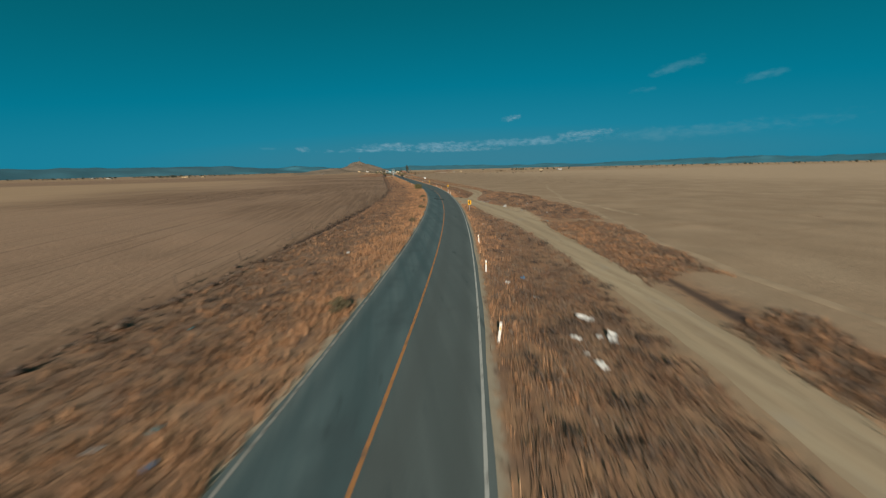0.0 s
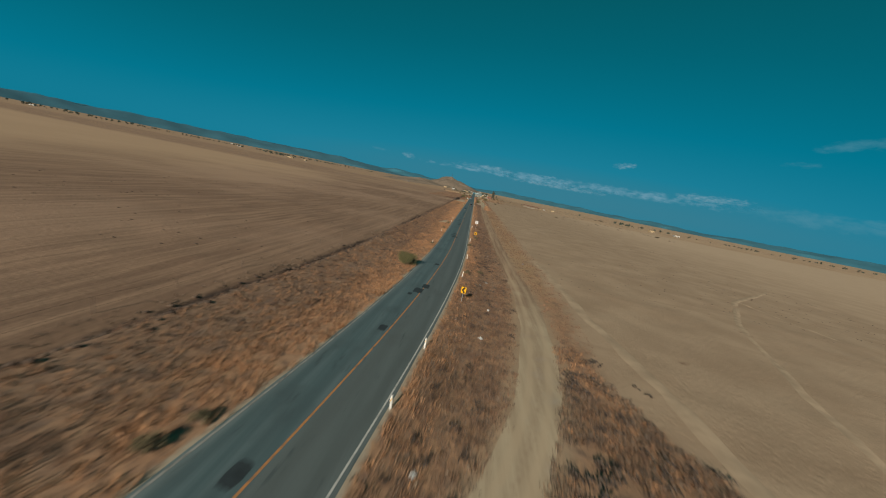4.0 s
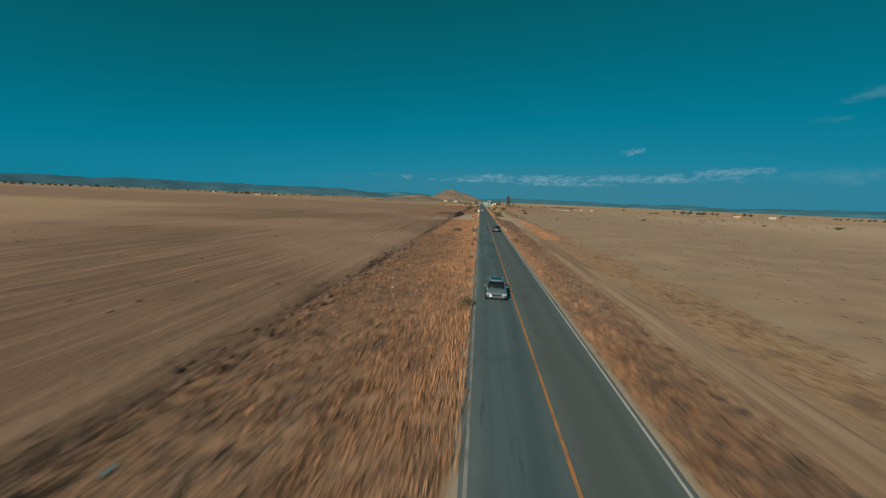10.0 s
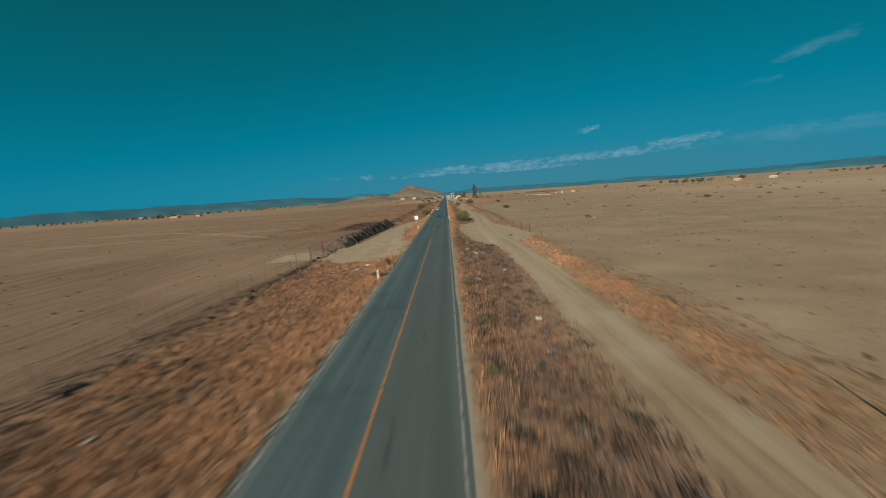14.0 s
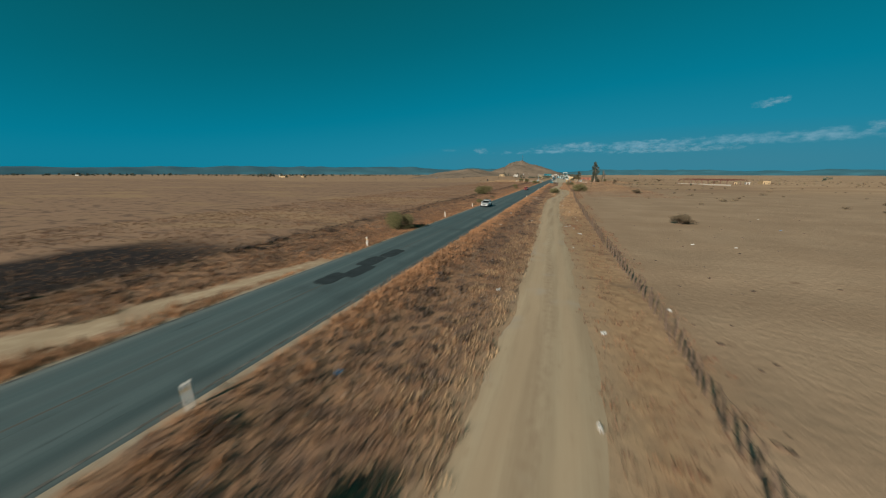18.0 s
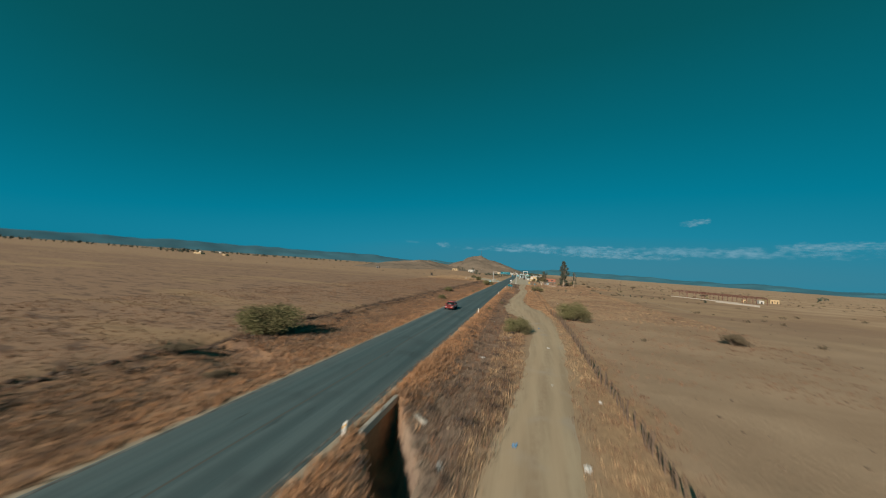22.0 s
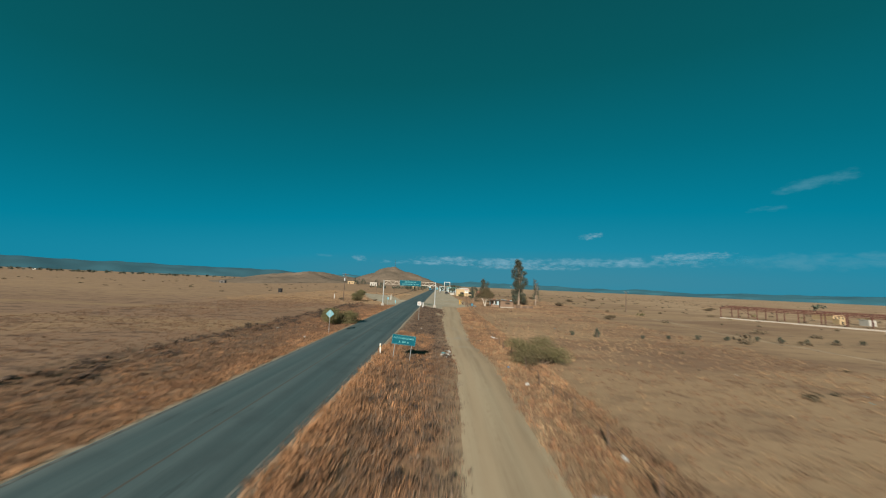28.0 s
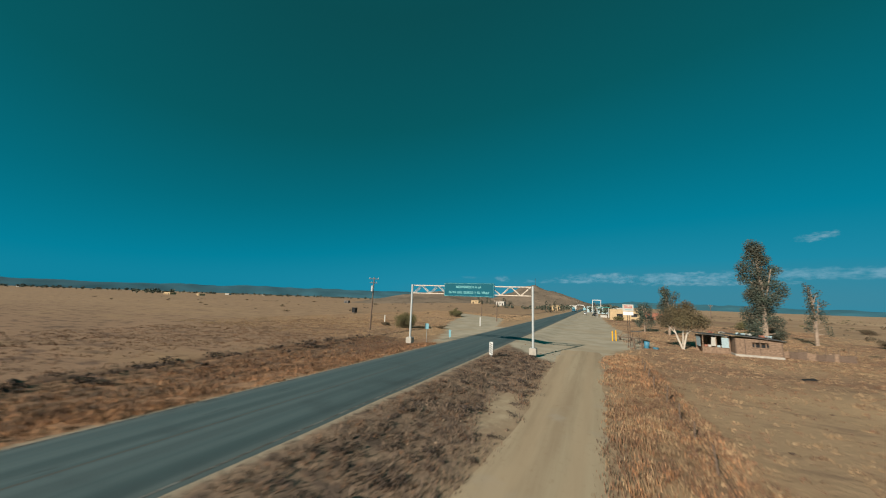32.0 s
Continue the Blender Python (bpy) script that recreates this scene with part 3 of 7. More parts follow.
marking("centre_line", 399, 900, -0.05, 0.05, FAINT_ORANGE, "worn-off orange centre line")

# dark tar patches: s, off, length, width
PATCH = simple("fresh_tar_patch", (0.030, 0.040, 0.044), 0.8, var=0.25, scale=1.5)
PATCHES = ((59.8, 0.1, 2.6, 1.1), (63.6, -1.2, 2.2, 1.2), (60.2, -0.9, 1.4, 0.9), (69.3, -0.7, 1.4, 0.8), (85.4, -0.6, 1.2, 0.7), (97.4, -0.4, 1.9, 1.1), (99.6, 0.1, 1.7, 0.9), (95.6, -1.0, 0.8, 0.5), (112.5, -0.6, 1.2, 0.7), (147.0, -0.3, 1.7, 1.5), (149.8, -0.8, 1.5, 1.2),
           (152.9, -0.5, 1.5, 1.1), (178.5, -0.5, 2.5, 1.0), (183.3, -0.8, 1.9, 1.2), (192.5, -1.5, 2.0, 1.0), (198.6, -1.3, 2.0, 1.1), (190.2, -0.9, 0.9, 0.7),
           (189.8, 0.5, 1.0, 0.7), (205.5, 0.2, 2.0, 0.9), (210.0, -1.4, 2.0, 1.2), (219.8, -2.4, 1.8, 1.1), (226.5, -0.9, 1.3, 1.2), (232.6, -0.6, 2.1, 1.7),
           (239.8, -0.8, 2.4, 0.9), (243.5, -0.4, 1.6, 1.1), (235.4, -2.5, 2.0, 1.0), (298.6, -0.6, 1.4, 0.8), (333.1, -0.6, 1.1, 0.9), (336.9, -0.6, 1.0, 0.85),
           (340.0, -0.7, 1.2, 0.8), (455.4, -0.3, 2.6, 1.4), (457.5, 0.4, 3.0, 1.3), (460.2, -0.2, 3.0, 1.5), (463.2, 0.1, 3.0, 1.3), (420.0, 0.6, 2.5, 0.7))
for s, o, ln, w in PATCHES:
    bm = bmesh.new()
    rng = random.Random(int(s * 10))
    ring = []
    for k in range(20):
        a = k / 20 * math.tau
        sx, sy = math.cos(a), math.sin(a)
        q = 1 / max(abs(sx), abs(sy)) ** 0.97
        x, y, _ = along(s + sy * q * ln / 2 * rng.uniform(0.9, 1.05), o + sx * q * w / 2 * rng.uniform(0.9, 1.05))
        oo = o + sx * q * w / 2
        ring.append(bm.verts.new((x, y, 0.026 + 0.05 * (1 - abs(oo) / 3.5) + 0.004)))
    bm.faces.new(ring)
    part("tar_patch", bm, PATCH, road, "dark tar repair patch")

# ---- dirt track and bare lots ----
def dirt_material():
    m, n, l, b = mat("pale_dirt", 0.95, spec=0.1)
    s = noise_tex(n, l, 1.0, 5, 0.6, stretch=(1.1, 0.06, 1))
    f = noise_tex(n, l, 3.0, 5, 0.6)
    g = noise_tex(n, l, 0.3, 4)
    col = mixc(n, l, step(n, l, s, 0.3, 0.7), (0.375, 0.284, 0.19), (0.48, 0.382, 0.262))
    col = mixc(n, l, step(n, l, f, 0.55, 0.8), col, (0.36, 0.26, 0.17))
    col = mixc(n, l, step(n, l, g, 0.55, 0.7), col, (0.42, 0.345, 0.26))
    place = n.new("ShaderNodeSeparateXYZ")
    l.new(n.new("ShaderNodeTexCoord").outputs["Object"], place.inputs[0])
    yy = maths(n, l, "ADD", place.outputs[1], maths(n, l, "MULTIPLY_ADD", g, 60.0, -30.0))
    brown = maths(n, l, "MULTIPLY", step(n, l, yy, 80.0, 125.0), maths(n, l, "SUBTRACT", 1.0, step(n, l, yy, 335.0, 372.0)))
    worn = mixc(n, l, step(n, l, s, 0.40, 0.64), (0.25, 0.158, 0.102), (0.385, 0.265, 0.172))
    col = mixc(n, l, maths(n, l, "MULTIPLY", brown, 0.95), col, worn)
    at = n.new("ShaderNodeAttribute")
    at.attribute_name = "across"
    rut = maths(n, l, "ABSOLUTE", maths(n, l, "SUBTRACT", maths(n, l, "ABSOLUTE", maths(n, l, "ADD", at.outputs["Fac"], maths(n, l, "MULTIPLY_ADD", g, 0.5, -0.25))), 0.55))
    rut = maths(n, l, "SUBTRACT", 1.0, step(n, l, rut, 0.08, 0.30))
    col = mixc(n, l, maths(n, l, "MULTIPLY", rut, maths(n, l, "MULTIPLY_ADD", brown, -0.3, 0.55)), col, (0.48, 0.365, 0.245))
    ridge = maths(n, l, "SUBTRACT", 1.0, step(n, l, maths(n, l, "ABSOLUTE", at.outputs["Fac"]), 0.05, 0.28))
    col = mixc(n, l, maths(n, l, "MULTIPLY", ridge, maths(n, l, "MULTIPLY", step(n, l, f, 0.35, 0.75), maths(n, l, "MULTIPLY_ADD", step(n, l, place.outputs[1], 600.0, 660.0), -0.38, 0.45))), col, (0.27, 0.185, 0.125))
    l.new(col, b.inputs["Base Color"])
    bump(n, l, b, f, 0.15, 0.03)
    return m


DIRT = dirt_material()
FIELD_DIRT = simple("faint_field_dirt", (0.40, 0.295, 0.20), 0.95, var=0.2, scale=0.5, spec=0.1)
lookup = {round(s, 2): (c, w) for s, c, w in zip(TS, cs, cw)}


def track_edges(s):
    c, w = lookup[round(s, 2)]
    a = w + 0.40 * noise.noise((s * 0.11, 3, 0)) + 0.30 * noise.noise((s * 0.43, 9, 0)) + 0.2 * noise.noise((s * 1.3, 29, 0))
    b2 = w + 0.40 * noise.noise((s * 0.11, 13, 0)) + 0.30 * noise.noise((s * 0.43, 19, 0)) + 0.2 * noise.noise((s * 1.3, 39, 0))
    return [(c - a - 0.5, -0.10), (c - a, 0.03), (c - 0.55 * w, 0.0), (c - 0.25 * w, 0.04), (c, 0.06), (c + 0.25 * w, 0.04), (c + 0.55 * w, 0.0), (c + b2, 0.03), (c + b2 + 0.5, -0.10)]


me = ribbon("dirt_track", TS, track_edges, DIRT, follow=True, lift=0.035)
me.attributes.new("across", "FLOAT", "POINT").data.foreach_set("value", np.tile(np.array((-1.3, -1.0, -0.55, -0.25, 0.0, 0.25, 0.55, 1.0, 1.3), np.float32), len(TS)))
tagged(new("dirt_track", me), "pale sandy dirt track with wheel ruts", "dirt track", kind="structure")


def field_path(pts, w, label):
    """A thin pale wheel path worn across the field, from points in (s, off)."""
    fine = []
    for (s0, o0), (s1, o1) in zip(pts, pts[1:]):
        k = max(2, int(math.hypot(s1 - s0, o1 - o0) / 2.0))
        fine += [(s0 + (s1 - s0) * i / k, o0 + (o1 - o0) * i / k) for i in range(k)]
    v, f = [], []
    for i, (s, o) in enumerate(fine):
        x, y, _ = along(s, o)
        a, c = fine[max(0, i - 2)], fine[min(len(fine) - 1, i + 2)]
        d = Vector((along(*c)[0] - along(*a)[0], along(*c)[1] - along(*a)[1]))
        d.normalize()
        x += 0.5 * noise.noise((s * 0.12, o * 0.12, 5))
        q = w * (1 + 0.5 * noise.noise((s * 0.3, o * 0.3, 2)))
        for e, dz in ((-1, -0.03), (-0.6, 0.045), (0.6, 0.045), (1, -0.03)):
            px, py = x + d.y * q * e, y - d.x * q * e
            v.append((px, py, ground_z(px, py) + dz))
        if i:
            f += [(4 * i - 4 + j, 4 * i - 3 + j, 4 * i + 1 + j, 4 * i + j) for j in range(3)]
    return tagged(new("field_path", mesh_np("field_path", v, f, FIELD_DIRT, True)), label, "path", kind="structure")


field_path([(-60, 27), (-10, 23.6), (2, 22), (9, 22.2), (23, 24), (45, 27.8), (56, 28.2), (71, 33.5), (95, 41), (119, 52), (139, 67), (170, 100)], 0.55, "thin pale wheel path across the field")
field_path([(30, 31), (64, 29.2), (69, 28), (76, 25.9), (88, 24.2), (105, 21.7), (140, 19.5)], 0.9, "broad faint wheel path along the bank")
field_path([(30, 84), (104, 74.8), (118, 73.7), (143, 69)], 0.4, "thin pale wheel path across the field")
field_path([(640, 60), (720, 62), (748, 68), (760, 110), (764, 200)], 0.7, "pale dirt track across the field")
field_path([(428, -46), (447, -69), (473, -107), (490, -160)], 0.9, "pale wheel track into the field behind the gate")

# ---- distance: hills, ranges, clouds ----
def hill_material(name, low, high):
    m, n, l, b = mat(name, 0.95, spec=0.1)
    f = noise_tex(n, l, 0.02, 6, 0.6)
    g = noise_tex(n, l, 0.12, 5, 0.7)
    col = ramp(n, l, f, ((0.35, low), (0.65, high)))
    l.new(mixc(n, l, step(n, l, g, 0.55, 0.7), col, tuple(c * 0.6 for c in low)), b.inputs["Base Color"])
    bump(n, l, b, g, 0.8, 2.0)
    return m


HILL = hill_material("dry_hill", (0.165, 0.135, 0.105), (0.26, 0.20, 0.148))
# far ranges carry distance haze as a blue tint in their base colour
HAZED_RANGE = simple("haze_tinted_range", (0.034, 0.112, 0.150), 1.0, var=0.12, scale=0.004)
HAZED_PALE_RANGE = simple("haze_tinted_pale_range", (0.034, 0.135, 0.182), 1.0, var=0.10, scale=0.004)


def hill(at, size, top, seed, label):
    k = 56
    v, f = [], []
    for i in range(k + 1):
        for j in range(k + 1):
            u, w = i / k * 2 - 1, j / k * 2 - 1
            r = math.hypot(u, w)
            h = max(0.0, 1 - r) ** 1.25 * (1.05 - 0.25 * max(0.0, 1 - r))
            nz = noise.fractal((u * 3 + seed, w * 3, 0), 1.0, 2.0, 5)
            v.append((at[0] + u * size[0], at[1] + w * size[1], -2 + top * h * (1 + 0.16 * nz) + 1.2 * nz * (r < 1)))
    for i in range(k):
        for j in range(k):
            a = i * (k + 1) + j
            f.append((a, a + k + 1, a + k + 2, a + 1))
    return tagged(new("hill", mesh_np("hill", v, f, HILL, True)), label, "hill", kind="structure")


hill((-107, 1500), (150, 180), 62, 1, "bare brown conical hill")
hill((-178, 1130), (125, 110), 24.5, 5, "low bare brown hill")
hill((-215, 1500), (150, 150), 22, 9, "low bare brown foothill")


def mountain_range(name, a0, a1, dist, base, seed, label):
    """A ridge seen from the plain, between two compass bearings."""
    k, rows_ = 220, 7
    v, f = [], []
    for i in range(k + 1):
        t = i / k
        a = radians(a0 + (a1 - a0) * t)
        env = min(1, t * 8, (1 - t) * 8)
        h = base * env * (0.85 + 0.36 * noise.fractal((t * 9 + seed, 0, 0), 0.9, 2.1, 5) + 0.16 * math.sin(t * 7 + seed))
        for j in range(rows_ + 1):
            u = j / rows_
            d = dist + 260 * u + 60 * noise.noise((t * 30, u * 3, seed))
            hz = h * (1 - (1 - u) ** 1.7) * (1 + 0.10 * noise.noise((t * 60, u * 5, seed)))
            v.append((math.sin(a) * d, 330 + math.cos(a) * d, -3 + hz))
    for i in range(k):
        for j in range(rows_):
            p = i * (rows_ + 1) + j
            f.append((p, p + 1, p + rows_ + 2, p + rows_ + 1))
    return tagged(new(name, mesh_np(name, v, f, HAZED_PALE_RANGE if label.startswith("pale") else HAZED_RANGE, True)), label, "mountains", kind="structure")


mountain_range("mountain_range", -118, -10, 4000, 90, 2.0, "mountain range beyond the plain, haze-tinted blue-grey")
mountain_range("mountain_range", -84, 6, 4260, 86, 4.5, "pale mountain range beyond the plain, haze-tinted blue")
mountain_range("mountain_range", -4, 66, 4250, 62, 7.3, "pale mountain range beyond the plain, haze-tinted blue")
mountain_range("mountain_range", 30, 104, 4000, 62, 11.7, "pale mountain range beyond the plain, haze-tinted blue")


def cloud_material(name, cover, scale, glow):
    m = bpy.data.materials.new(name)
    m.use_nodes = True
    n, l = m.node_tree.nodes, m.node_tree.links
    n.remove(n["Principled BSDF"])
    uv = n.new("ShaderNodeTexCoord")
    f = noise_tex(n, l, scale, 8, 0.62, uv.outputs["Object"], (1, 1, 2.6))
    g = noise_tex(n, l, scale * 0.3, 3, 0.5, uv.outputs["Object"], (1, 1, 1.6))
    at = n.new("ShaderNodeAttribute")
    at.attribute_name = "rim"
    k = maths(n, l, "ADD", maths(n, l, "MULTIPLY", f, 0.6), maths(n, l, "MULTIPLY", g, 0.4))
    k = maths(n, l, "ADD", k, maths(n, l, "MULTIPLY_ADD", at.outputs["Fac"], 0.45, -0.45))
    a = maths(n, l, "MULTIPLY", step(n, l, k, cover - 0.02, cover + 0.32), glow[3])
    e = n.new("ShaderNodeEmission")
    e.inputs[0].default_value = (*glow[:3], 1)
    t = n.new("ShaderNodeBsdfTransparent")
    mx = n.new("ShaderNodeMixShader")
    l.new(a, mx.inputs[0])
    l.new(t.outputs[0], mx.inputs[1])
    l.new(e.outputs[0], mx.inputs[2])
    l.new(mx.outputs[0], n["Material Output"].inputs[0])
    return m


CLOUD_BRIGHT = cloud_material("cloud_bright", 0.34, 0.017, (0.25, 0.42, 0.51, 0.66))
CLOUD_BAND = cloud_material("cloud_band", 0.34, 0.012, (0.20, 0.39, 0.50, 0.70))
CLOUD_WISP = cloud_material("cloud_wisp", 0.33, 0.009, (0.12, 0.32, 0.41, 0.36))


def cloud(bearing, elev, w_deg, h_deg, material, tilt=0.0):
    """A thin far cloud sheet facing the plain; its rim thins out."""
    d, kx, kz = 4600.0, 40, 12
    v, f, rim = [], [], []
    for i in range(kx + 1):
        for j in range(kz + 1):
            u, w = i / kx * 2 - 1, j / kz * 2 - 1
            a = radians(bearing + u * w_deg / 2)
            e = radians(elev + w * h_deg / 2 + u * tilt)
            r = d * math.cos(e)
            v.append((math.sin(a) * r, 330 + math.cos(a) * r, d * math.sin(e)))
            rim.append(max(0.0, 1 - abs(u) ** 2.5) * max(0.0, 1 - w * w))
    for i in range(kx):
        for j in range(kz):
            p = i * (kz + 1) + j
            f.append((p, p + 1, p + kz + 2, p + kz + 1))
    me = mesh_np("cloud", v, f, material, True)
    me.attributes.new("rim", "FLOAT", "POINT").data.foreach_set("value", np.array(rim, np.float32))
    ob = tagged(new("backdrop_cloud", me), "thin white cloud low in the sky", "cloud", kind="structure")
    ob.visible_shadow = False
    return ob


for c in ((-12.7, 3.7, 3.6, 1.9, CLOUD_BRIGHT, 0), (-17.5, 3.8, 5.0, 0.8, CLOUD_WISP, 0), (22.6, 8.2, 5.2, 1.6, CLOUD_BRIGHT, 0.25), (34.5, 5.2, 12.0, 2.0, CLOUD_BRIGHT, 0.15),
          (6, 4.0, 34, 2.2, CLOUD_BAND, 0.1), (24, 4.3, 40, 2.4, CLOUD_BAND, 0.1), (-1, 3.5, 26, 1.1, CLOUD_BAND, 0.1), (13, 3.3, 22, 1.3, CLOUD_BRIGHT, 0.1), (50, 4.6, 36, 3.2, CLOUD_WISP, 0.3),
          (46, 13.0, 9, 2.4, CLOUD_WISP, 0.6), (42, 10.6, 6, 1.4, CLOUD_WISP, 0.2), (55, 10.4, 7, 1.8, CLOUD_WISP, 0.2), (2, 4.4, 7, 1.3, CLOUD_BRIGHT, 0)):
    cloud(*c)

# ---- plants ----
def leaf_cloud(rng, lobes, count, size, flat=0.6):
    """Small leaf quads spread through the outer part of several lobes: ((x,y,z),(rx,ry,rz))."""
    vol = np.array([l_[1][0] * l_[1][1] * l_[1][2] for l_ in lobes]) ** 0.67
    pick = rng.choice(len(lobes), count, p=vol / vol.sum())
    c = np.array([l_[0] for l_ in lobes])[pick]
    r = np.array([l_[1] for l_ in lobes])[pick]
    d = rng.normal(size=(count, 3))
    d /= np.linalg.norm(d, axis=1)[:, None]
    p = c + r * d * (rng.rand(count, 1) ** 0.45) * rng.uniform(0.8, 1.12, (count, 1))
    a = rng.normal(size=(count, 3))
    a /= np.linalg.norm(a, axis=1)[:, None]
    b2 = np.cross(a, rng.normal(size=(count, 3)))
    b2 /= np.linalg.norm(b2, axis=1)[:, None]
    s = size * rng.uniform(0.6, 1.4, (count, 1))
    q = np.stack([p - a * s, p + b2 * s * flat, p + a * s, p - b2 * s * flat], 1)
    return q.reshape(-1, 3), np.arange(count * 4).reshape(-1, 4)


BUSH_LEAF = random_tint("bush_leaf", ((0.085, 0.090, 0.042), (0.155, 0.150, 0.070), (0.235, 0.210, 0.105), (0.115, 0.118, 0.055)), 0.85)
DUSTY_LEAF = random_tint("dusty_bush_leaf", ((0.12, 0.118, 0.058), (0.185, 0.172, 0.085), (0.26, 0.222, 0.118), (0.08, 0.08, 0.045)), 0.9)
GREY_LEAF = random_tint("grey_bush_leaf", ((0.09, 0.075, 0.05), (0.16, 0.13, 0.09), (0.22, 0.17, 0.11)), 0.9)
EUC_LEAF = random_tint("eucalyptus_leaf", ((0.042, 0.062, 0.050), (0.075, 0.100, 0.078), (0.115, 0.140, 0.105)), 0.75)
OLIVE_LEAF = random_tint("olive_leaf", ((0.085, 0.080, 0.048), (0.15, 0.128, 0.076), (0.20, 0.155, 0.082)), 0.85)
BARK = simple("bark", (0.20, 0.15, 0.11), 0.9, var=0.35, scale=4)
PALE_BARK = simple("pale_bark", (0.31, 0.24, 0.185), 0.85, var=0.3, scale=3)


def bush_form(name, seed, w, h, leaf, count, size, label):
    rng = np.random.RandomState(seed)
    lobes = []
    for k in range(16):
        a, r = rng.rand() * math.tau, w * 0.34 * math.sqrt(rng.rand())
        z = h * (rng.uniform(0.16, 0.34) if k % 3 == 0 else rng.uniform(0.34, 0.70) * (1 - 0.5 * (r / w)))
        lobes.append(((math.cos(a) * r, math.sin(a) * r, z), (w * rng.uniform(0.13, 0.22), w * rng.uniform(0.13, 0.22), h * rng.uniform(0.16, 0.28))))
    b = thing(name, pose(0, 0, -50), label, "bush", "bushes on the plain")
    v, f = leaf_cloud(rng, lobes, count, size)
    crown = new("crown", mesh_np("crown", v, f, leaf))
    crown.parent = b
    bm = bmesh.new()
    for l_ in lobes:
        rod(bm, (l_[0][0] * 0.1, l_[0][1] * 0.1, -0.1), (l_[0][0], l_[0][1], l_[0][2]), 0.045, 0.015, 5)
    part("stems", bm, BARK, b)
    return b


BUSHES = [bush_form("bush", 11, 4.0, 2.1, BUSH_LEAF, 20000, 0.034, "olive-green thorn bush on the dry verge"),
          bush_form("bush", 12, 4.0, 1.9, BUSH_LEAF, 19000, 0.034, "rounded dusty green bush on dry ground"),
          bush_form("bush", 13, 4.0, 1.5, GREY_LEAF, 12000, 0.034, "low grey half-dry bush on bare ground"),
          bush_form("small_bush", 14, 1.2, 0.9, OLIVE_LEAF, 900, 0.04, "small yellow-green weed bush at the road edge"),
          bush_form("sapling", 15, 1.2, 1.2, EUC_LEAF, 1400, 0.035, "small dark green sapling in the dry field"),
          bush_form("bush", 16, 4.0, 2.0, DUSTY_LEAF, 17000, 0.030, "dusty grey-olive broom bush by the fence")]


def put_bush(kind, x, y, w, h, turn=0):
    src = BUSHES[kind]
    base = (4.0, 4.0, 4.0, 1.2, 1.2, 4.0)[kind], (2.1, 1.9, 1.5, 0.9, 1.2, 2.0)[kind]
    ob = copy_thing(src, pose(x, y, ground_z(x, y), 0, 0, turn))
    ob.scale = (w / base[0], w / base[0], h / base[1])
    return ob


for b_ in ((0, -5.6, 108.5, 3.7, 2.7), (0, 7.9, 436.3, 5.2, 3.9), (0, -5.7, 475.5, 4.5, 3.0), (2, 30.8, 497, 5.0, 1.9), (2, 40.3, 584.5, 5.2, 2.0), (1, 20.6, 594.5, 7.6, 4.1), (1, 10.8, 575.5, 4.6, 2.5),
           (5, 18.2, 686.0, 6.8, 2.9), (5, -4.7, 324.8, 1.6, 1.1), (2, -9.0, 329.0, 3.6, 1.1), (0, -5.8, 520.5, 2.2, 1.2), (0, -13.4, 558.0, 7.2, 4.1), (2, -14.6, 549.6, 3.2, 0.7), (2, -8.0, 547.0, 2.2, 0.6), (0, -6.4, 706, 7.2, 3.1), (0, -19.5, 771.5, 5.0, 3.6), (1, -30.7, 825, 5.4, 3.3), (2, -25.5, 773.5, 2.6, 1.0), (2, -14.0, 776, 2.0, 0.8), (2, 288, 828, 14, 3.0), (2, 266, 800, 9, 1.6),
           (2, 227, 478, 6, 2.2), (2, 104, 470, 4, 1.4), (1, -13, 640, 3.4, 2.0), (1, -8.5, 612, 2.4, 1.4),
           (2, 52, 740, 3.5, 1.6), (2, 60, 800, 5, 2), (1, 33, 790, 3.4, 1.9), (2, 88, 860, 6, 2), (2, 70, 880, 5, 2), (1, 22.5, 868, 4.6, 2.2), (2, 45.5, 801, 6.2, 3.4), (1, 55, 844, 7.0, 3.4), (1, 39.5, 797, 4.0, 2.2), (2, 27.5, 862, 3.0, 1.4), (2, 120, 900, 6, 2.2), (2, 150, 830, 6, 2)):
    put_bush(*b_, turn=(b_[1] * 37) % 360)
rng = random.Random(5)
for s, o in ((25, -4.4), (43, -4.3), (58, -4.2), (69, -4.8), (71, -4.4), (131, -4.4), (160, -4.5), (111, 4.6), (114.5, 6.7), (138, 3.9), (-6, -4.4), (152, 5.4), (176, -4.4), (262, -4.0), (274, -4.2), (283, -4.1), (297, -4.3), (305, -4.0), (322, -4.2), (327.5, -4.4), (308, 4.6),
             (345, 4.7), (352, 4.6), (358, 5.0), (395, 4.7), (402, 4.8), (408, 5.2), (372, -4.4), (379, -4.6), (331, -4.5), (366, 4.4), (512, -5.0), (524, -4.8), (532, -4.6), (596, 5.0), (612, 6.4), (640, -4.5), (655, -4.4)):
    x, y, _ = along(s, o)
    put_bush(3, x, y, rng.uniform(0.9, 1.7), rng.uniform(0.6, 1.1), rng.uniform(0, 360))
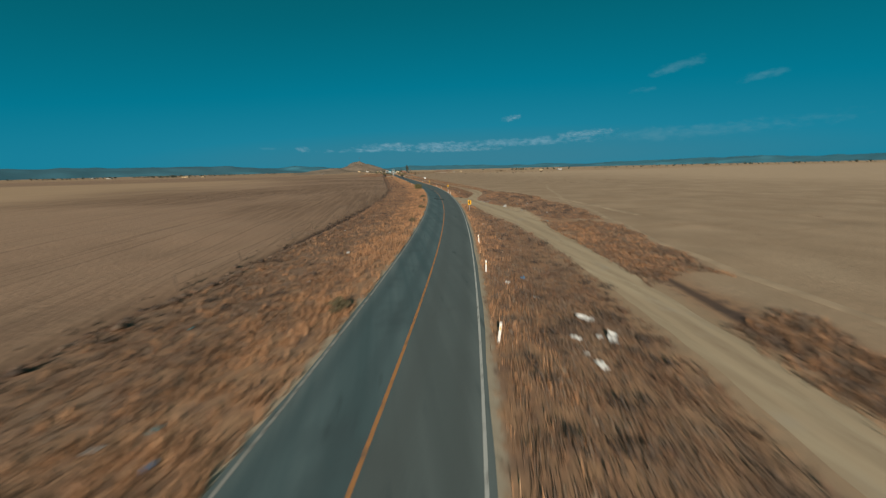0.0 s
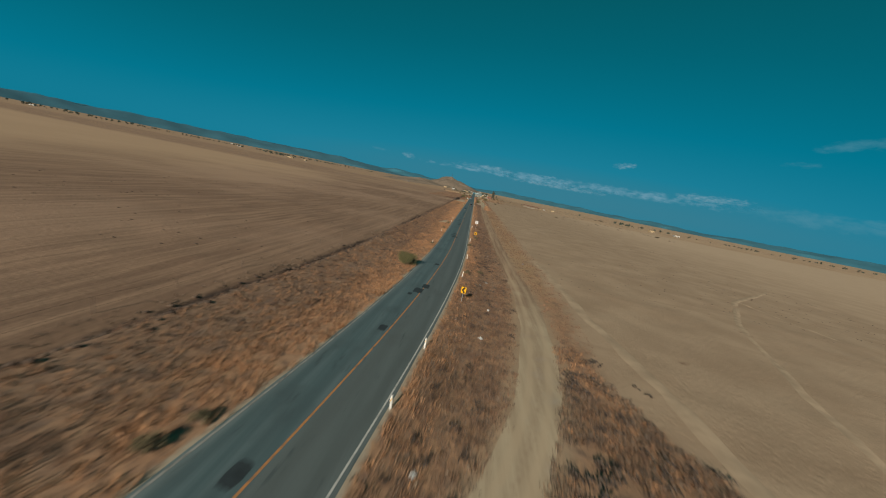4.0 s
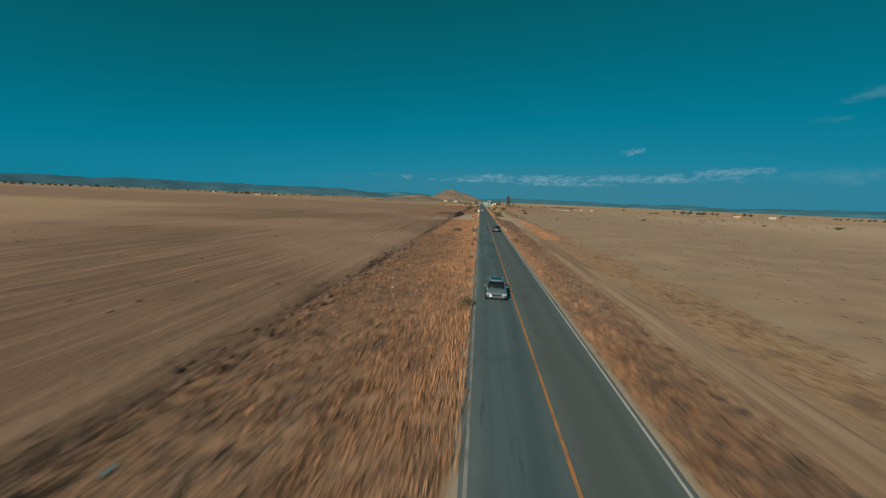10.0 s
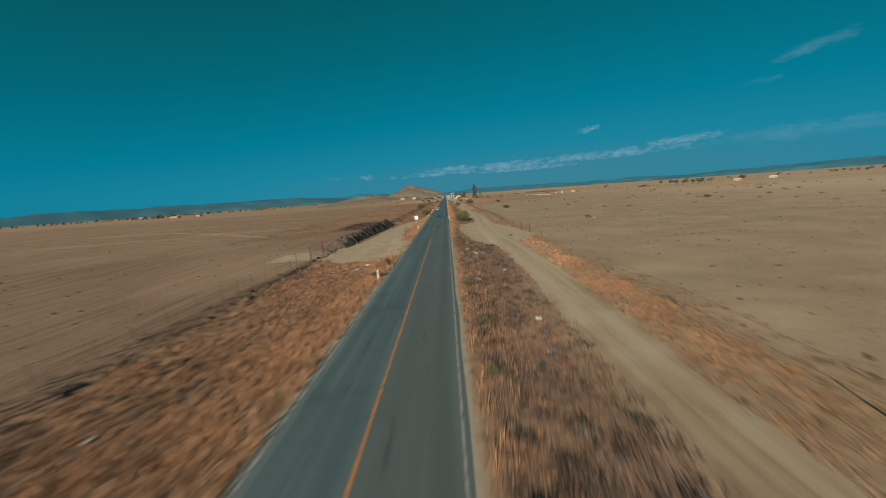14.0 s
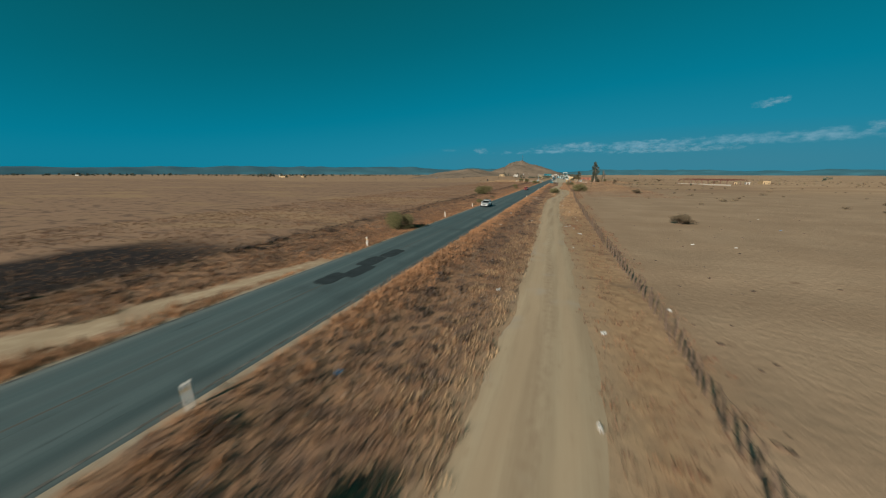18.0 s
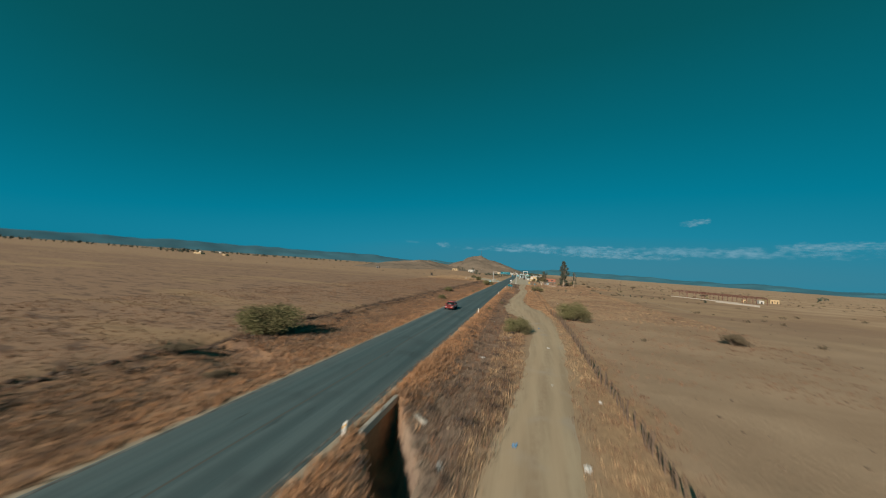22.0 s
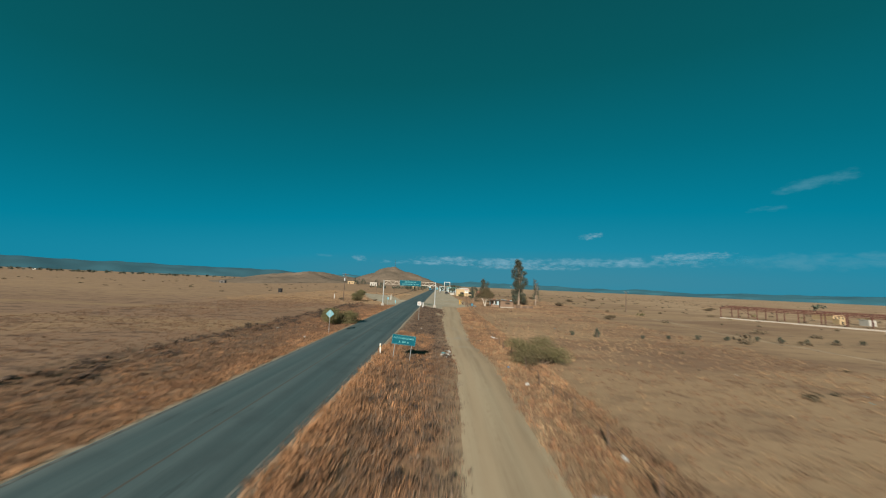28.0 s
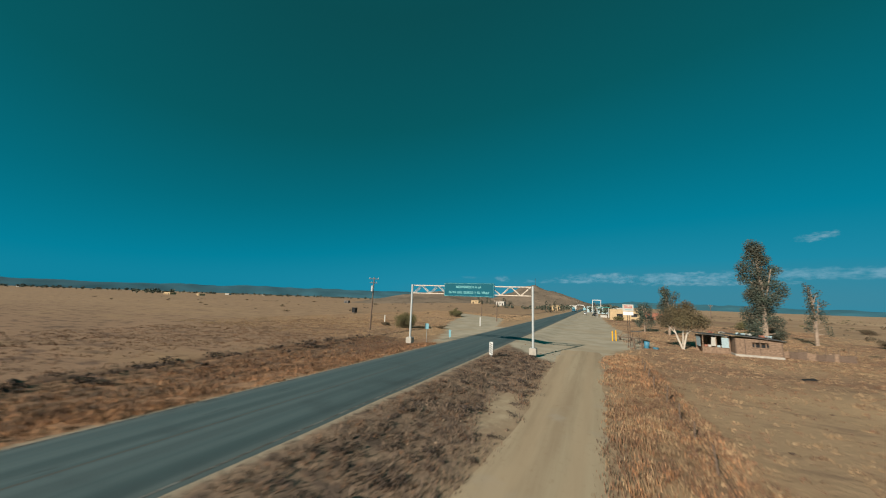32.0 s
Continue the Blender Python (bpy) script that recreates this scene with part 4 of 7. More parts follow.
# a row of saplings in the field
for x, y, w, h in ((29.2, 706.3, 1.0, 1.0), (32.8, 705.8, 1.0, 1.9), (39.8, 706.2, 0.8, 0.8), (44.4, 707.2, 0.9, 0.9), (49.1, 707.3, 1.1, 1.1), (54.3, 708.3, 1.0, 1.0), (59.8, 709.0, 0.9, 1.2), (62.8, 708.2, 1.1, 1.4), (68.0, 709.3, 0.9, 1.0), (73.0, 709.5, 0.9, 1.1), (78.0, 710.0, 1.0, 1.1), (95.5, 711.0, 2.0, 1.7)):
    put_bush(4, x, y, w, h, rng.uniform(0, 360))
for b in BUSHES:
    for o in list(b.children) + [b]:
        bpy.data.objects.remove(o)


def tree(name, x, y, label, leaf, bark, limbs, lobes, count, size, r0, seed, scale=1.0):
    """limbs: bent bars ((x,y,z),(x,y,z),r0,r1); lobes as for leaf_cloud."""
    t = thing(name, pose(x, y, ground_z(x, y)), label, "tree")
    bm = bmesh.new()
    for a, b2, p, q in limbs:
        a, b2 = Vector(a) * scale, Vector(b2) * scale
        mid = (a + b2) / 2 + Vector((noise.noise(a) * 0.3, noise.noise(b2) * 0.3, 0)) * scale
        rod(bm, a, mid, p, (p + q) / 2, 7)
        rod(bm, mid, b2, (p + q) / 2, q, 7)
    part("trunk", bm, bark, t)
    lobes = [(tuple(c * scale for c in l_[0]), tuple(c * scale for c in l_[1])) for l_ in lobes]
    v, f = leaf_cloud(np.random.RandomState(seed), lobes, count, size)
    crown = new("crown", mesh_np("crown", v, f, leaf))
    crown.parent = t
    return t


def eucalyptus(x, y, h, spread, seed, label, count, low=0.2):
    rr = random.Random(seed)
    limbs = [((0, 0, -0.2), (0.2, 0, h * 0.45), h * 0.024, h * 0.015), ((0.2, 0, h * 0.45), (-0.3, 0, h * 0.9), h * 0.015, h * 0.005), ((0.15, 0, h * 0.3), (spread * 0.5, 0.2, h * 0.7), h * 0.010, h * 0.004)]
    lobes = []
    for k in range(26):
        z = h * (low + (0.92 - low) * k / 25)
        lean = -0.25 * spread if k % 3 else 0.5 * spread * (z < h * 0.84)
        rad = spread * rr.uniform(0.34, 0.5) * (1.05 - 0.5 * abs(z / h - 0.55))
        lobes.append(((lean + rr.uniform(-0.3, 0.3) * spread, rr.uniform(-0.4, 0.4) * spread, z), (rad, rad, rad * rr.uniform(0.8, 1.3))))
        limbs.append(((0.1, 0, z * 0.8), lobes[-1][0], h * 0.006, h * 0.002))
    return tree("eucalyptus_tree", x, y, label, EUC_LEAF, PALE_BARK, limbs, lobes, count, 0.11, 0, seed)


eucalyptus(41.8, 795, 19.2, 3.6, 3, "tall dark eucalyptus with a pale trunk behind the shack", 30000, 0.1)
eucalyptus(49.4, 797, 11.6, 1.9, 8, "thin sparse eucalyptus behind the shack", 2100)
eucalyptus(28.0, 800, 10.2, 2.6, 21, "dark bushy tree behind the roadside shack", 6500)
eucalyptus(24.2, 806, 6.6, 2.2, 22, "dark bushy tree behind the roadside shack", 4200)
for x, y, h, sp in ((-15.4, 950, 8.4, 1.5), (-13.8, 958, 6.0, 1.5), (-12.0, 970, 8.6, 1.8), (-9.6, 1002, 6.5, 2.0), (-77, 998, 7.5, 3.2), (-71, 1003, 6.5, 3.0), (-58, 1006, 7.0, 2.4), (-51, 1000, 4.5, 2.4), (14.5, 1030, 9.5, 3.0)):
    eucalyptus(x, y, h, sp, int(y + x), "dark ragged tree by the far road", 2400, 0.12)
WHITE_BARK = simple("white_bark", (0.50, 0.45, 0.38), 0.85, var=0.25, scale=3)
limbs = [((0, 0, -0.1), (-0.9, 0, 2.6), 0.16, 0.08), ((0, 0, -0.1), (0.7, 0.2, 2.8), 0.15, 0.08), ((0, 0, 0.6), (0.1, -0.6, 3.4), 0.12, 0.06), ((-0.5, 0, 1.6), (-1.9, 0.3, 3.4), 0.07, 0.03), ((0.4, 0.1, 1.7), (1.9, 0, 3.5), 0.07, 0.03)]
lobes = [((-1.6, 0, 3.4), (1.2, 1.2, 1.0)), ((-0.4, 0.4, 4.3), (1.4, 1.4, 1.2)), ((0.9, -0.2, 4.1), (1.3, 1.3, 1.1)), ((2.0, 0.2, 3.3), (1.1, 1.1, 0.9)), ((0.2, -0.8, 3.2), (1.5, 1.2, 0.9)), ((0.6, 0.3, 5.2), (0.9, 0.9, 0.8))]
tree("shade_tree", 24.8, 772.2, "orange-green shade tree with white forked trunk", OLIVE_LEAF, WHITE_BARK, limbs, lobes, 12000, 0.08, 0, 31, 1.14)


def grass(name, label, s0, s1, o0, o1, count, hgt, cols, seed, keep=None, bias=None, lean=0.25, wide=1.0):
    """Dry tufts strewn over a strip beside the road, one joined mesh."""
    rg = np.random.RandomState(seed)
    s = rg.uniform(s0, s1, count)
    u = rg.rand(count)
    o = o0 + (o1 - o0) * (u ** bias if bias else u)
    th = np.minimum(np.maximum(0, CURVE_END - s) / RADIUS, SWEEP)
    ex = np.maximum(0, np.maximum(0, CURVE_END - s) - RADIUS * SWEEP)
    x = -RADIUS * (1 - np.cos(th)) - ex * np.sin(th) + o * np.cos(th)
    y = np.where(s < CURVE_END, CURVE_END - RADIUS * np.sin(th) - ex * np.cos(th), s) - o * np.sin(th)
    ok = vnoise(x, y, 7.0, seed + 1) + 0.45 * vnoise(x, y, 1.7, seed + 2) > rg.uniform(-1.3, 0.7, count)
    c = np.interp(s, TS, cs)
    w = np.interp(s, TS, cw)
    ok &= np.abs(o - c) > w - 0.05 + 0.8 * rg.rand(count) ** 2
    if keep:
        ok &= keep(s, o)
    x, y = x[ok], y[ok]
    z = height(x, y)
    k, blades = len(x), 11
    hh = hgt * rg.uniform(0.5, 1.3, k)
    a = rg.uniform(0, math.tau, (k, blades))
    rad = 0.30 * np.sqrt(rg.rand(k, blades)) * (0.6 + 0.4 * hh / hgt)[:, None] * wide
    wd = rg.uniform(0.012, 0.034, (k, blades))
    bx, by = x[:, None] + np.cos(a) * rad, y[:, None] + np.sin(a) * rad
    ln = lean * hh[:, None] * rg.uniform(0.4, 2.2, (k, blades))
    tx, ty = bx + np.cos(a) * ln, by + np.sin(a) * ln
    tz = z[:, None] + hh[:, None] * rg.uniform(0.7, 1.1, (k, blades))
    px, py = -np.sin(a) * wd, np.cos(a) * wd
    zb = np.broadcast_to(z[:, None] - 0.04, bx.shape)
    v = np.stack([np.stack([bx - px, by - py, zb], -1), np.stack([bx + px, by + py, zb], -1), np.stack([tx, ty, tz], -1)], 2).reshape(-1, 3)
    f = np.arange(len(v)).reshape(-1, 3)
    return tagged(new(name, mesh_np(name, v, f, cols)), label, "grass", kind="stuff")


GOLD = random_tint("golden_grass", ((0.405, 0.205, 0.098), (0.500, 0.282, 0.150), (0.335, 0.168, 0.089), (0.455, 0.292, 0.176)))
BROWN = random_tint("brown_grass", ((0.195, 0.107, 0.067), (0.288, 0.162, 0.094), (0.140, 0.084, 0.061), (0.242, 0.153, 0.102)))
RUST = random_tint("rusty_grass", ((0.209, 0.114, 0.067), (0.260, 0.157, 0.094), (0.172, 0.094, 0.057), (0.246, 0.162, 0.104)))
STRAW = random_tint("pale_straw", ((0.40, 0.265, 0.15), (0.50, 0.355, 0.21), (0.32, 0.215, 0.13), (0.44, 0.30, 0.175)))
GREYW = random_tint("grey_weeds", ((0.14, 0.108, 0.088), (0.25, 0.188, 0.142), (0.09, 0.07, 0.06), (0.31, 0.22, 0.15)))


def no_lot(s, o):
    """False on bare ground: the pull-off, the farm entrance, the drain and the lots by the gantry."""
    drain = in_drain(o, s) > -0.15
    bare = np.maximum(depth_in(DIRT_LOTS, s, o), depth_in(GRAVEL_LOTS, s, o)) + 0.9 * vnoise(s, o, 3.0, 77)
    return ~(drain | (bare > 0) | ((np.abs(o) < 9) & (s > 752)))


bank_only = lambda s, o: no_lot(s, o) & (o < np.interp(s, (-30, 16, 34, 72, 92), (18.5, 22.0, 25, 25, 18)) + 1.2 * vnoise(s, o, 3.5, 91)) & ((s > 46) | (o > 13.2)) & (o > np.interp(s, TS, cs)) & (vnoise(s, o, 5.5, 93) > -0.55)
grass("roadside_grass", "tall golden dry grass along the road edge", -60, 450, -3.6, -9.0, 14500, 0.38, GOLD, 41, no_lot, 1.6)
grass("verge_grass", "golden dry grass strewn over the rough verge", -60, 450, -5.0, -15.0, 10000, 0.30, GOLD, 59, no_lot, 1.3)
grass("verge_grass", "pale straw along the rough verge", 450, 752, -3.7, -13.0, 12000, 0.2, GOLD, 60, no_lot, 1.6)
grass("field_grass", "short golden grass by the gravel apron", 752, 870, -9.0, -60, 22000, 0.17, STRAW, 67, no_lot)
grass("field_grass", "short golden grass behind the shack", 752, 860, 17.0, 70, 12000, 0.11, STRAW, 68, no_lot)
grass("field_grass", "short brown grass behind the shack", 752, 860, 17.0, 70, 14000, 0.11, BROWN, 79, no_lot)
grass("roadside_grass", "orange straw along the road edge", 450, 690, 3.6, 5.6, 7500, 0.26, GOLD, 72, no_lot, 1.4)
grass("verge_grass", "orange straw along the dirt track", 440, 650, 8.6, 11.6, 4500, 0.22, STRAW, 73, no_lot)
grass("fence_grass", "orange straw between track and fence", 500, 640, 13.0, 17.6, 4500, 0.15, STRAW, 74, no_lot)
grass("roadside_grass", "short rusty dry grass along the road edge", 450, 752, -3.95, -9.0, 10000, 0.20, RUST, 57, no_lot, 1.3)
grass("verge_grass", "brown dry grass on the rough verge", -60, 756, -5.0, -16.5, 46000, 0.24, BROWN, 42, no_lot)
grass("verge_weeds", "dark grey dead weeds on the rough verge", -60, 756, -6.0, -18.5, 15000, 0.24, GREYW, 43, no_lot)
grass("roadside_grass", "golden dry grass along the road edge", -60, 600, 3.85, 6.4, 9500, 0.32, GOLD, 44, no_lot, 1.6)
grass("roadside_grass", "golden dry tufts by the direction sign", 655, 700, 4.0, 8.5, 1600, 0.28, GOLD, 58, no_lot)
grass("verge_weeds", "dark grey dead weeds between road and track", -60, 752, 4.3, 10.5, 24000, 0.22, GREYW, 45, no_lot)
grass("verge_grass", "brown dry grass between road and track", -60, 692, 4.3, 11.5, 26000, 0.24, BROWN, 46, no_lot)
grass("verge_grass", "orange dry grass on the verge by the farm entrance", 318, 384, -4.2, -14.5, 6500, 0.24, GOLD, 77, no_lot)
grass("fence_grass", "orange dry grass between track and fence", 318, 400, 12.4, 17.2, 6000, 0.18, GOLD, 78, no_lot)
grass("bank_weeds", "rusty dry weeds on the bank by the pull-off", -60, 92, 9.2, 26, 13000, 0.30, GOLD, 52, bank_only)
grass("bank_weeds", "brown dry weeds on the bank by the pull-off", -60, 92, 9.2, 26, 16000, 0.24, BROWN, 69, bank_only)
grass("bank_weeds", "dark dead weeds on the bank by the pull-off", -60, 92, 9.2, 26, 26000, 0.30, GREYW, 53, bank_only)
grass("fence_grass", "dry brown grass along the fence", 92, 600, 13.0, 20, 15000, 0.15, BROWN, 47, no_lot)
grass("fence_grass", "golden dry grass along the fence", 600, 760, 12.6, 18.5, 4500, 0.20, GOLD, 48, no_lot)
grass("fence_grass", "pale straw between track and fence", 600, 760, 11.5, 18.5, 9000, 0.17, STRAW, 75, no_lot)
grass("fence_grass", "brown dry grass between track and fence", 600, 760, 11.5, 18.5, 13000, 0.17, BROWN, 76, no_lot)
grass("field_grass", "short dry grass in the field", 420, 790, -17, -50, 34000, 0.15, BROWN, 49)
grass("field_grass", "short golden grass in the field", 600, 800, 17.5, 50, 13000, 0.13, STRAW, 50)
grass("field_grass", "short brown grass in the field", 560, 800, 17.5, 50, 22000, 0.12, BROWN, 51)
grass("ground_weeds", "flat grey-brown weed rosettes between road and track", -60, 752, 4.0, 11.5, 34000, 0.13, GREYW, 54, no_lot, None, 0.9, 0.8)
grass("ground_weeds", "flat brown weed rosettes between road and track", -60, 752, 4.0, 11.5, 20000, 0.13, BROWN, 55, no_lot, None, 0.9, 0.8)
grass("ground_weeds", "flat grey-brown weed rosettes on the rough verge", -60, 756, -7.5, -16.0, 40000, 0.15, GREYW, 56, no_lot, None, 0.9, 0.8)


def scrub(name, label, x0, x1, y0, y1, n_, seed, leaf):
    """Low scattered scrub clumps out on the plain, one joined mesh."""
    rg = np.random.RandomState(seed)
    vs, fs, base = [], [], 0
    for _ in range(n_):
        x, y = rg.uniform(x0, x1), rg.uniform(y0, y1)
        r = rg.uniform(0.4, 1.3) * (1 + 0.6 * (rg.rand() > 0.9))
        z = ground_z(x, y)
        lobes = [((x + rg.uniform(-0.5, 0.5) * r, y + rg.uniform(-0.5, 0.5) * r, z + r * 0.28), (r * 0.7, r * 0.7, r * 0.34)) for _ in range(3)]
        v, f = leaf_cloud(rg, lobes, 46, r * 0.16)
        vs.append(v)
        fs.append(f + base)
        base += len(v)
    return tagged(new(name, mesh_np(name, np.concatenate(vs), np.concatenate(fs), leaf)), label, "scrub", kind="stuff")


scrub("field_scrub", "low grey scrub scattered over the far field", 45, 330, 735, 1150, 420, 3, GREY_LEAF)
scrub("field_scrub", "low olive scrub scattered over the far field", 60, 420, 760, 1250, 160, 4, BUSH_LEAF)
scrub("field_scrub", "low grey scrub below the hills", -330, -24, 800, 1400, 260, 5, GREY_LEAF)
scrub("field_scrub", "sparse low weeds in the bare field", 24, 260, 420, 740, 160, 6, GREY_LEAF)

DARK_SHRUB = random_tint("dead_shrub_twig", ((0.045, 0.038, 0.036), (0.085, 0.067, 0.058), (0.13, 0.10, 0.08)))


def dead_shrubs(label, s0, s1, o0, o1, n_, seed, top=0.55):
    """Low dark dead shrubs strewn over a verge, one joined mesh."""
    rg = np.random.RandomState(seed)
    vs, fs, base = [], [], 0
    for _ in range(n_):
        s, off_ = rg.uniform(s0, s1), rg.uniform(o0, o1)
        if not bool(no_lot(np.array([s]), np.array([off_]))[0]) or abs(off_ - np.interp(s, TS, cs)) < np.interp(s, TS, cw) + 0.5:
            continue
        x, y, _a = along(s, off_)
        r = top * rg.uniform(0.45, 1.25)
        z = ground_z(x, y)
        lobes = [((x + rg.uniform(-0.6, 0.6) * r, y + rg.uniform(-0.6, 0.6) * r, z + r * 0.22), (r * 0.6, r * 0.6, r * 0.3)) for _ in range(3)]
        v, f = leaf_cloud(rg, lobes, 60, r * 0.11)
        vs.append(v)
        fs.append(f + base)
        base += len(v)
    return tagged(new("dead_shrubs", mesh_np("dead_shrubs", np.concatenate(vs), np.concatenate(fs), DARK_SHRUB)), label, "shrubs", kind="stuff")


dead_shrubs("low dark dead shrubs between road and track", -30, 130, 4.6, 12, 260, 61)
dead_shrubs("low dark dead shrubs between road and track", 130, 335, 4.6, 9.5, 300, 70, 0.42)
dead_shrubs("low dark dead shrubs between road and track", 335, 396, 4.4, 9.6, 330, 71, 0.5)
dead_shrubs("low dark dead shrubs between road and track", 420, 752, 5.0, 10.5, 420, 62)
dead_shrubs("grey dead shrubs between road and track", 440, 535, 4.6, 9.4, 100, 76, 0.5)
dead_shrubs("small dark dead weeds between road and track", 690, 752, 4.4, 10, 520, 66, 0.3)
dead_shrubs("grey dead shrubs on the rough verge by the warning sign", 95, 215, -6.5, -14.5, 240, 79, 0.45)
dead_shrubs("grey dead shrubs between road and track by the warning sign", 98, 185, 4.8, 9.4, 200, 80, 0.45)
dead_shrubs("low dark dead shrubs on the rough verge", -40, 440, -8, -15, 380, 63, 0.5)
dead_shrubs("low dark dead shrubs along the field edge", 440, 752, -12, -17.5, 420, 64, 0.75)
dead_shrubs("low dark dead shrubs on the bank by the pull-off", 30, 90, 13.5, 24, 150, 65, 0.8)
dead_shrubs("dark dead weeds among the rubbish by the pull-off", 54, 62, 9.6, 13.4, 40, 75, 0.5)


# ---- agaves at the road edge ----
AGAVE = simple("agave_leaf", (0.075, 0.105, 0.085), 0.6, var=0.3, scale=5)


def agave(x, y, size, seed):
    rr_ = random.Random(seed)
    a_ = thing("agave", pose(x, y, ground_z(x, y)), "spiky dark blue-green agave at the road edge", "agave", "agaves at the road edge")
    for k in range(16):
        ang, up = k * 2.4 + rr_.uniform(-0.2, 0.2), rr_.uniform(0.35, 1.25)
        ln = size * rr_.uniform(0.75, 1.1)
        bm = bmesh.new()
        rows_ = []
        for q, w, th in ((0.0, 0.05, 0.03), (0.3, 0.075, 0.03), (0.65, 0.05, 0.02), (1.0, 0.004, 0.003)):
            r, z = ln * q * math.cos(up), ln * q * math.sin(up) - 0.10 * ln * q * q
            c, s_ = math.cos(ang), math.sin(ang)
            rows_.append([bm.verts.new((r * c - s_ * e * w, r * s_ + c * e * w, z + d)) for e, d in ((-1, 0.02), (0, -th), (1, 0.02))])
        for p, q in zip(rows_, rows_[1:]):
            for j in range(2):
                bm.faces.new((p[j], p[j + 1], q[j + 1], q[j]))
            bm.faces.new((p[2], p[0], q[0], q[2]))
        part("leaf", bm, AGAVE, a_, smooth=True)
    return a_


for x, y, sz in ((-3.95, 331.0, 1.2), (-4.05, 377.0, 1.0), (-3.95, 322.4, 0.8)):
    agave(x, y, sz, int(y))

# ---- paints and metals for the things ----
GALV = simple("galvanised_steel", (0.50, 0.52, 0.52), 0.45, 0.7, 0.12, 8)
WHITE_STEEL = simple("white_painted_steel", (0.70, 0.70, 0.67), 0.5, var=0.1)
PALE_STEEL = simple("pale_grey_painted_steel", (0.46, 0.50, 0.50), 0.5, 0.2, var=0.1)
RUSTY_WHITE = simple("rusty_white_steel", (0.62, 0.54, 0.45), 0.65, var=0.3, scale=3)
SIGN_GREEN = simple("green_sign_sheet", (0.001, 0.094, 0.136), 0.6, var=0.08, spec=0.15)
SIGN_WHITE = simple("white_sign_sheet", (0.72, 0.74, 0.72), 0.4, var=0.06)
SIGN_LETTER = simple("pale_cyan_reflective_film", (0.22, 0.60, 0.62), 0.5, var=0.06)
SIGN_YELLOW = simple("yellow_sign_sheet", (0.80, 0.42, 0.01), 0.4, var=0.06)
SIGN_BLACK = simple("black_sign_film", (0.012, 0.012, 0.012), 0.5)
SIGN_BACK = simple("bare_sign_back", (0.17, 0.36, 0.42), 0.45, 0.2, 0.08)
SIGN_RED = simple("faded_red_film", (0.30, 0.16, 0.15), 0.5)
CONCRETE = simple("rough_concrete", (0.40, 0.37, 0.32), 0.9, var=0.2, scale=4)
WOOD = simple("grey_weathered_wood", (0.14, 0.10, 0.075), 0.9, var=0.4, scale=9)
RED_STEEL = simple("red_oxide_steel", (0.14, 0.06, 0.048), 0.75, var=0.25, scale=4)
WIRE = simple("rusty_wire", (0.10, 0.075, 0.06), 0.7, 0.4)
PLASTIC_WHITE = simple("white_plastic_post", (0.74, 0.73, 0.69), 0.5, var=0.08)
RUBBER = simple("black_rubber", (0.018, 0.018, 0.019), 0.85, var=0.2)


def plate(w, h, t=0.012, corner=0.04, seg=4):
    """A thin upright sheet with rounded corners in the x-z plane, front towards -y."""
    bm = bmesh.new()
    ring = []
    for cx, cz, a0 in ((w / 2 - corner, h / 2 - corner, 0), (-w / 2 + corner, h / 2 - corner, 90), (-w / 2 + corner, -h / 2 + corner, 180), (w / 2 - corner, -h / 2 + corner, 270)):
        for k in range(seg + 1):
            a = radians(a0 + 90 * k / seg)
            ring.append((cx + corner * math.cos(a), cz + corner * math.sin(a)))
    front = bm.faces.new([bm.verts.new((x, 0, z)) for x, z in ring])
    ext = bmesh.ops.extrude_face_region(bm, geom=[front])
    bmesh.ops.translate(bm, verts=[v for v in ext["geom"] if isinstance(v, bmesh.types.BMVert)], vec=(0, t, 0))
    bmesh.ops.recalc_face_normals(bm, faces=bm.faces)
    return bm


def moved(bm, m):
    bmesh.ops.transform(bm, matrix=m, verts=bm.verts)
    return bm


def ring_plate(r0, r1, t=0.004, seg=28):
    bm = bmesh.new()
    a = [bm.verts.new((math.cos(k / seg * math.tau) * r0, 0, math.sin(k / seg * math.tau) * r0)) for k in range(seg)]
    b = [bm.verts.new((math.cos(k / seg * math.tau) * r1, 0, math.sin(k / seg * math.tau) * r1)) for k in range(seg)]
    for k in range(seg):
        bm.faces.new((a[k], a[(k + 1) % seg], b[(k + 1) % seg], b[k]))
    return bm


def word_mesh(text, size):
    """The mesh of one word in the built-in font, flat, from x = 0."""
    cu = bpy.data.curves.new("lettering", "FONT")
    cu.body, cu.size, cu.align_x, cu.align_y, cu.extrude = text, size, "LEFT", "CENTER", 0.003
    tmp = bpy.data.objects.new("lettering", cu)
    me = bpy.data.meshes.new_from_object(tmp)
    bpy.data.objects.remove(tmp)
    bpy.data.curves.remove(cu)
    me.name = "lettering"
    me.materials.clear()
    return me, max(v.co.x for v in me.vertices)


def lettering(text, size, parent, at, material, width=None):
    """A line of raised letters centred on at, upright, read from -y, one part a word."""
    words = [word_mesh(w, size) for w in text.split()]
    space = size * 0.36
    total = sum(w for _, w in words) + space * (len(words) - 1)
    k = width / total if width else 1.0
    x = -total / 2
    for me, w in words:
        me.materials.append(material)
        me.transform(Matrix.Rotation(radians(90), 4, "X") @ Matrix.Diagonal((k, 1, 1, 1)))
        ob = new("lettering", me)
        ob.parent = parent
        ob.location = (at[0] + x * k, at[1], at[2])
        tagged(ob, "pale raised letters")
        x += w + space


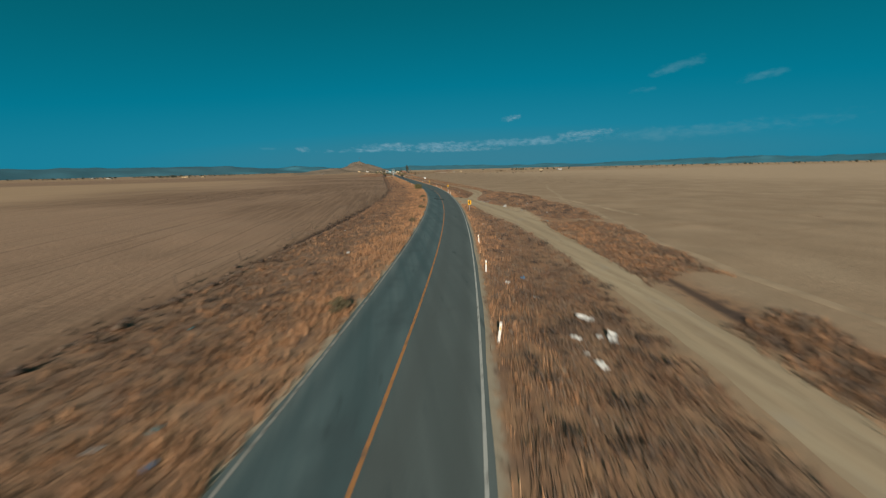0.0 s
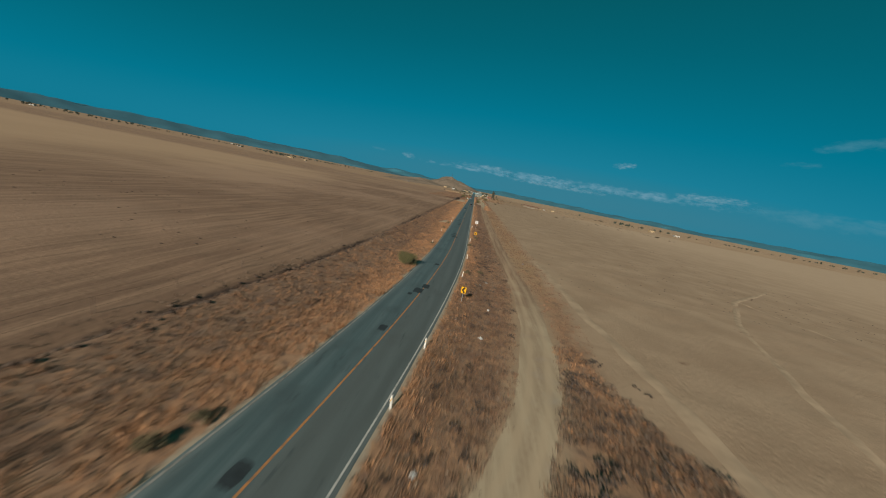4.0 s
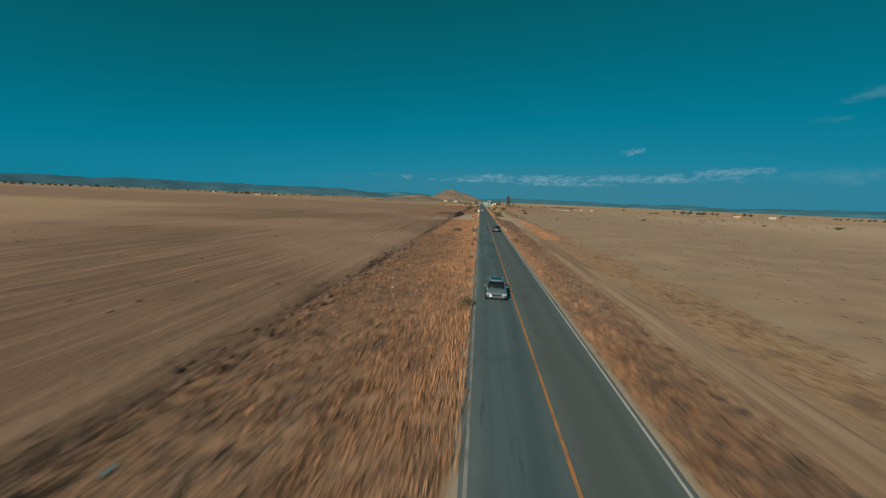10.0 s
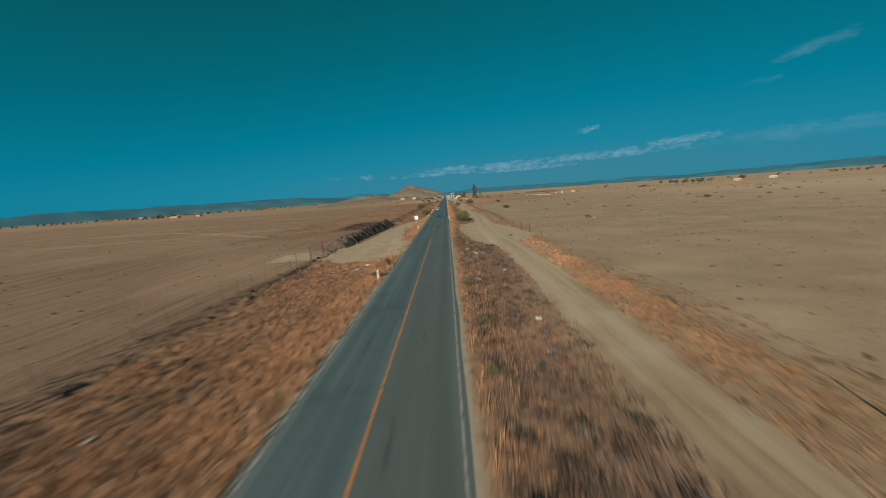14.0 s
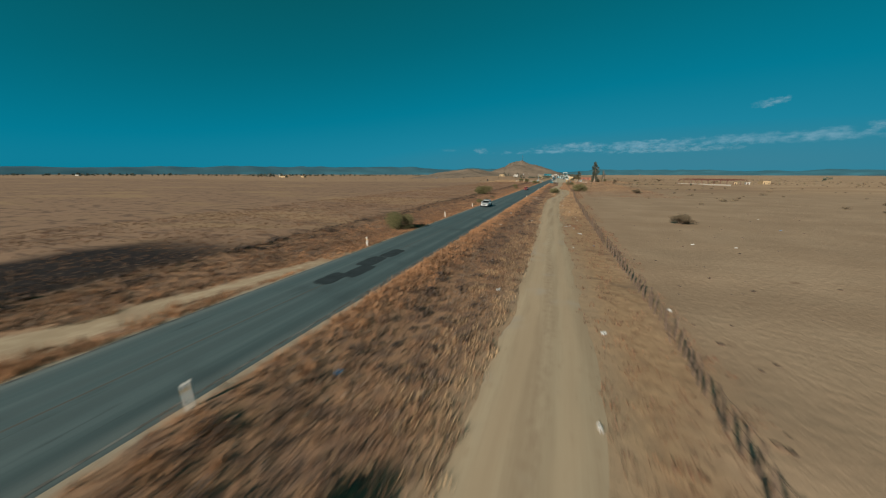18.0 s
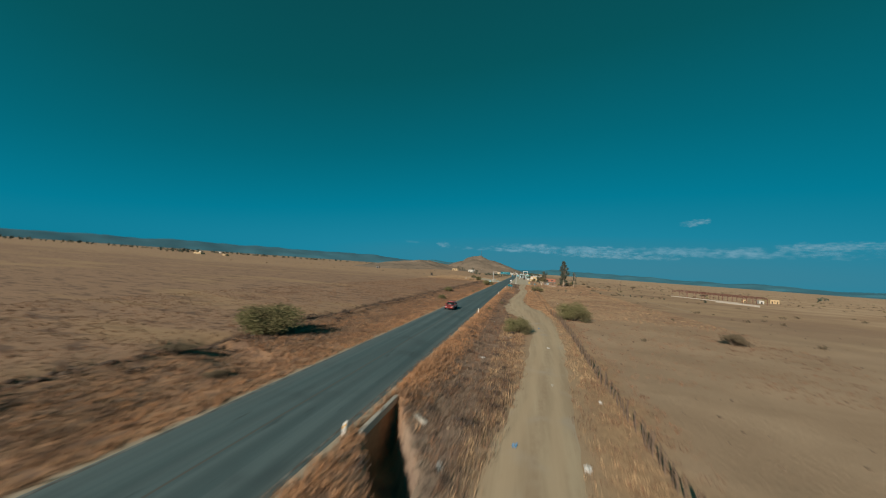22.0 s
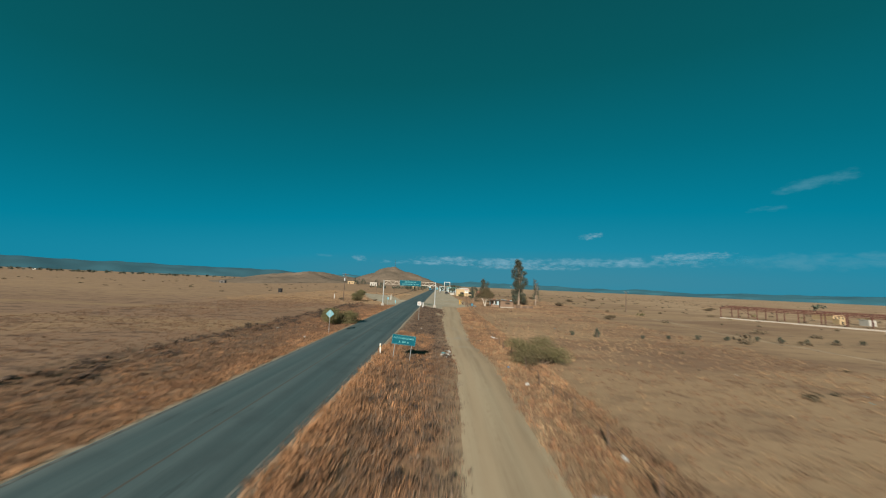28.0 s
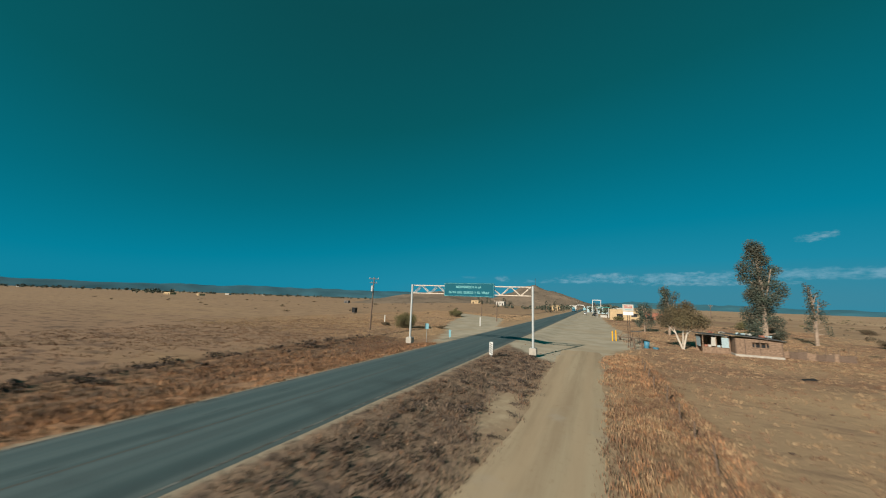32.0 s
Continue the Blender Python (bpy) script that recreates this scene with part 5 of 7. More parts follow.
def border(w, h, b=0.035, inset=0.03):
    bm = bmesh.new()
    for sx, sz, x, z in ((w - 2 * inset, b, 0, h / 2 - inset - b / 2), (w - 2 * inset, b, 0, -h / 2 + inset + b / 2), (b, h - 2 * inset - 2 * b, -w / 2 + inset + b / 2, 0), (b, h - 2 * inset - 2 * b, w / 2 - inset - b / 2, 0)):
        box(bm, (sx, 0.004, sz), (x, 0, z))
    return bm

# ---- road signs ----
def green_sign(x, y):
    t = thing("road_sign", pose(x, y, ground_z(x, y), 0, 5, 3), "green direction sign with white lettering on two posts", "road sign")
    for px in (-0.72, 0.72):
        part("post", one(rod, (px, 0.03, -0.3), (px, 0.03, 1.7), 0.035), GALV, t)
    w, h, z = 2.05, 0.82, 1.62
    p = part("panel", moved(plate(w, h, 0.02, 0.05), Matrix.Translation((0, -0.02, z))), SIGN_GREEN, t, "green sheet panel")
    part("border", moved(border(w, h, 0.008, 0.03), Matrix.Translation((0, -0.024, z))), SIGN_LETTER, p)
    lettering("PUESTO DE SEGURIDAD MILITAR", 0.17, p, (0, -0.026, z + 0.14), SIGN_LETTER, 1.75)
    for word, px in (("A", -0.36), ("500", 0.0), ("m", 0.36)):
        lettering(word, 0.22, p, (px, -0.026, z - 0.18), SIGN_LETTER)
    return t


green_sign(5.92, 684.6)


def speed_sign(x, y, size, z, label, turn=0, back=False):
    t = thing("road_sign", pose(x, y, ground_z(x, y), 0, 0, turn), label, "road sign")
    part("post", one(rod, (0, 0.03, -0.3), (0, 0.03, z + size / 2), 0.03), GALV, t)
    p = part("panel", moved(plate(size, size, 0.008, 0.07), Matrix.Translation((0, -0.004, z))), SIGN_WHITE, t, "white square sheet")
    part("ring", moved(ring_plate(size * 0.25, size * 0.34), Matrix.Translation((0, -0.008, z + size * 0.08))), SIGN_RED, p, "faded ring marking")
    part("marking", one(box, (size * 0.28, 0.004, size * 0.1), (0, -0.009, z + size * 0.08)), SIGN_BLACK, p, "dark bar across the ring")
    part("caption", one(box, (size * 0.6, 0.004, size * 0.07), (0, -0.009, z - size * 0.37)), SIGN_BLACK, p, "dark bar of small print")
    return t


speed_sign(5.3, 174.2, 0.95, 2.65, "white square speed sign on a thin post beside the road")
speed_sign(5.4, 715.4, 0.68, 2.95, "white square sign with a round mark on a leaning post", 4)
t = thing("road_sign", pose(-4.0, 415.7, ground_z(-4.0, 415.7)), "white square sign with two dark marks by the farm entrance", "road sign")
part("post", one(rod, (0, 0.03, -0.3), (0, 0.03, 3.2), 0.03), GALV, t)
p = part("panel", moved(plate(0.82, 0.82, 0.008, 0.06), Matrix.Translation((0, -0.004, 2.9))), SIGN_WHITE, t, "white square sheet")
for px in (-0.15, 0.15):
    part("marking", one(box, (0.1, 0.004, 0.4), (px, -0.008, 2.9)), SIGN_BACK, p, "dark upright bar")


def diamond_sign(x, y, size, z, label, sheet, turn=0):
    t = thing("road_sign", pose(x, y, ground_z(x, y), 0, 0, turn), label, "road sign")
    part("post", one(rod, (0, 0.03, -0.3), (0, 0.03, z + size * 0.3), 0.03), GALV, t)
    p = part("panel", moved(plate(size, size, 0.008, 0.06), Matrix.Translation((0, -0.004, z)) @ Matrix.Rotation(radians(45), 4, "Y")), sheet, t, "square sheet set on its corner")
    part("stiffener", one(box, (0.035, 0.01, size * 1.3), (0, -0.012, z)), GALV, p, "dark upright bar across the sheet")
    return t


diamond_sign(-4.1, 695.9, 0.72, 2.3, "diamond warning sign seen from its bare back", SIGN_BACK)


def chevron_sign(x, y, w, h, z, label, turn):
    t = thing("road_sign", pose(x, y, ground_z(x, y), 0, 0, turn), label, "road sign")
    part("post", one(rod, (0, 0.03, -0.3), (0, 0.03, z + h * 0.3), 0.035), GALV, t)
    p = part("panel", moved(plate(w, h, 0.008, 0.04), Matrix.Translation((0, -0.004, z))), SIGN_YELLOW, t, "yellow sheet")
    bm = bmesh.new()
    for sgn in (1, -1):
        box(bm, (w * 0.34, 0.004, h * 0.56), (0.0, -0.009, z + sgn * h * 0.2), rot=Matrix.Rotation(radians(sgn * 38), 4, "Y"))
    part("arrow", bm, SIGN_BLACK, p, "black bend arrow")
    return t


chevron_sign(-4.3, 36.2, 0.6, 0.78, 1.55, "yellow chevron bend sign on a short post", -10)
chevron_sign(3.7, 97.0, 0.6, 0.78, 1.55, "yellow chevron bend sign on a short post", -4)
chevron_sign(5.2, 154.2, 0.62, 0.82, 1.28, "yellow chevron bend sign on a short post", 4)

def delineator(x, y, lean=0.0, h=0.82):
    t = thing("delineator_post", pose(x, y, ground_z(x, y), 0, lean, 0), "white roadside marker post with a slanted top", "marker post", "marker posts along the road")
    bm = bmesh.new()
    box(bm, (0.115, 0.08, h + 0.3), (0, 0, h / 2 - 0.15), 0.012)
    for v in bm.verts:
        if v.co.z > h * 0.8 and v.co.y > 0:
            v.co.z += 0.06
    part("post", bm, PLASTIC_WHITE, t)
    part("reflector", one(box, (0.075, 0.006, 0.12), (0, -0.043, h * 0.78), 0.004), SIGN_YELLOW, t, "small amber reflector")
    return t


base_post = delineator(along(1, 4.0)[0], along(1, 4.0)[1])
rng = random.Random(8)
for s, o in ((-9, 4.0), (10.5, 4.0), (76, 3.6), (84, 3.6), (108.5, 4.0), (122.5, 3.9), (145, 3.9), (176, 4.1), (224.5, 4.0), (330.6, 4.1), (336.4, 3.9), (443.6, 3.7), (588.4, 3.8), (640, 3.8), (685.8, 3.9),
             (131, -4.3), (152.4, -4.5), (181, -3.8), (194.6, -4.1), (316, -4.1), (330.9, -4.2), (465.5, -3.9), (370.6, -4.0), (418, -3.9), (489, -4.0), (507, -4.1)):
    x, y, th = along(s, o)
    copy_thing(base_post, pose(x, y, ground_z(x, y), rng.uniform(-5, 5), rng.uniform(-6, 6), -math.degrees(th) + rng.uniform(-10, 10)))

delineator(3.55, 542.8, 4.0, 0.5)

t = thing("hazard_marker", pose(4.55, 746.3, ground_z(4.55, 746.3)), "white hazard marker with black diagonal stripes", "marker post")
part("post", one(rod, (0, 0.03, -0.3), (0, 0.03, 0.5), 0.03), GALV, t)
p = part("panel", moved(plate(0.34, 1.15, 0.008, 0.03), Matrix.Translation((0, 0, 0.82))), SIGN_WHITE, t, "tall white sheet")
for k in range(5):
    part("stripe", one(box, (0.34, 0.004, 0.09), (0, -0.004, 0.42 + k * 0.2), rot=Matrix.Rotation(radians(35), 4, "Y")), SIGN_BLACK, p, "black diagonal stripe")
for x, y, w, h, z in ((-6.2, 754, 0.55, 0.7, 2.0), (-4.4, 757.5, 0.32, 0.95, 0.75)):
    t = thing("road_sign", pose(x, y, ground_z(x, y)), "pale blank sign seen from the back by the gantry", "road sign")
    part("post", one(rod, (0, 0.03, -0.3), (0, 0.03, z + h * 0.3), 0.03), GALV, t)
    part("panel", moved(plate(w, h, 0.008, 0.04), Matrix.Translation((0, 0, z))), SIGN_BACK, t, "bare metal sheet")

# ---- overhead gantry ----
def gantry(x0, x1, y, h):
    t = thing("sign_gantry", pose(0, y, 0), "white steel overhead gantry with a green welcome sign", "gantry")
    for x in (x0, x1):
        part("foot", one(box, (0.75, 0.75, 0.7), (x, 0, 0.15), 0.05), CONCRETE, t, "concrete footing")
        c = part("column", one(rod, (x, 0, 0.4), (x, 0, h), 0.13, None, 14), PALE_STEEL, t, "round pale grey column")
        part("flange", one(box, (0.5, 0.5, 0.04), (x, 0, 0.52), 0.01), GALV, c)
    a, b2 = x0 + 0.3, x1 - 0.2
    for z in (h - 0.1, h - 1.05):
        for dy in (-0.25, 0.25):
            part("chord", one(box, (b2 - a, 0.09, 0.09), ((a + b2) / 2, dy, z), 0.01), RUSTY_WHITE, t)
    n_ = 13
    for k in range(n_):
        xa, xb = a + (b2 - a) * k / n_, a + (b2 - a) * (k + 1) / n_
        for dy in (-0.25, 0.25):
            za, zb = (h - 1.05, h - 0.1) if k % 2 == 0 else (h - 0.1, h - 1.05)
            part("brace", one(rod, (xa, dy, za), (xb, dy, zb), 0.035, None, 6), RUSTY_WHITE, t)
        part("tie", one(rod, (xa, -0.25, h - 0.1), (xa, 0.25, h - 0.1), 0.025, None, 6), RUSTY_WHITE, t)
    w, hh, cx, cz = 6.1, 1.55, 0.42, h - 0.53
    p = part("panel", moved(plate(w, hh, 0.05, 0.12), Matrix.Translation((cx, -0.42, cz))), SIGN_GREEN, t, "green welcome panel")
    part("border", moved(border(w, hh, 0.015, 0.05), Matrix.Translation((cx, -0.425, cz))), SIGN_LETTER, p)
    lettering("BIENVENIDOS A LA", 0.38, p, (cx, -0.428, cz + 0.30), SIGN_LETTER, 3.1)
    lettering("RUTA DEL QUESO Y EL VINO", 0.38, p, (cx, -0.428, cz - 0.32), SIGN_LETTER, 4.9)
    return t


gantry(-7.2, 7.62, 751.5, 6.95)
# bare white portal further along the lot
t = thing("portal_frame", pose(15.5, 975, 0), "plain white steel portal over the side road", "gantry")
for x in (-2.6, 2.6):
    part("column", one(box, (0.3, 0.3, 9.2), (x, 0, 4.6), 0.03), WHITE_STEEL, t)
part("beam", one(box, (5.5, 0.3, 0.4), (0, 0, 9.2), 0.03), WHITE_STEEL, t)

t = thing("arch_gate", pose(0, 1110, 0), "small white arch over the far road", "arch")
for x in (-4.4, 4.4):
    part("column", one(box, (0.7, 0.7, 4.0), (x, 0, 2.0), 0.04), WHITE_STEEL, t)
bm = bmesh.new()
for k in range(10):
    a, b2 = k / 10 * math.pi, (k + 1) / 10 * math.pi
    rod(bm, (4.4 * math.cos(a), 0, 4.0 + 1.6 * math.sin(a)), (4.4 * math.cos(b2), 0, 4.0 + 1.6 * math.sin(b2)), 0.34, None, 6)
part("arch", bm, WHITE_STEEL, t)

# ---- poles ----
def power_pole(x, y, h, label, transformer=False):
    t = thing("utility_pole", pose(x, y, ground_z(x, y), 0, 1, 12), label, "utility pole")
    part("shaft", one(rod, (0, 0, -0.5), (0, 0, h), 0.15, 0.09, 10), WOOD, t)
    for k, z in enumerate((h - 0.3, h - 1.0)):
        arm = part("crossarm", one(box, (1.9 - 0.5 * k, 0.1, 0.12), (0, -0.1, z), 0.01), WOOD, t)
        for px in (-0.8, 0.0, 0.8) if k == 0 else (-0.5, 0.5):
            part("insulator", one(rod, (px, -0.1, z + 0.06), (px, -0.1, z + 0.24), 0.04, 0.03), SIGN_WHITE, arm)
    if transformer:
        part("transformer", one(rod, (0, -0.4, h - 2.5), (0, -0.4, h - 1.5), 0.26, None, 14), GALV, t, "grey transformer can")
    return t


power_pole(-22.0, 763.6, 9.2, "wooden utility pole with crossarms and a transformer", True)
power_pole(-26, 840, 8, "wooden utility pole in the dry field")
power_pole(-12.5, 812, 6, "slender wooden pole by the gravel apron")
power_pole(76, 776, 7.5, "slender wooden utility pole in the dry field")
power_pole(62, 905, 8, "wooden utility pole in the dry field")
power_pole(2, 1000, 8, "wooden utility pole far along the road")
for x, y, h in ((-10.5, 790, 2.0), (-30, 780, 1.8)):
    t = thing("marker_pipe", pose(x, y, ground_z(x, y)), "short white pipe standing in the field", "post")
    part("pipe", one(rod, (0, 0, -0.2), (0, 0, h), 0.12, None, 10), WHITE_STEEL, t)

# ---- fences and gates ----
def fence(name, pts, gap, label, hgt=1.25, seed=1, strands=3, posts=WOOD):
    t = thing(name, pose(0, 0, 0), label, "fence")
    rr = random.Random(seed)
    tops = []
    for (xa, ya), (xb, yb) in zip(pts, pts[1:]):
        k = max(1, int(math.hypot(xb - xa, yb - ya) / gap))
        for i in range(k):
            q = (i + rr.uniform(-0.2, 0.2)) / k
            x, y = xa + (xb - xa) * q + rr.uniform(-0.12, 0.12), ya + (yb - ya) * q
            z = ground_z(x, y)
            h = hgt * rr.uniform(0.75, 1.1)
            lx, ly = rr.uniform(-0.16, 0.16), rr.uniform(-0.2, 0.2)
            r = rr.uniform(0.035, 0.058)
            bm = bmesh.new()
            mx, my = lx * 0.5 + rr.uniform(-0.03, 0.03), ly * 0.5 + rr.uniform(-0.03, 0.03)
            rod(bm, (x, y, z - 0.3), (x + mx, y + my, z + h * 0.55), r, r * 0.9, 6)
            rod(bm, (x + mx, y + my, z + h * 0.53), (x + lx, y + ly, z + h), r * 0.9, r * 0.7, 6)
            part("post", bm, posts, t)
            tops.append((Vector((x, y, z)), Vector((x + lx, y + ly, z + h))))
    for s in range(strands):
        f = 0.35 + 0.6 * s / max(1, strands - 1)
        bm = bmesh.new()
        for (a, b2), (c, d) in zip(tops, tops[1:]):
            p, q = a.lerp(b2, f), c.lerp(d, f)
            mid = (p + q) / 2 - Vector((0, 0, 0.04))
            rod(bm, p, mid, 0.007, None, 3)
            rod(bm, mid, q, 0.007, None, 3)
        part("wire", bm, WIRE, t, "sagging rusty wire")
    return t


fence("fence", [(18.2, 430), (18.8, 455), (17.8, 500), (17.4, 530), (17.5, 560), (18.0, 590), (17.0, 605)], 0.62, "crooked stick-and-wire fence beside the dirt track", 1.05, 3)
fence("fence", [(17.0, 607), (17.0, 628), (16.6, 670), (16.3, 700), (17.0, 722), (17.6, 757)], 3.2, "sparse low wire fence with leaning sticks", 0.9, 4)
fence("fence", [(17.5, 407), (18.2, 430)], 2.2, "sparse wire fence beside the dirt track", 1.2, 5)
fence("fence", [(14.6, 160), (15.0, 240), (16.0, 320), (18.2, 400)], 9.0, "sparse wire fence with thin far-spaced posts", 1.3, 6, 2)
x0_, y0_, _ = along(-1, -17.5)
x1_, y1_, _ = along(59, -18.0)
fence("fence", [(x0_, y0_), (x1_, y1_), (-18.5, 160), (-18.2, 250)], 8.0, "sparse wire fence along the ploughed field", 1.3, 7, 2)
fence("fence", [(-18.2, 330), (-17.9, 386.5)], 2.6, "rough stick fence along the ploughed field", 1.4, 8)
fence("fence", [(-17.7, 394.5), (-17.9, 410), (-19.5, 450)], 2.4, "rough stick fence behind the earth bank", 1.4, 9)


def gate(a, b2, h, bars, label, turn=0):
    """A red-posted tubular farm gate between two points."""
    t = thing("farm_gate", pose(a[0], a[1], ground_z(*a)), label, "gate")
    d = Vector((b2[0] - a[0], b2[1] - a[1], 0))
    for p in (Vector((0, 0, 0)), d):
        part("post", one(box, (0.16, 0.16, h + 0.55), (p.x, p.y, h / 2 - 0.05), 0.015), RED_STEEL, t, "dark red steel post")
    for k in range(bars):
        z = 0.25 + (h - 0.45) * k / (bars - 1)
        part("rail", one(rod, (0, 0, z), (d.x, d.y, z - 0.06), 0.022, None, 6), RED_STEEL, t)
    return t


gate((-17.5, 387.3), (-17.65, 392.8), 1.75, 7, "rusty red tubular farm gate, closed")
gate((18.2, 400.5), (17.8, 406.0), 1.5, 5, "sagging wire farm gate with a red post")

# ---- earth bank, culvert ----
def earth_bank(pts, width, hgt, seed, label, material):
    v, f, ku, kw = [], [], 90, 14
    for i in range(ku + 1):
        t = i / ku * (len(pts) - 1)
        a = min(int(t), len(pts) - 2)
        q = t - a
        cx, cy = (pts[a][k] * (1 - q) + pts[a + 1][k] * q for k in (0, 1))
        env = min(1, i / 8, (ku - i) / 8)
        for j in range(kw + 1):
            w = j / kw * 2 - 1
            x = cx + w * width
            nz = noise.fractal((x * 0.9 + seed, cy * 0.9, 0), 0.8, 2.0, 5)
            v.append((x, cy + 0.3 * nz, ground_z(x, cy) - 0.12 + env * hgt * (1 - abs(w) ** 1.6) * (0.8 + 0.35 * nz) + 0.1 * nz * env))
    for i in range(ku):
        for j in range(kw):
            p = i * (kw + 1) + j
            f.append((p, p + 1, p + kw + 2, p + kw + 1))
    return tagged(new("earth_bank", mesh_np("earth_bank", v, f, material, False)), label, "earth bank", kind="structure")


CLODS = hill_material("dark_clods", (0.085, 0.066, 0.056), (0.215, 0.158, 0.122))
earth_bank(((-17.0, 395), (-16.4, 410), (-15.4, 425), (-14.4, 441)), 2.5, 2.1, 3, "bank of dark broken earth clods by the farm entrance", CLODS)

t = thing("culvert", pose(3.95, 545.0, 0), "concrete culvert headwall beside the road", "culvert")
part("headwall", one(box, (0.26, 4.6, 0.42), (0.14, 0.6, -0.2), 0.03), CONCRETE, t, "long concrete edge beam")
part("back_wall", one(box, (0.2, 5.4, 2.9), (-0.02, 0.4, -1.75), 0.03), CONCRETE, t)
# flat black sheet on the wall stands for the shaded hollow
part("opening", one(box, (0.05, 3.6, 1.9), (0.08, 0.6, -1.7)), SIGN_BLACK, t, "black sheet standing for the shade in the culvert mouth")
part("wingwall", one(box, (1.7, 0.28, 0.7), (1.95, 1.25, -0.52), 0.04, Matrix.Rotation(radians(-38), 4, "Z")), CONCRETE, t)

# ---- cars ----
GLASS_DARK, n_, l_, b_ = mat("tinted_glass", 0.08, spec=0.6)
b_.inputs["Base Color"].default_value = (0.010, 0.014, 0.016, 1)
TAIL = simple("red_lamp_lens", (0.45, 0.02, 0.01), 0.25, var=0.1)
LAMP = simple("clear_lamp_lens", (0.55, 0.58, 0.58), 0.2, 0.3, 0.1)
TRIM = simple("black_plastic_trim", (0.02, 0.021, 0.022), 0.6)
CHROME = simple("bright_trim", (0.6, 0.62, 0.62), 0.25, 0.9, 0.05)


def car_paint(name, colr):
    m, n, l, b = mat(name, 0.3, 0.35, 0.5)
    f = noise_tex(n, l, 2.0, 4)
    l.new(ramp(n, l, f, ((0.3, tuple(c * 0.85 for c in colr)), (0.7, colr))), b.inputs["Base Color"])
    b.inputs["Coat Weight"].default_value, b.inputs["Coat Roughness"].default_value = 0.6, 0.08
    return m


def loft(bm, rings, caps=True):
    vs = [[bm.verts.new(p) for p in r] for r in rings]
    for a, b in zip(vs, vs[1:]):
        k = len(a)
        for i in range(k):
            bm.faces.new((a[i], a[(i + 1) % k], b[(i + 1) % k], b[i]))
    if caps:
        bm.faces.new(vs[0][::-1])
        bm.faces.new(vs[-1])
    bmesh.ops.recalc_face_normals(bm, faces=bm.faces)
    return bm


def rounded(y0, y1, w0, w1, z, k=5, r=0.3):
    """A ring round the cabin at height z: y0 rear, y1 front, half widths there."""
    pts = []
    for cx, cy, a0 in ((1, 1, 0), (-1, 1, 90), (-1, -1, 180), (1, -1, 270)):
        w = w1 if cy > 0 else w0
        yy = y1 if cy > 0 else y0
        for i in range(k + 1):
            a = radians(a0 + 90 * i / k)
            pts.append((cx * (w - r) + r * math.cos(a), yy - cy * r + r * math.sin(a), z))
    return pts


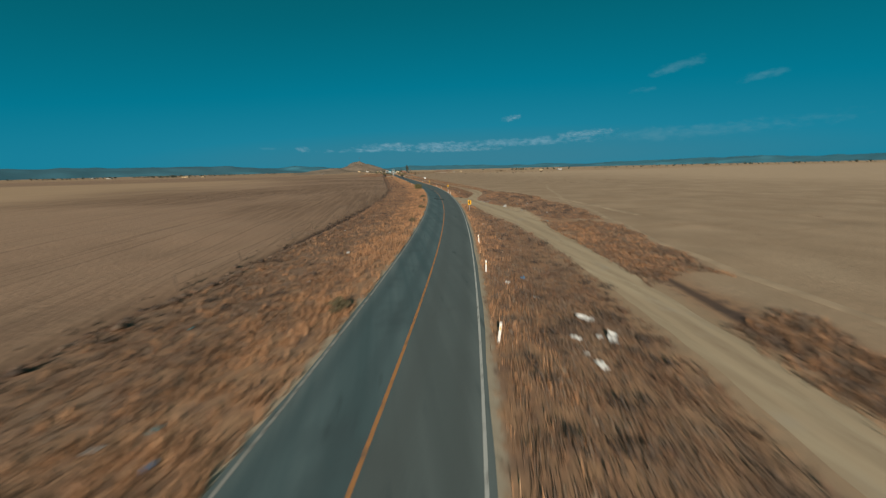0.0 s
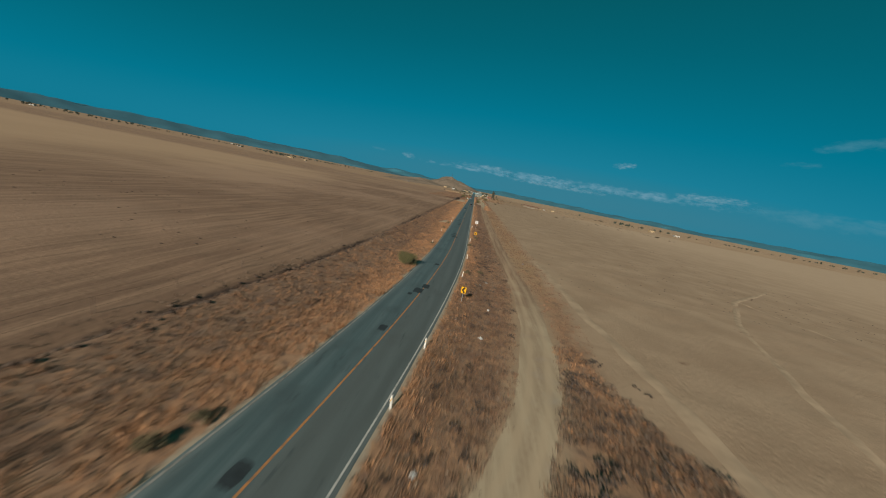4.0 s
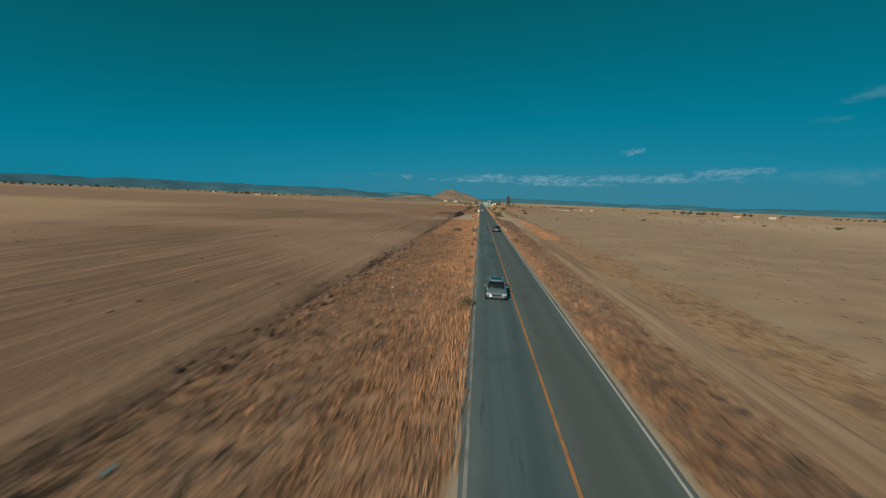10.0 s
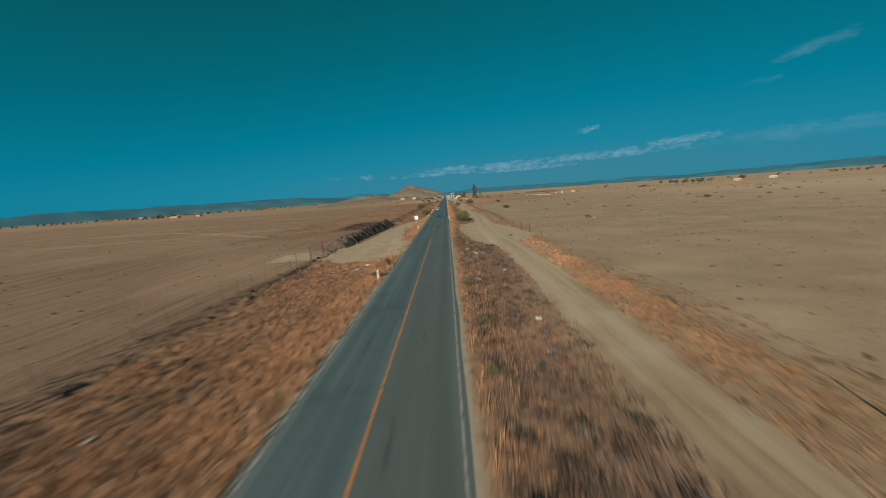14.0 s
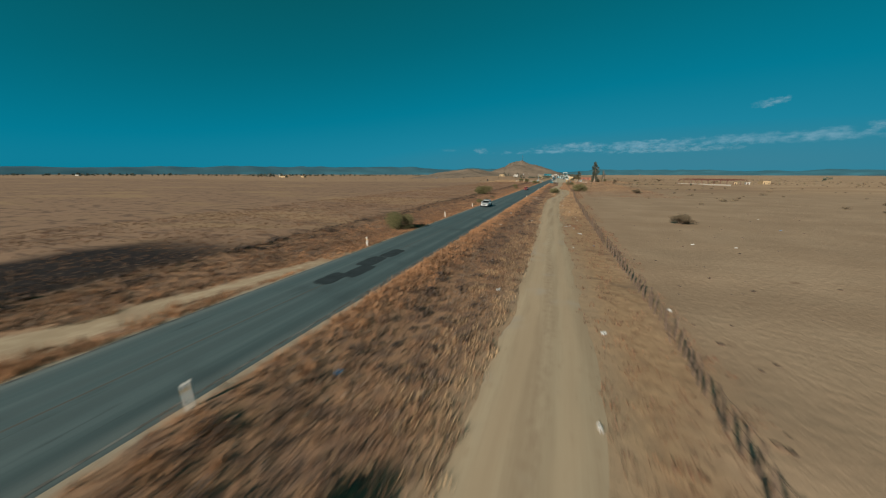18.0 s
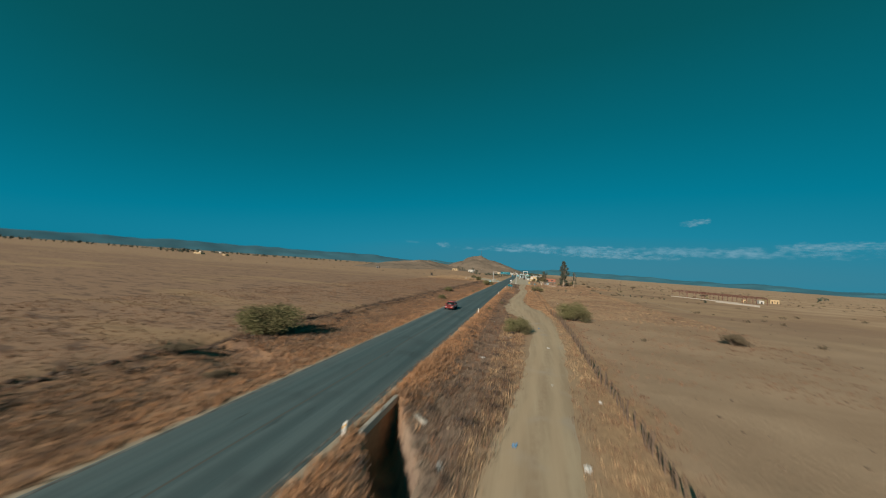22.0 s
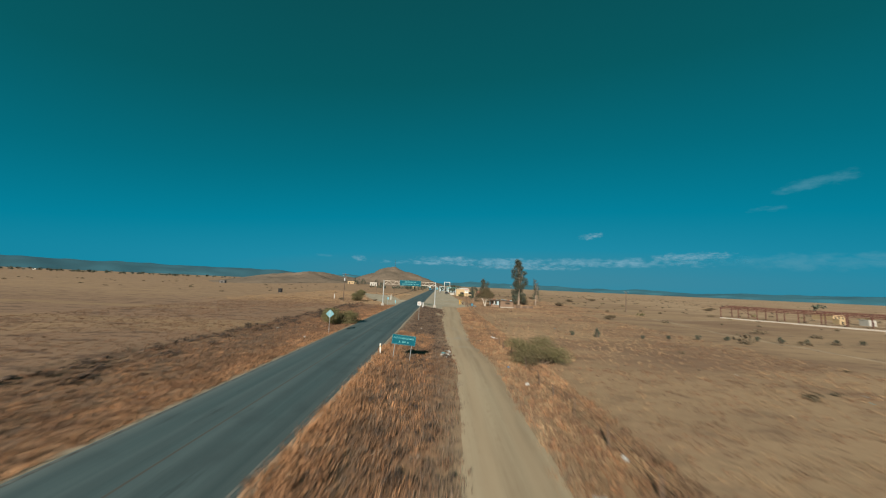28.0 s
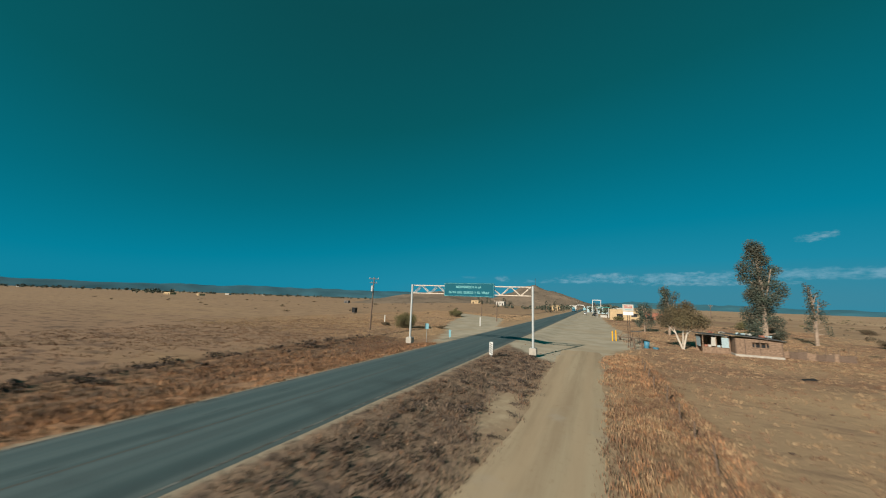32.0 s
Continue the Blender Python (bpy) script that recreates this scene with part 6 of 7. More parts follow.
def car(x, y, heading, paint, label, kind="suv", L=4.48, W=1.86, H=1.64):
    t = thing("car", pose(x, y, 0.05, 0, 0, heading), label, "car")
    hw, k = W / 2, L / 4.48
    suv = kind == "suv"
    belt = 1.02 if suv else 0.92
    st = ((-2.24, 0.70, 0.42, 0.72), (-2.17, 0.86, 0.33, 0.93), (-1.95, 0.95, 0.28, belt + 0.0), (-1.4, 0.99, 0.25, belt + 0.02), (-0.4, 1.0, 0.24, belt + 0.01), (0.7, 1.0, 0.24, belt - 0.01),
          (1.15, 0.99, 0.25, belt - 0.04), (1.6, 0.97, 0.26, belt - 0.10), (1.95, 0.92, 0.28, belt - 0.17), (2.15, 0.82, 0.33, belt - 0.27), (2.24, 0.66, 0.42, belt - 0.40))
    rings = []
    for yy, wf, zb, zt in st:
        w, d = hw * wf, zt - zb
        half = ((0.0, 0.0), (0.80, 0.0), (0.96, 0.14), (1.0, 0.40), (0.985, 0.66), (0.95, 0.86), (0.86, 0.97), (0.45, 1.02), (0.0, 1.03))
        rings.append([(w * a, yy * k, zb + d * c) for a, c in half] + [(-w * a, yy * k, zb + d * c) for a, c in half[-2:0:-1]])
    body = part("body", loft(bmesh.new(), rings), paint, t, smooth=True)
    zr = H - 0.05
    y_rear, y_roof_r, y_roof_f, y_front = (-2.02, -1.55, 0.15, 1.12) if suv else (-1.55, -0.85, 0.25, 1.15)
    cab = [rounded(y_rear * k, y_front * k, hw * 0.88, hw * 0.86, belt - 0.06), rounded((y_rear * 0.6 + y_roof_r * 0.4) * k, (y_front * 0.55 + y_roof_f * 0.45) * k, hw * 0.83, hw * 0.80, (belt + zr) / 2 + 0.06),
           rounded(y_roof_r * k, y_roof_f * k, hw * 0.74, hw * 0.72, zr - 0.07)]
    part("glasshouse", loft(bmesh.new(), cab), GLASS_DARK, t, "dark tinted windows", smooth=True)
    roof = [rounded((y_roof_r - 0.16) * k, (y_roof_f + 0.12) * k, hw * 0.765, hw * 0.745, zr - 0.10), rounded((y_roof_r - 0.10) * k, (y_roof_f + 0.05) * k, hw * 0.755, hw * 0.73, zr - 0.02), rounded((y_roof_r + 0.12) * k, (y_roof_f - 0.12) * k, hw * 0.62, hw * 0.60, zr + 0.035)]
    roof_ob = part("roof", loft(bmesh.new(), roof), paint, t, smooth=True)
    part("sunroof", one(box, (hw * 0.95, 0.75, 0.012), (0, -0.15 * k, zr + 0.038), 0.003), GLASS_DARK, roof_ob, "dark glass sunroof")
    for sx in (-1, 1):
        z0 = belt - 0.03
        for (ya, wa), (yb, wb), r in (((y_front * 0.96, 0.85), (y_roof_f, 0.72), 0.04), ((-0.35, 0.885), (-0.42, 0.745), 0.03), ((y_rear * 0.9, 0.86), (y_roof_r, 0.74), 0.10)):
            part("pillar", one(rod, (sx * hw * wa, ya * k, z0), (sx * hw * wb, yb * k, zr - 0.06), r, r * 0.8, 6), paint if r != 0.03 else TRIM, t)
        part("window_trim", one(box, (0.02, (y_front - y_rear) * 0.62 * k, 0.02), (sx * hw * 0.90, ((y_rear + y_front) / 2 + 0.15) * k, belt - 0.015), 0.004), CHROME, t, "thin bright strip below the windows")
        part("sill_trim", one(box, (0.04, 2.3 * k, 0.05), (sx * hw * 0.985, 0, 0.36), 0.01), CHROME if suv else TRIM, t, "bright strip along the sill")
        if suv:
            part("roof_rail", one(box, (0.04, 1.5 * k, 0.045), (sx * hw * 0.68, -0.65 * k, zr + 0.045), 0.012), TRIM, t)
        m_ = part("mirror", one(box, (0.2, 0.13, 0.15), (sx * hw * 1.05, 0.72 * k, belt + 0.06), 0.035), paint, t)
        part("tail_lamp", one(box, (0.54, 0.17, 0.075), (sx * hw * 0.63, -2.14 * k, belt - 0.17), 0.03, Matrix.Rotation(radians(sx * 22), 4, "Z")), TAIL, t, "red tail lamp")
        part("rear_fog_lamp", one(box, (0.30, 0.07, 0.04), (sx * hw * 0.60, -2.21 * k, 0.47), 0.015, Matrix.Rotation(radians(sx * 14), 4, "Z")), TAIL, t)
        part("headlamp", one(box, (0.4, 0.25, 0.14), (sx * hw * 0.68, 2.03 * k, belt - 0.30), 0.04, Matrix.Rotation(radians(-sx * 24), 4, "Z")), LAMP, t, "clear headlamp")
        part("door_handle", one(box, (0.03, 0.16, 0.035), (sx * hw * 0.985, 0.05 * k, belt - 0.17), 0.008), CHROME if suv else paint, t)
        for yw in (-1.36, 1.32):
            wx = sx * (hw - 0.12)
            bm = bmesh.new()
            g = bmesh.ops.create_cone(bm, cap_ends=True, segments=24, radius1=0.345, radius2=0.345, depth=0.235)
            bmesh.ops.bevel(bm, geom=[e for e in bm.edges if abs(e.verts[0].co.z - e.verts[1].co.z) < 1e-4], offset=0.04, segments=2, affect="EDGES")
            moved(bm, Matrix.Translation((wx, yw * k, 0.345)) @ Matrix.Rotation(radians(90), 4, "Y"))
            wheel = part("wheel", bm, RUBBER, t, "black tyre with a bright rim")
            bm = bmesh.new()
            rod(bm, (wx + sx * 0.10, yw * k, 0.345), (wx + sx * 0.128, yw * k, 0.345), 0.075, None, 10)
            for q in range(5):
                a = q / 5 * math.tau
                box(bm, (0.03, 0.075, 0.21), (wx + sx * 0.112, yw * k + math.sin(a) * 0.13, 0.345 + math.cos(a) * 0.13), 0.01, Matrix.Rotation(-a, 4, "X"))
            part("rim", bm, GALV, wheel, "five-spoke alloy rim")
            bm = bmesh.new()
            g = bmesh.ops.create_cone(bm, cap_ends=True, segments=22, radius1=0.40, radius2=0.40, depth=0.05)
            moved(bm, Matrix.Translation((sx * (hw - 0.016), yw * k, 0.36)) @ Matrix.Rotation(radians(90), 4, "Y"))
            part("wheel_arch", bm, TRIM, t, "black wheel-arch lining")
    part("rear_bumper", one(box, (W * 0.80, 0.12, 0.13), (0, -2.19 * k, 0.40), 0.04), TRIM, t, "dark lower bumper")
    part("skid_plate", one(box, (W * 0.62, 0.07, 0.06), (0, -2.24 * k, 0.34), 0.02), CHROME if suv else TRIM, t)
    pl = part("number_plate", one(box, (0.31, 0.015, 0.11), (0, -2.255 * k if suv else -2.25 * k, 0.70), 0.005), SIGN_WHITE, t, "white plate with a plain dark bar")
    part("bar", one(box, (0.26, 0.006, 0.05), (0, -2.264 * k, 0.70)), SIGN_BACK, pl)
    part("tail_strip", one(box, (W * 0.50, 0.03, 0.03), (0, -2.205 * k, belt - 0.17), 0.008), CHROME, t, "bright strip between the tail lamps")
    part("badge", one(box, (0.16, 0.015, 0.06), (0, -2.17 * k, belt - 0.06), 0.006), CHROME, t)
    part("grille", one(box, (W * 0.42, 0.05, 0.16), (0, 2.22 * k, 0.56), 0.02), TRIM, t)
    if suv:
        part("spoiler", one(box, (W * 0.66, 0.32, 0.04), (0, (y_roof_r - 0.2) * k, zr - 0.05), 0.012, Matrix.Rotation(radians(-8), 4, "X")), paint, t)
        part("wiper", one(rod, (-0.25, -2.04 * k, belt + 0.07), (0.2, -1.96 * k, belt + 0.16), 0.012, None, 5), TRIM, t)
    return t


car(1.45, 328.1, 0.5, car_paint("dark_teal_car_paint", (0.008, 0.040, 0.046)), "dark teal sport utility car driving in the lane")
car(-1.5, 265.5, 180, car_paint("blue_grey_car_paint", (0.16, 0.22, 0.25)), "blue-grey sedan coming the other way", "sedan", 4.4, 1.75, 1.45)
car(-1.45, 508.5, 180, car_paint("white_car_paint", (0.66, 0.68, 0.68)), "white sedan coming the other way", "sedan", 4.3, 1.72, 1.46)
car(-1.5, 590.0, 180, car_paint("red_car_paint", (0.36, 0.045, 0.035)), "red sedan coming the other way", "sedan", 4.3, 1.72, 1.46)
for x, y, hd, c in ((14, 905, 20, 0), (9, 930, 0, 1), (-1.6, 1040, 180, 1)):
    car(x, y, hd, (car_paint("dark_grey_car_paint", (0.05, 0.06, 0.065)), car_paint("light_car_paint", (0.5, 0.55, 0.56)))[c], ("dark grey sedan parked on the gravel lot", "pale sedan on the far road")[c], "sedan", 4.3, 1.72, 1.46)

# ---- far trucks and the mast ----
def truck(x, y, heading, label):
    t = thing("truck", pose(x, y, 0.05, 0, 0, heading), label, "truck")
    part("cargo_box", one(box, (2.3, 5.2, 2.4), (0, -1.2, 2.0), 0.05), SIGN_BACK, t, "pale blue box body")
    cab = part("cab", one(box, (2.1, 1.9, 1.9), (0, 2.5, 1.5), 0.15), car_paint("blue_truck_paint", (0.02, 0.20, 0.34)), t, "blue cab")
    part("windscreen", one(box, (1.8, 0.06, 0.7), (0, 3.45, 1.95), 0.02), GLASS_DARK, cab)
    part("chassis", one(box, (0.9, 7.0, 0.25), (0, 0, 0.65), 0.02), TRIM, t)
    for sx in (-0.95, 0.95):
        for yw in (-2.6, 2.4):
            part("wheel", one(rod, (sx - 0.14, yw, 0.48), (sx + 0.14, yw, 0.48), 0.48, None, 16), RUBBER, t)
    return t


truck(-1.7, 1015, 180, "blue truck with a pale box coming along the far road")
truck(5.6, 1060, 0, "blue truck with a pale box parked on the gravel lot")
t = thing("radio_mast", pose(-107, 1500, 42), "slender lattice radio mast on the hilltop", "mast")
for k in range(3):
    a = k / 3 * math.tau
    part("leg", one(rod, (math.cos(a) * 0.9, math.sin(a) * 0.9, -3), (math.cos(a) * 0.3, math.sin(a) * 0.3, 22), 0.14, 0.1, 6), WIRE, t)
for k in range(9):
    part("tie", one(rod, (-0.6, -0.3, 1 + k * 2.3), (0.6, 0.3, 2 + k * 2.3), 0.08, None, 5), WIRE, t)

# ---- roadside shack and buildings ----
def crumpled(seed, w, d, h):
    bm = bmesh.new()
    bmesh.ops.create_grid(bm, x_segments=5, y_segments=4, size=0.5)
    rr_ = random.Random(seed)
    for v in bm.verts:
        v.co = Vector((v.co.x * w * rr_.uniform(0.8, 1.1), v.co.y * d * rr_.uniform(0.8, 1.1), h * rr_.uniform(0.1, 1.0)))
    g = bmesh.ops.extrude_face_region(bm, geom=bm.faces[:])
    bmesh.ops.translate(bm, verts=[v for v in g["geom"] if isinstance(v, bmesh.types.BMVert)], vec=(0, 0, -0.03))
    return bm


PLANK = simple("weathered_plank", (0.24, 0.165, 0.115), 0.9, var=0.35, scale=5)
TARP = simple("pale_blue_tarp", (0.34, 0.46, 0.50), 0.6, var=0.2)
TIN = simple("dark_tin_roof", (0.13, 0.125, 0.12), 0.6, 0.3, 0.25, 3)
TAN_WALL = simple("tan_plaster", (0.47, 0.355, 0.21), 0.9, var=0.12, scale=1.5)
RED_WALL = simple("brick_red_plaster", (0.29, 0.125, 0.085), 0.9, var=0.2, scale=1.5)
WHITE_WALL = simple("white_plaster", (0.46, 0.45, 0.41), 0.9, var=0.1, scale=1.5)
GREEN_ROOF = simple("green_metal_roof", (0.02, 0.22, 0.20), 0.5, 0.2)
BLUE_PLASTIC = simple("faded_blue_plastic", (0.06, 0.22, 0.33), 0.5, var=0.2)
FADED_RED = simple("faded_red_board", (0.42, 0.13, 0.10), 0.6, var=0.25, scale=9)
DARK_OPENING = simple("dark_window", (0.02, 0.022, 0.024), 0.3)


def shack(x, y):
    t = thing("shack", pose(x, y, ground_z(x, y), 0, 0, -4), "weathered plank roadside shack with a flat tin roof", "shack")
    rr = random.Random(4)
    w, d, h = 4.3, 3.6, 2.1
    for face, n_, ln in (("front", 9, w), ("left", 7, d), ("right", 7, d), ("back", 9, w)):
        wall = None
        k = 11
        for i in range(k):
            z = 0.05 + (h / k) * (i + 0.5)
            wgap = rr.uniform(-0.01, 0.01)
            if face in ("front", "back"):
                yy = -d / 2 if face == "front" else d / 2
                if face == "front" and 6 <= i <= 8:
                    for cx, ln_ in ((-1.35, 1.6), (1.55, 1.2)):
                        part("plank", one(box, (ln_, 0.03, h / k - 0.015), (cx, yy + wgap, z), 0.004), PLANK, t)
                    continue
                part("plank", one(box, (w, 0.03, h / k - 0.015), (0, yy + wgap, z), 0.004), PLANK, t)
            else:
                part("plank", one(box, (0.03, d, h / k - 0.015), ((-w / 2 if face == "left" else w / 2) + wgap, 0, z), 0.004), PLANK, t)
    part("window", one(box, (1.5, 0.02, 0.4), (0.2, -d / 2 + 0.05, 1.36)), DARK_OPENING, t, "long dark window gap")
    for px in (-0.3, 0.2, 0.7):
        part("mullion", one(box, (0.11, 0.05, 0.6), (px, -d / 2, 1.36), 0.005), PLANK, t)
    part("sill_board", one(box, (1.7, 0.08, 0.05), (0.2, -d / 2 - 0.03, 1.1), 0.008), PLANK, t)
    for px in (-w / 2, -w / 2 + 0.9, 0.15, w / 2):
        part("corner_post", one(box, (0.09, 0.06, h), (px, -d / 2 - 0.03, h / 2), 0.01), WOOD, t)
    roof = part("roof", one(box, (w + 0.9, d + 0.9, 0.06), (-0.1, 0, h + 0.24), 0.01, Matrix.Rotation(radians(5), 4, "Y")), TIN, t, "dark sloping tin roof")
    for k in range(9):
        px = -w / 2 + k * w / 8
        part("roof_batten", one(box, (0.05, d + 0.9, 0.04), (px, 0, h + 0.285 - px * 0.087 - 0.009), 0.005), TIN, roof)
    part("plinth", one(box, (w + 0.2, d + 0.2, 0.42), (0, 0, 0.05), 0.03), CONCRETE, t)
    return t


shack(31.7, 769.9)
t = thing("market_stall", pose(27.9, 771.4, ground_z(27.9, 771.4)), "open stall with tarp sides and tin roof", "stall")
for px in (-1.4, 0.0, 1.4):
    for py in (-1.6, 1.6):
        part("post", one(box, (0.1, 0.1, 2.3), (px, py, 1.1), 0.01), PLANK, t)
part("roof", one(box, (3.6, 4.2, 0.06), (0, 0, 2.4), 0.01, Matrix.Rotation(radians(3), 4, "Y")), TIN, t)
part("tarp", one(box, (0.75, 0.03, 1.25), (0.95, -1.66, 1.5), 0.01), TARP, t, "pale blue hanging tarp")
part("tarp", one(box, (0.5, 0.03, 1.1), (-0.25, -1.63, 1.55), 0.01, Matrix.Rotation(radians(5), 4, "Y")), WHITE_WALL, t, "white hanging sheet")
part("counter", one(box, (2.7, 0.6, 0.85), (0, -1.2, 0.42), 0.02), PLANK, t)
part("back_wall", one(box, (2.9, 0.04, 2.2), (0, 1.62, 1.1), 0.01), PLANK, t)
part("banner", one(box, (0.03, 1.8, 1.3), (-1.47, 0.2, 1.4), 0.01), TARP, t)
for k, px in enumerate((-1.0, -0.6, -0.1, 0.35, 0.8)):
    part("crate", one(box, (0.34, 0.3, 0.26), (px, -1.2, 0.98), 0.02), (RED_WALL, WHITE_WALL, PLANK, TARP, WHITE_WALL)[k], t, "small crate on the counter")
rr = random.Random(12)
for k in range(9):
    x, y = 34.6 + k * 0.75, 770.0 + rr.uniform(-0.5, 0.5)
    t = thing("scrap_board", pose(x, y, ground_z(x, y), rr.uniform(-12, 12), 0, rr.uniform(-15, 15)), "leaning scrap boards propped on a stake by the shack", "scrap boards")
    part("board", one(box, (0.85, 0.04, rr.uniform(0.7, 1.15)), (0, 0, 0.4), 0.01, Matrix.Rotation(rr.uniform(-0.15, 0.15), 4, "Y")), (PLANK, WOOD, WOOD)[k % 3], t)
    part("stake", one(rod, (0.4, 0.05, -0.2), (0.45, 0.05, rr.uniform(1.2, 1.8)), 0.035, None, 6), WOOD, t)
for x, y, z, sx, c in ((28.9, 771.0, 2.02, 1.3, 0), (30.3, 769.2, 2.12, 0.8, 1), (31.4, 770.4, 2.05, 1.1, 0), (32.3, 768.8, 1.95, 0.7, 2), (27.6, 770.6, 2.08, 0.6, 2), (33.2, 770, 1.88, 0.5, 1)):
    bm = crumpled(int(x * 10), sx, 0.7, 0.34)
    ob = new("roof_junk", bm_mesh("roof_junk", bm, (WHITE_WALL, TARP, RED_WALL)[c]))
    ob.matrix_basis = pose(x, y, z, 0, 4, x * 40 % 90)
    tagged(ob, ("white plastic sheet bundled on the tin roof", "pale blue tarp bundled on the tin roof", "faded red cloth heaped on the tin roof")[c], "junk")

t = thing("shop_sign", pose(18.05, 770, ground_z(18.05, 770)), "faded red and white shop sign on two poles", "sign")
for px in (-0.12, 0.12):
    part("pole", one(rod, (px, 0, -0.3), (px, 0, 5.6), 0.045, None, 8), WIRE, t)
p = part("board", one(box, (1.4, 0.06, 0.95), (0, -0.06, 5.42), 0.01), WHITE_WALL, t)
for mx, mz, mw, mh in ((-0.28, 5.66, 0.5, 0.16), (0.3, 5.68, 0.42, 0.12), (-0.1, 5.43, 0.8, 0.12), (0.42, 5.45, 0.2, 0.2)):
    part("marking", one(box, (mw, 0.01, mh), (mx, -0.096, mz)), FADED_RED, p, "faded red bar")
part("marking", one(box, (0.9, 0.01, 0.08), (0.05, -0.096, 5.15)), SIGN_BACK, p, "pale bar of small print")
part("lower_board", one(box, (1.3, 0.05, 0.5), (0, -0.06, 4.62), 0.01), SIGN_WHITE, t)
for x, y, h, c, lb in ((16.75, 777.6, 1.7, SIGN_YELLOW, "yellow painted steel bollard at the edge of the lot"), (16.2, 776.9, 1.6, SIGN_YELLOW, "yellow painted steel bollard at the edge of the lot"), (18.4, 767.5, 1.3, WOOD, "dark wooden stake at the edge of the lot"), (19.4, 768.2, 1.1, WOOD, "dark wooden stake at the edge of the lot")):
    ob = new("bollard", bm_mesh("bollard", one(rod, (0, 0, -0.2), (0, 0, h), 0.09, None, 10), c))
    ob.matrix_basis = pose(x, y, ground_z(x, y))
    tagged(ob, lb, "bollard", "bollards at the lot")
t = thing("bench", pose(19.0, 778.9, ground_z(19.0, 778.9), 0, 0, -24), "low dark plank table at the edge of the lot", "bench")
part("seat", one(box, (4.0, 0.6, 0.1), (0, 0, 0.5), 0.01), WOOD, t)
for px in (-1.7, 0, 1.7):
    part("leg", one(box, (0.12, 0.5, 0.55), (px, 0, 0.2), 0.01), WOOD, t)
t = thing("sun_shelter", pose(19.2, 773.5, ground_z(19.2, 773.5), 0, 0, 8), "small flat shade roof on two thin posts", "shelter")
for px in (-0.45, 0.45):
    part("post", one(rod, (px, 0, -0.2), (px, 0, 1.9), 0.04, None, 8), WIRE, t)
part("roof", one(box, (1.3, 1.2, 0.07), (0, 0, 1.93), 0.01), TIN, t)
t = thing("drum", pose(20.0, 769.2, ground_z(20.0, 769.2), 4, 6, 0), "blue plastic drum with a crushed side", "drum")
bm = bmesh.new()
loft(bm, [[(r * math.cos(k / 14 * math.tau), r * math.sin(k / 14 * math.tau) * 0.85, z) for k in range(14)] for z, r in ((0, 0.30), (0.05, 0.33), (0.38, 0.31), (0.42, 0.34), (0.46, 0.31), (0.86, 0.33), (0.92, 0.28))])
part("barrel", bm, BLUE_PLASTIC, t, smooth=True)
part("bung", one(rod, (0.12, 0, 0.91), (0.12, 0, 0.95), 0.05, None, 8), TRIM, t)
t = thing("wash_basin", pose(21.0, 768.6, ground_z(21.0, 768.6), 0, 3, 20), "pale blue plastic basin lying by the drum", "basin")
bm = bmesh.new()
loft(bm, [[(r * math.cos(k / 14 * math.tau), r * math.sin(k / 14 * math.tau), z) for k in range(14)] for z, r in ((0.22, 0.30), (0.24, 0.36), (0.22, 0.38), (0.0, 0.28))])
part("shell", bm, BLUE_PLASTIC, t)


def building(x, y, w, d, h, wall, label, roof=None, openings=3, turn=0):
    t = thing("building", pose(x, y, ground_z(x, y), 0, 0, turn), label, "building")
    part("wall", one(box, (w, d, h), (0, 0, h / 2 - 0.2), 0.03), wall, t)
    part("parapet", one(box, (w + 0.15, d + 0.15, 0.22), (0, 0, h - 0.16), 0.03), roof or wall, t)
    for k in range(openings):
        px = -w / 2 + w * (k + 0.7) / (openings + 0.4)
        wn_ = part("window" if k % 2 else "door", one(box, (w / openings * 0.35, 0.06, h * (0.3 if k % 2 else 0.55)), (px, -d / 2 - 0.02, h * (0.5 if k % 2 else 0.3)), 0.01), DARK_OPENING, t)
        part("sill", one(box, (w / openings * 0.4, 0.1, 0.08), (px, -d / 2 - 0.04, h * (0.34 if k % 2 else 0.02)), 0.01), CONCRETE, wn_)
    return t


building(26.3, 882, 13, 9, 4.6, TAN_WALL, "tan flat-roofed roadside building", openings=2)
building(40.5, 908, 12, 5, 3.4, RED_WALL, "long brick-red wall of a low house", openings=2)
t = thing("canopy", pose(17.6, 902, ground_z(17.6, 902)), "teal flat canopy on thin posts by the lot", "canopy")
for px in (-2.6, 2.6):
    for py in (-2.4, 2.4):
        part("post", one(rod, (px, py, -0.2), (px, py, 5.0), 0.08, None, 8), WHITE_STEEL, t)
part("roof", one(box, (6.4, 5.8, 0.3), (0, 0, 5.1), 0.04), GREEN_ROOF, t, "teal metal roof")
part("counter", one(box, (3.0, 1.0, 1.2), (0.4, 1.5, 0.6), 0.04), WHITE_WALL, t)
building(-59.2, 1000, 7, 6, 3.6, WHITE_WALL, "white farmhouse among trees on the rise")
building(-82, 1004, 9, 6, 2.8, TAN_WALL, "low tan farmhouse among trees on the rise")
rr = random.Random(77)
for k in range(22):
    side = -1 if k % 5 == 3 else 1
    yy = 985 + k * 22 + rr.uniform(-8, 8)
    building(side * rr.uniform(14, 34), yy, rr.uniform(7, 13), rr.uniform(6, 9), rr.uniform(3, 5.5), (WHITE_WALL, TAN_WALL, RED_WALL, TARP)[rr.randrange(4)], "small flat-roofed house in the far village", GREEN_ROOF if k % 7 == 0 else None)
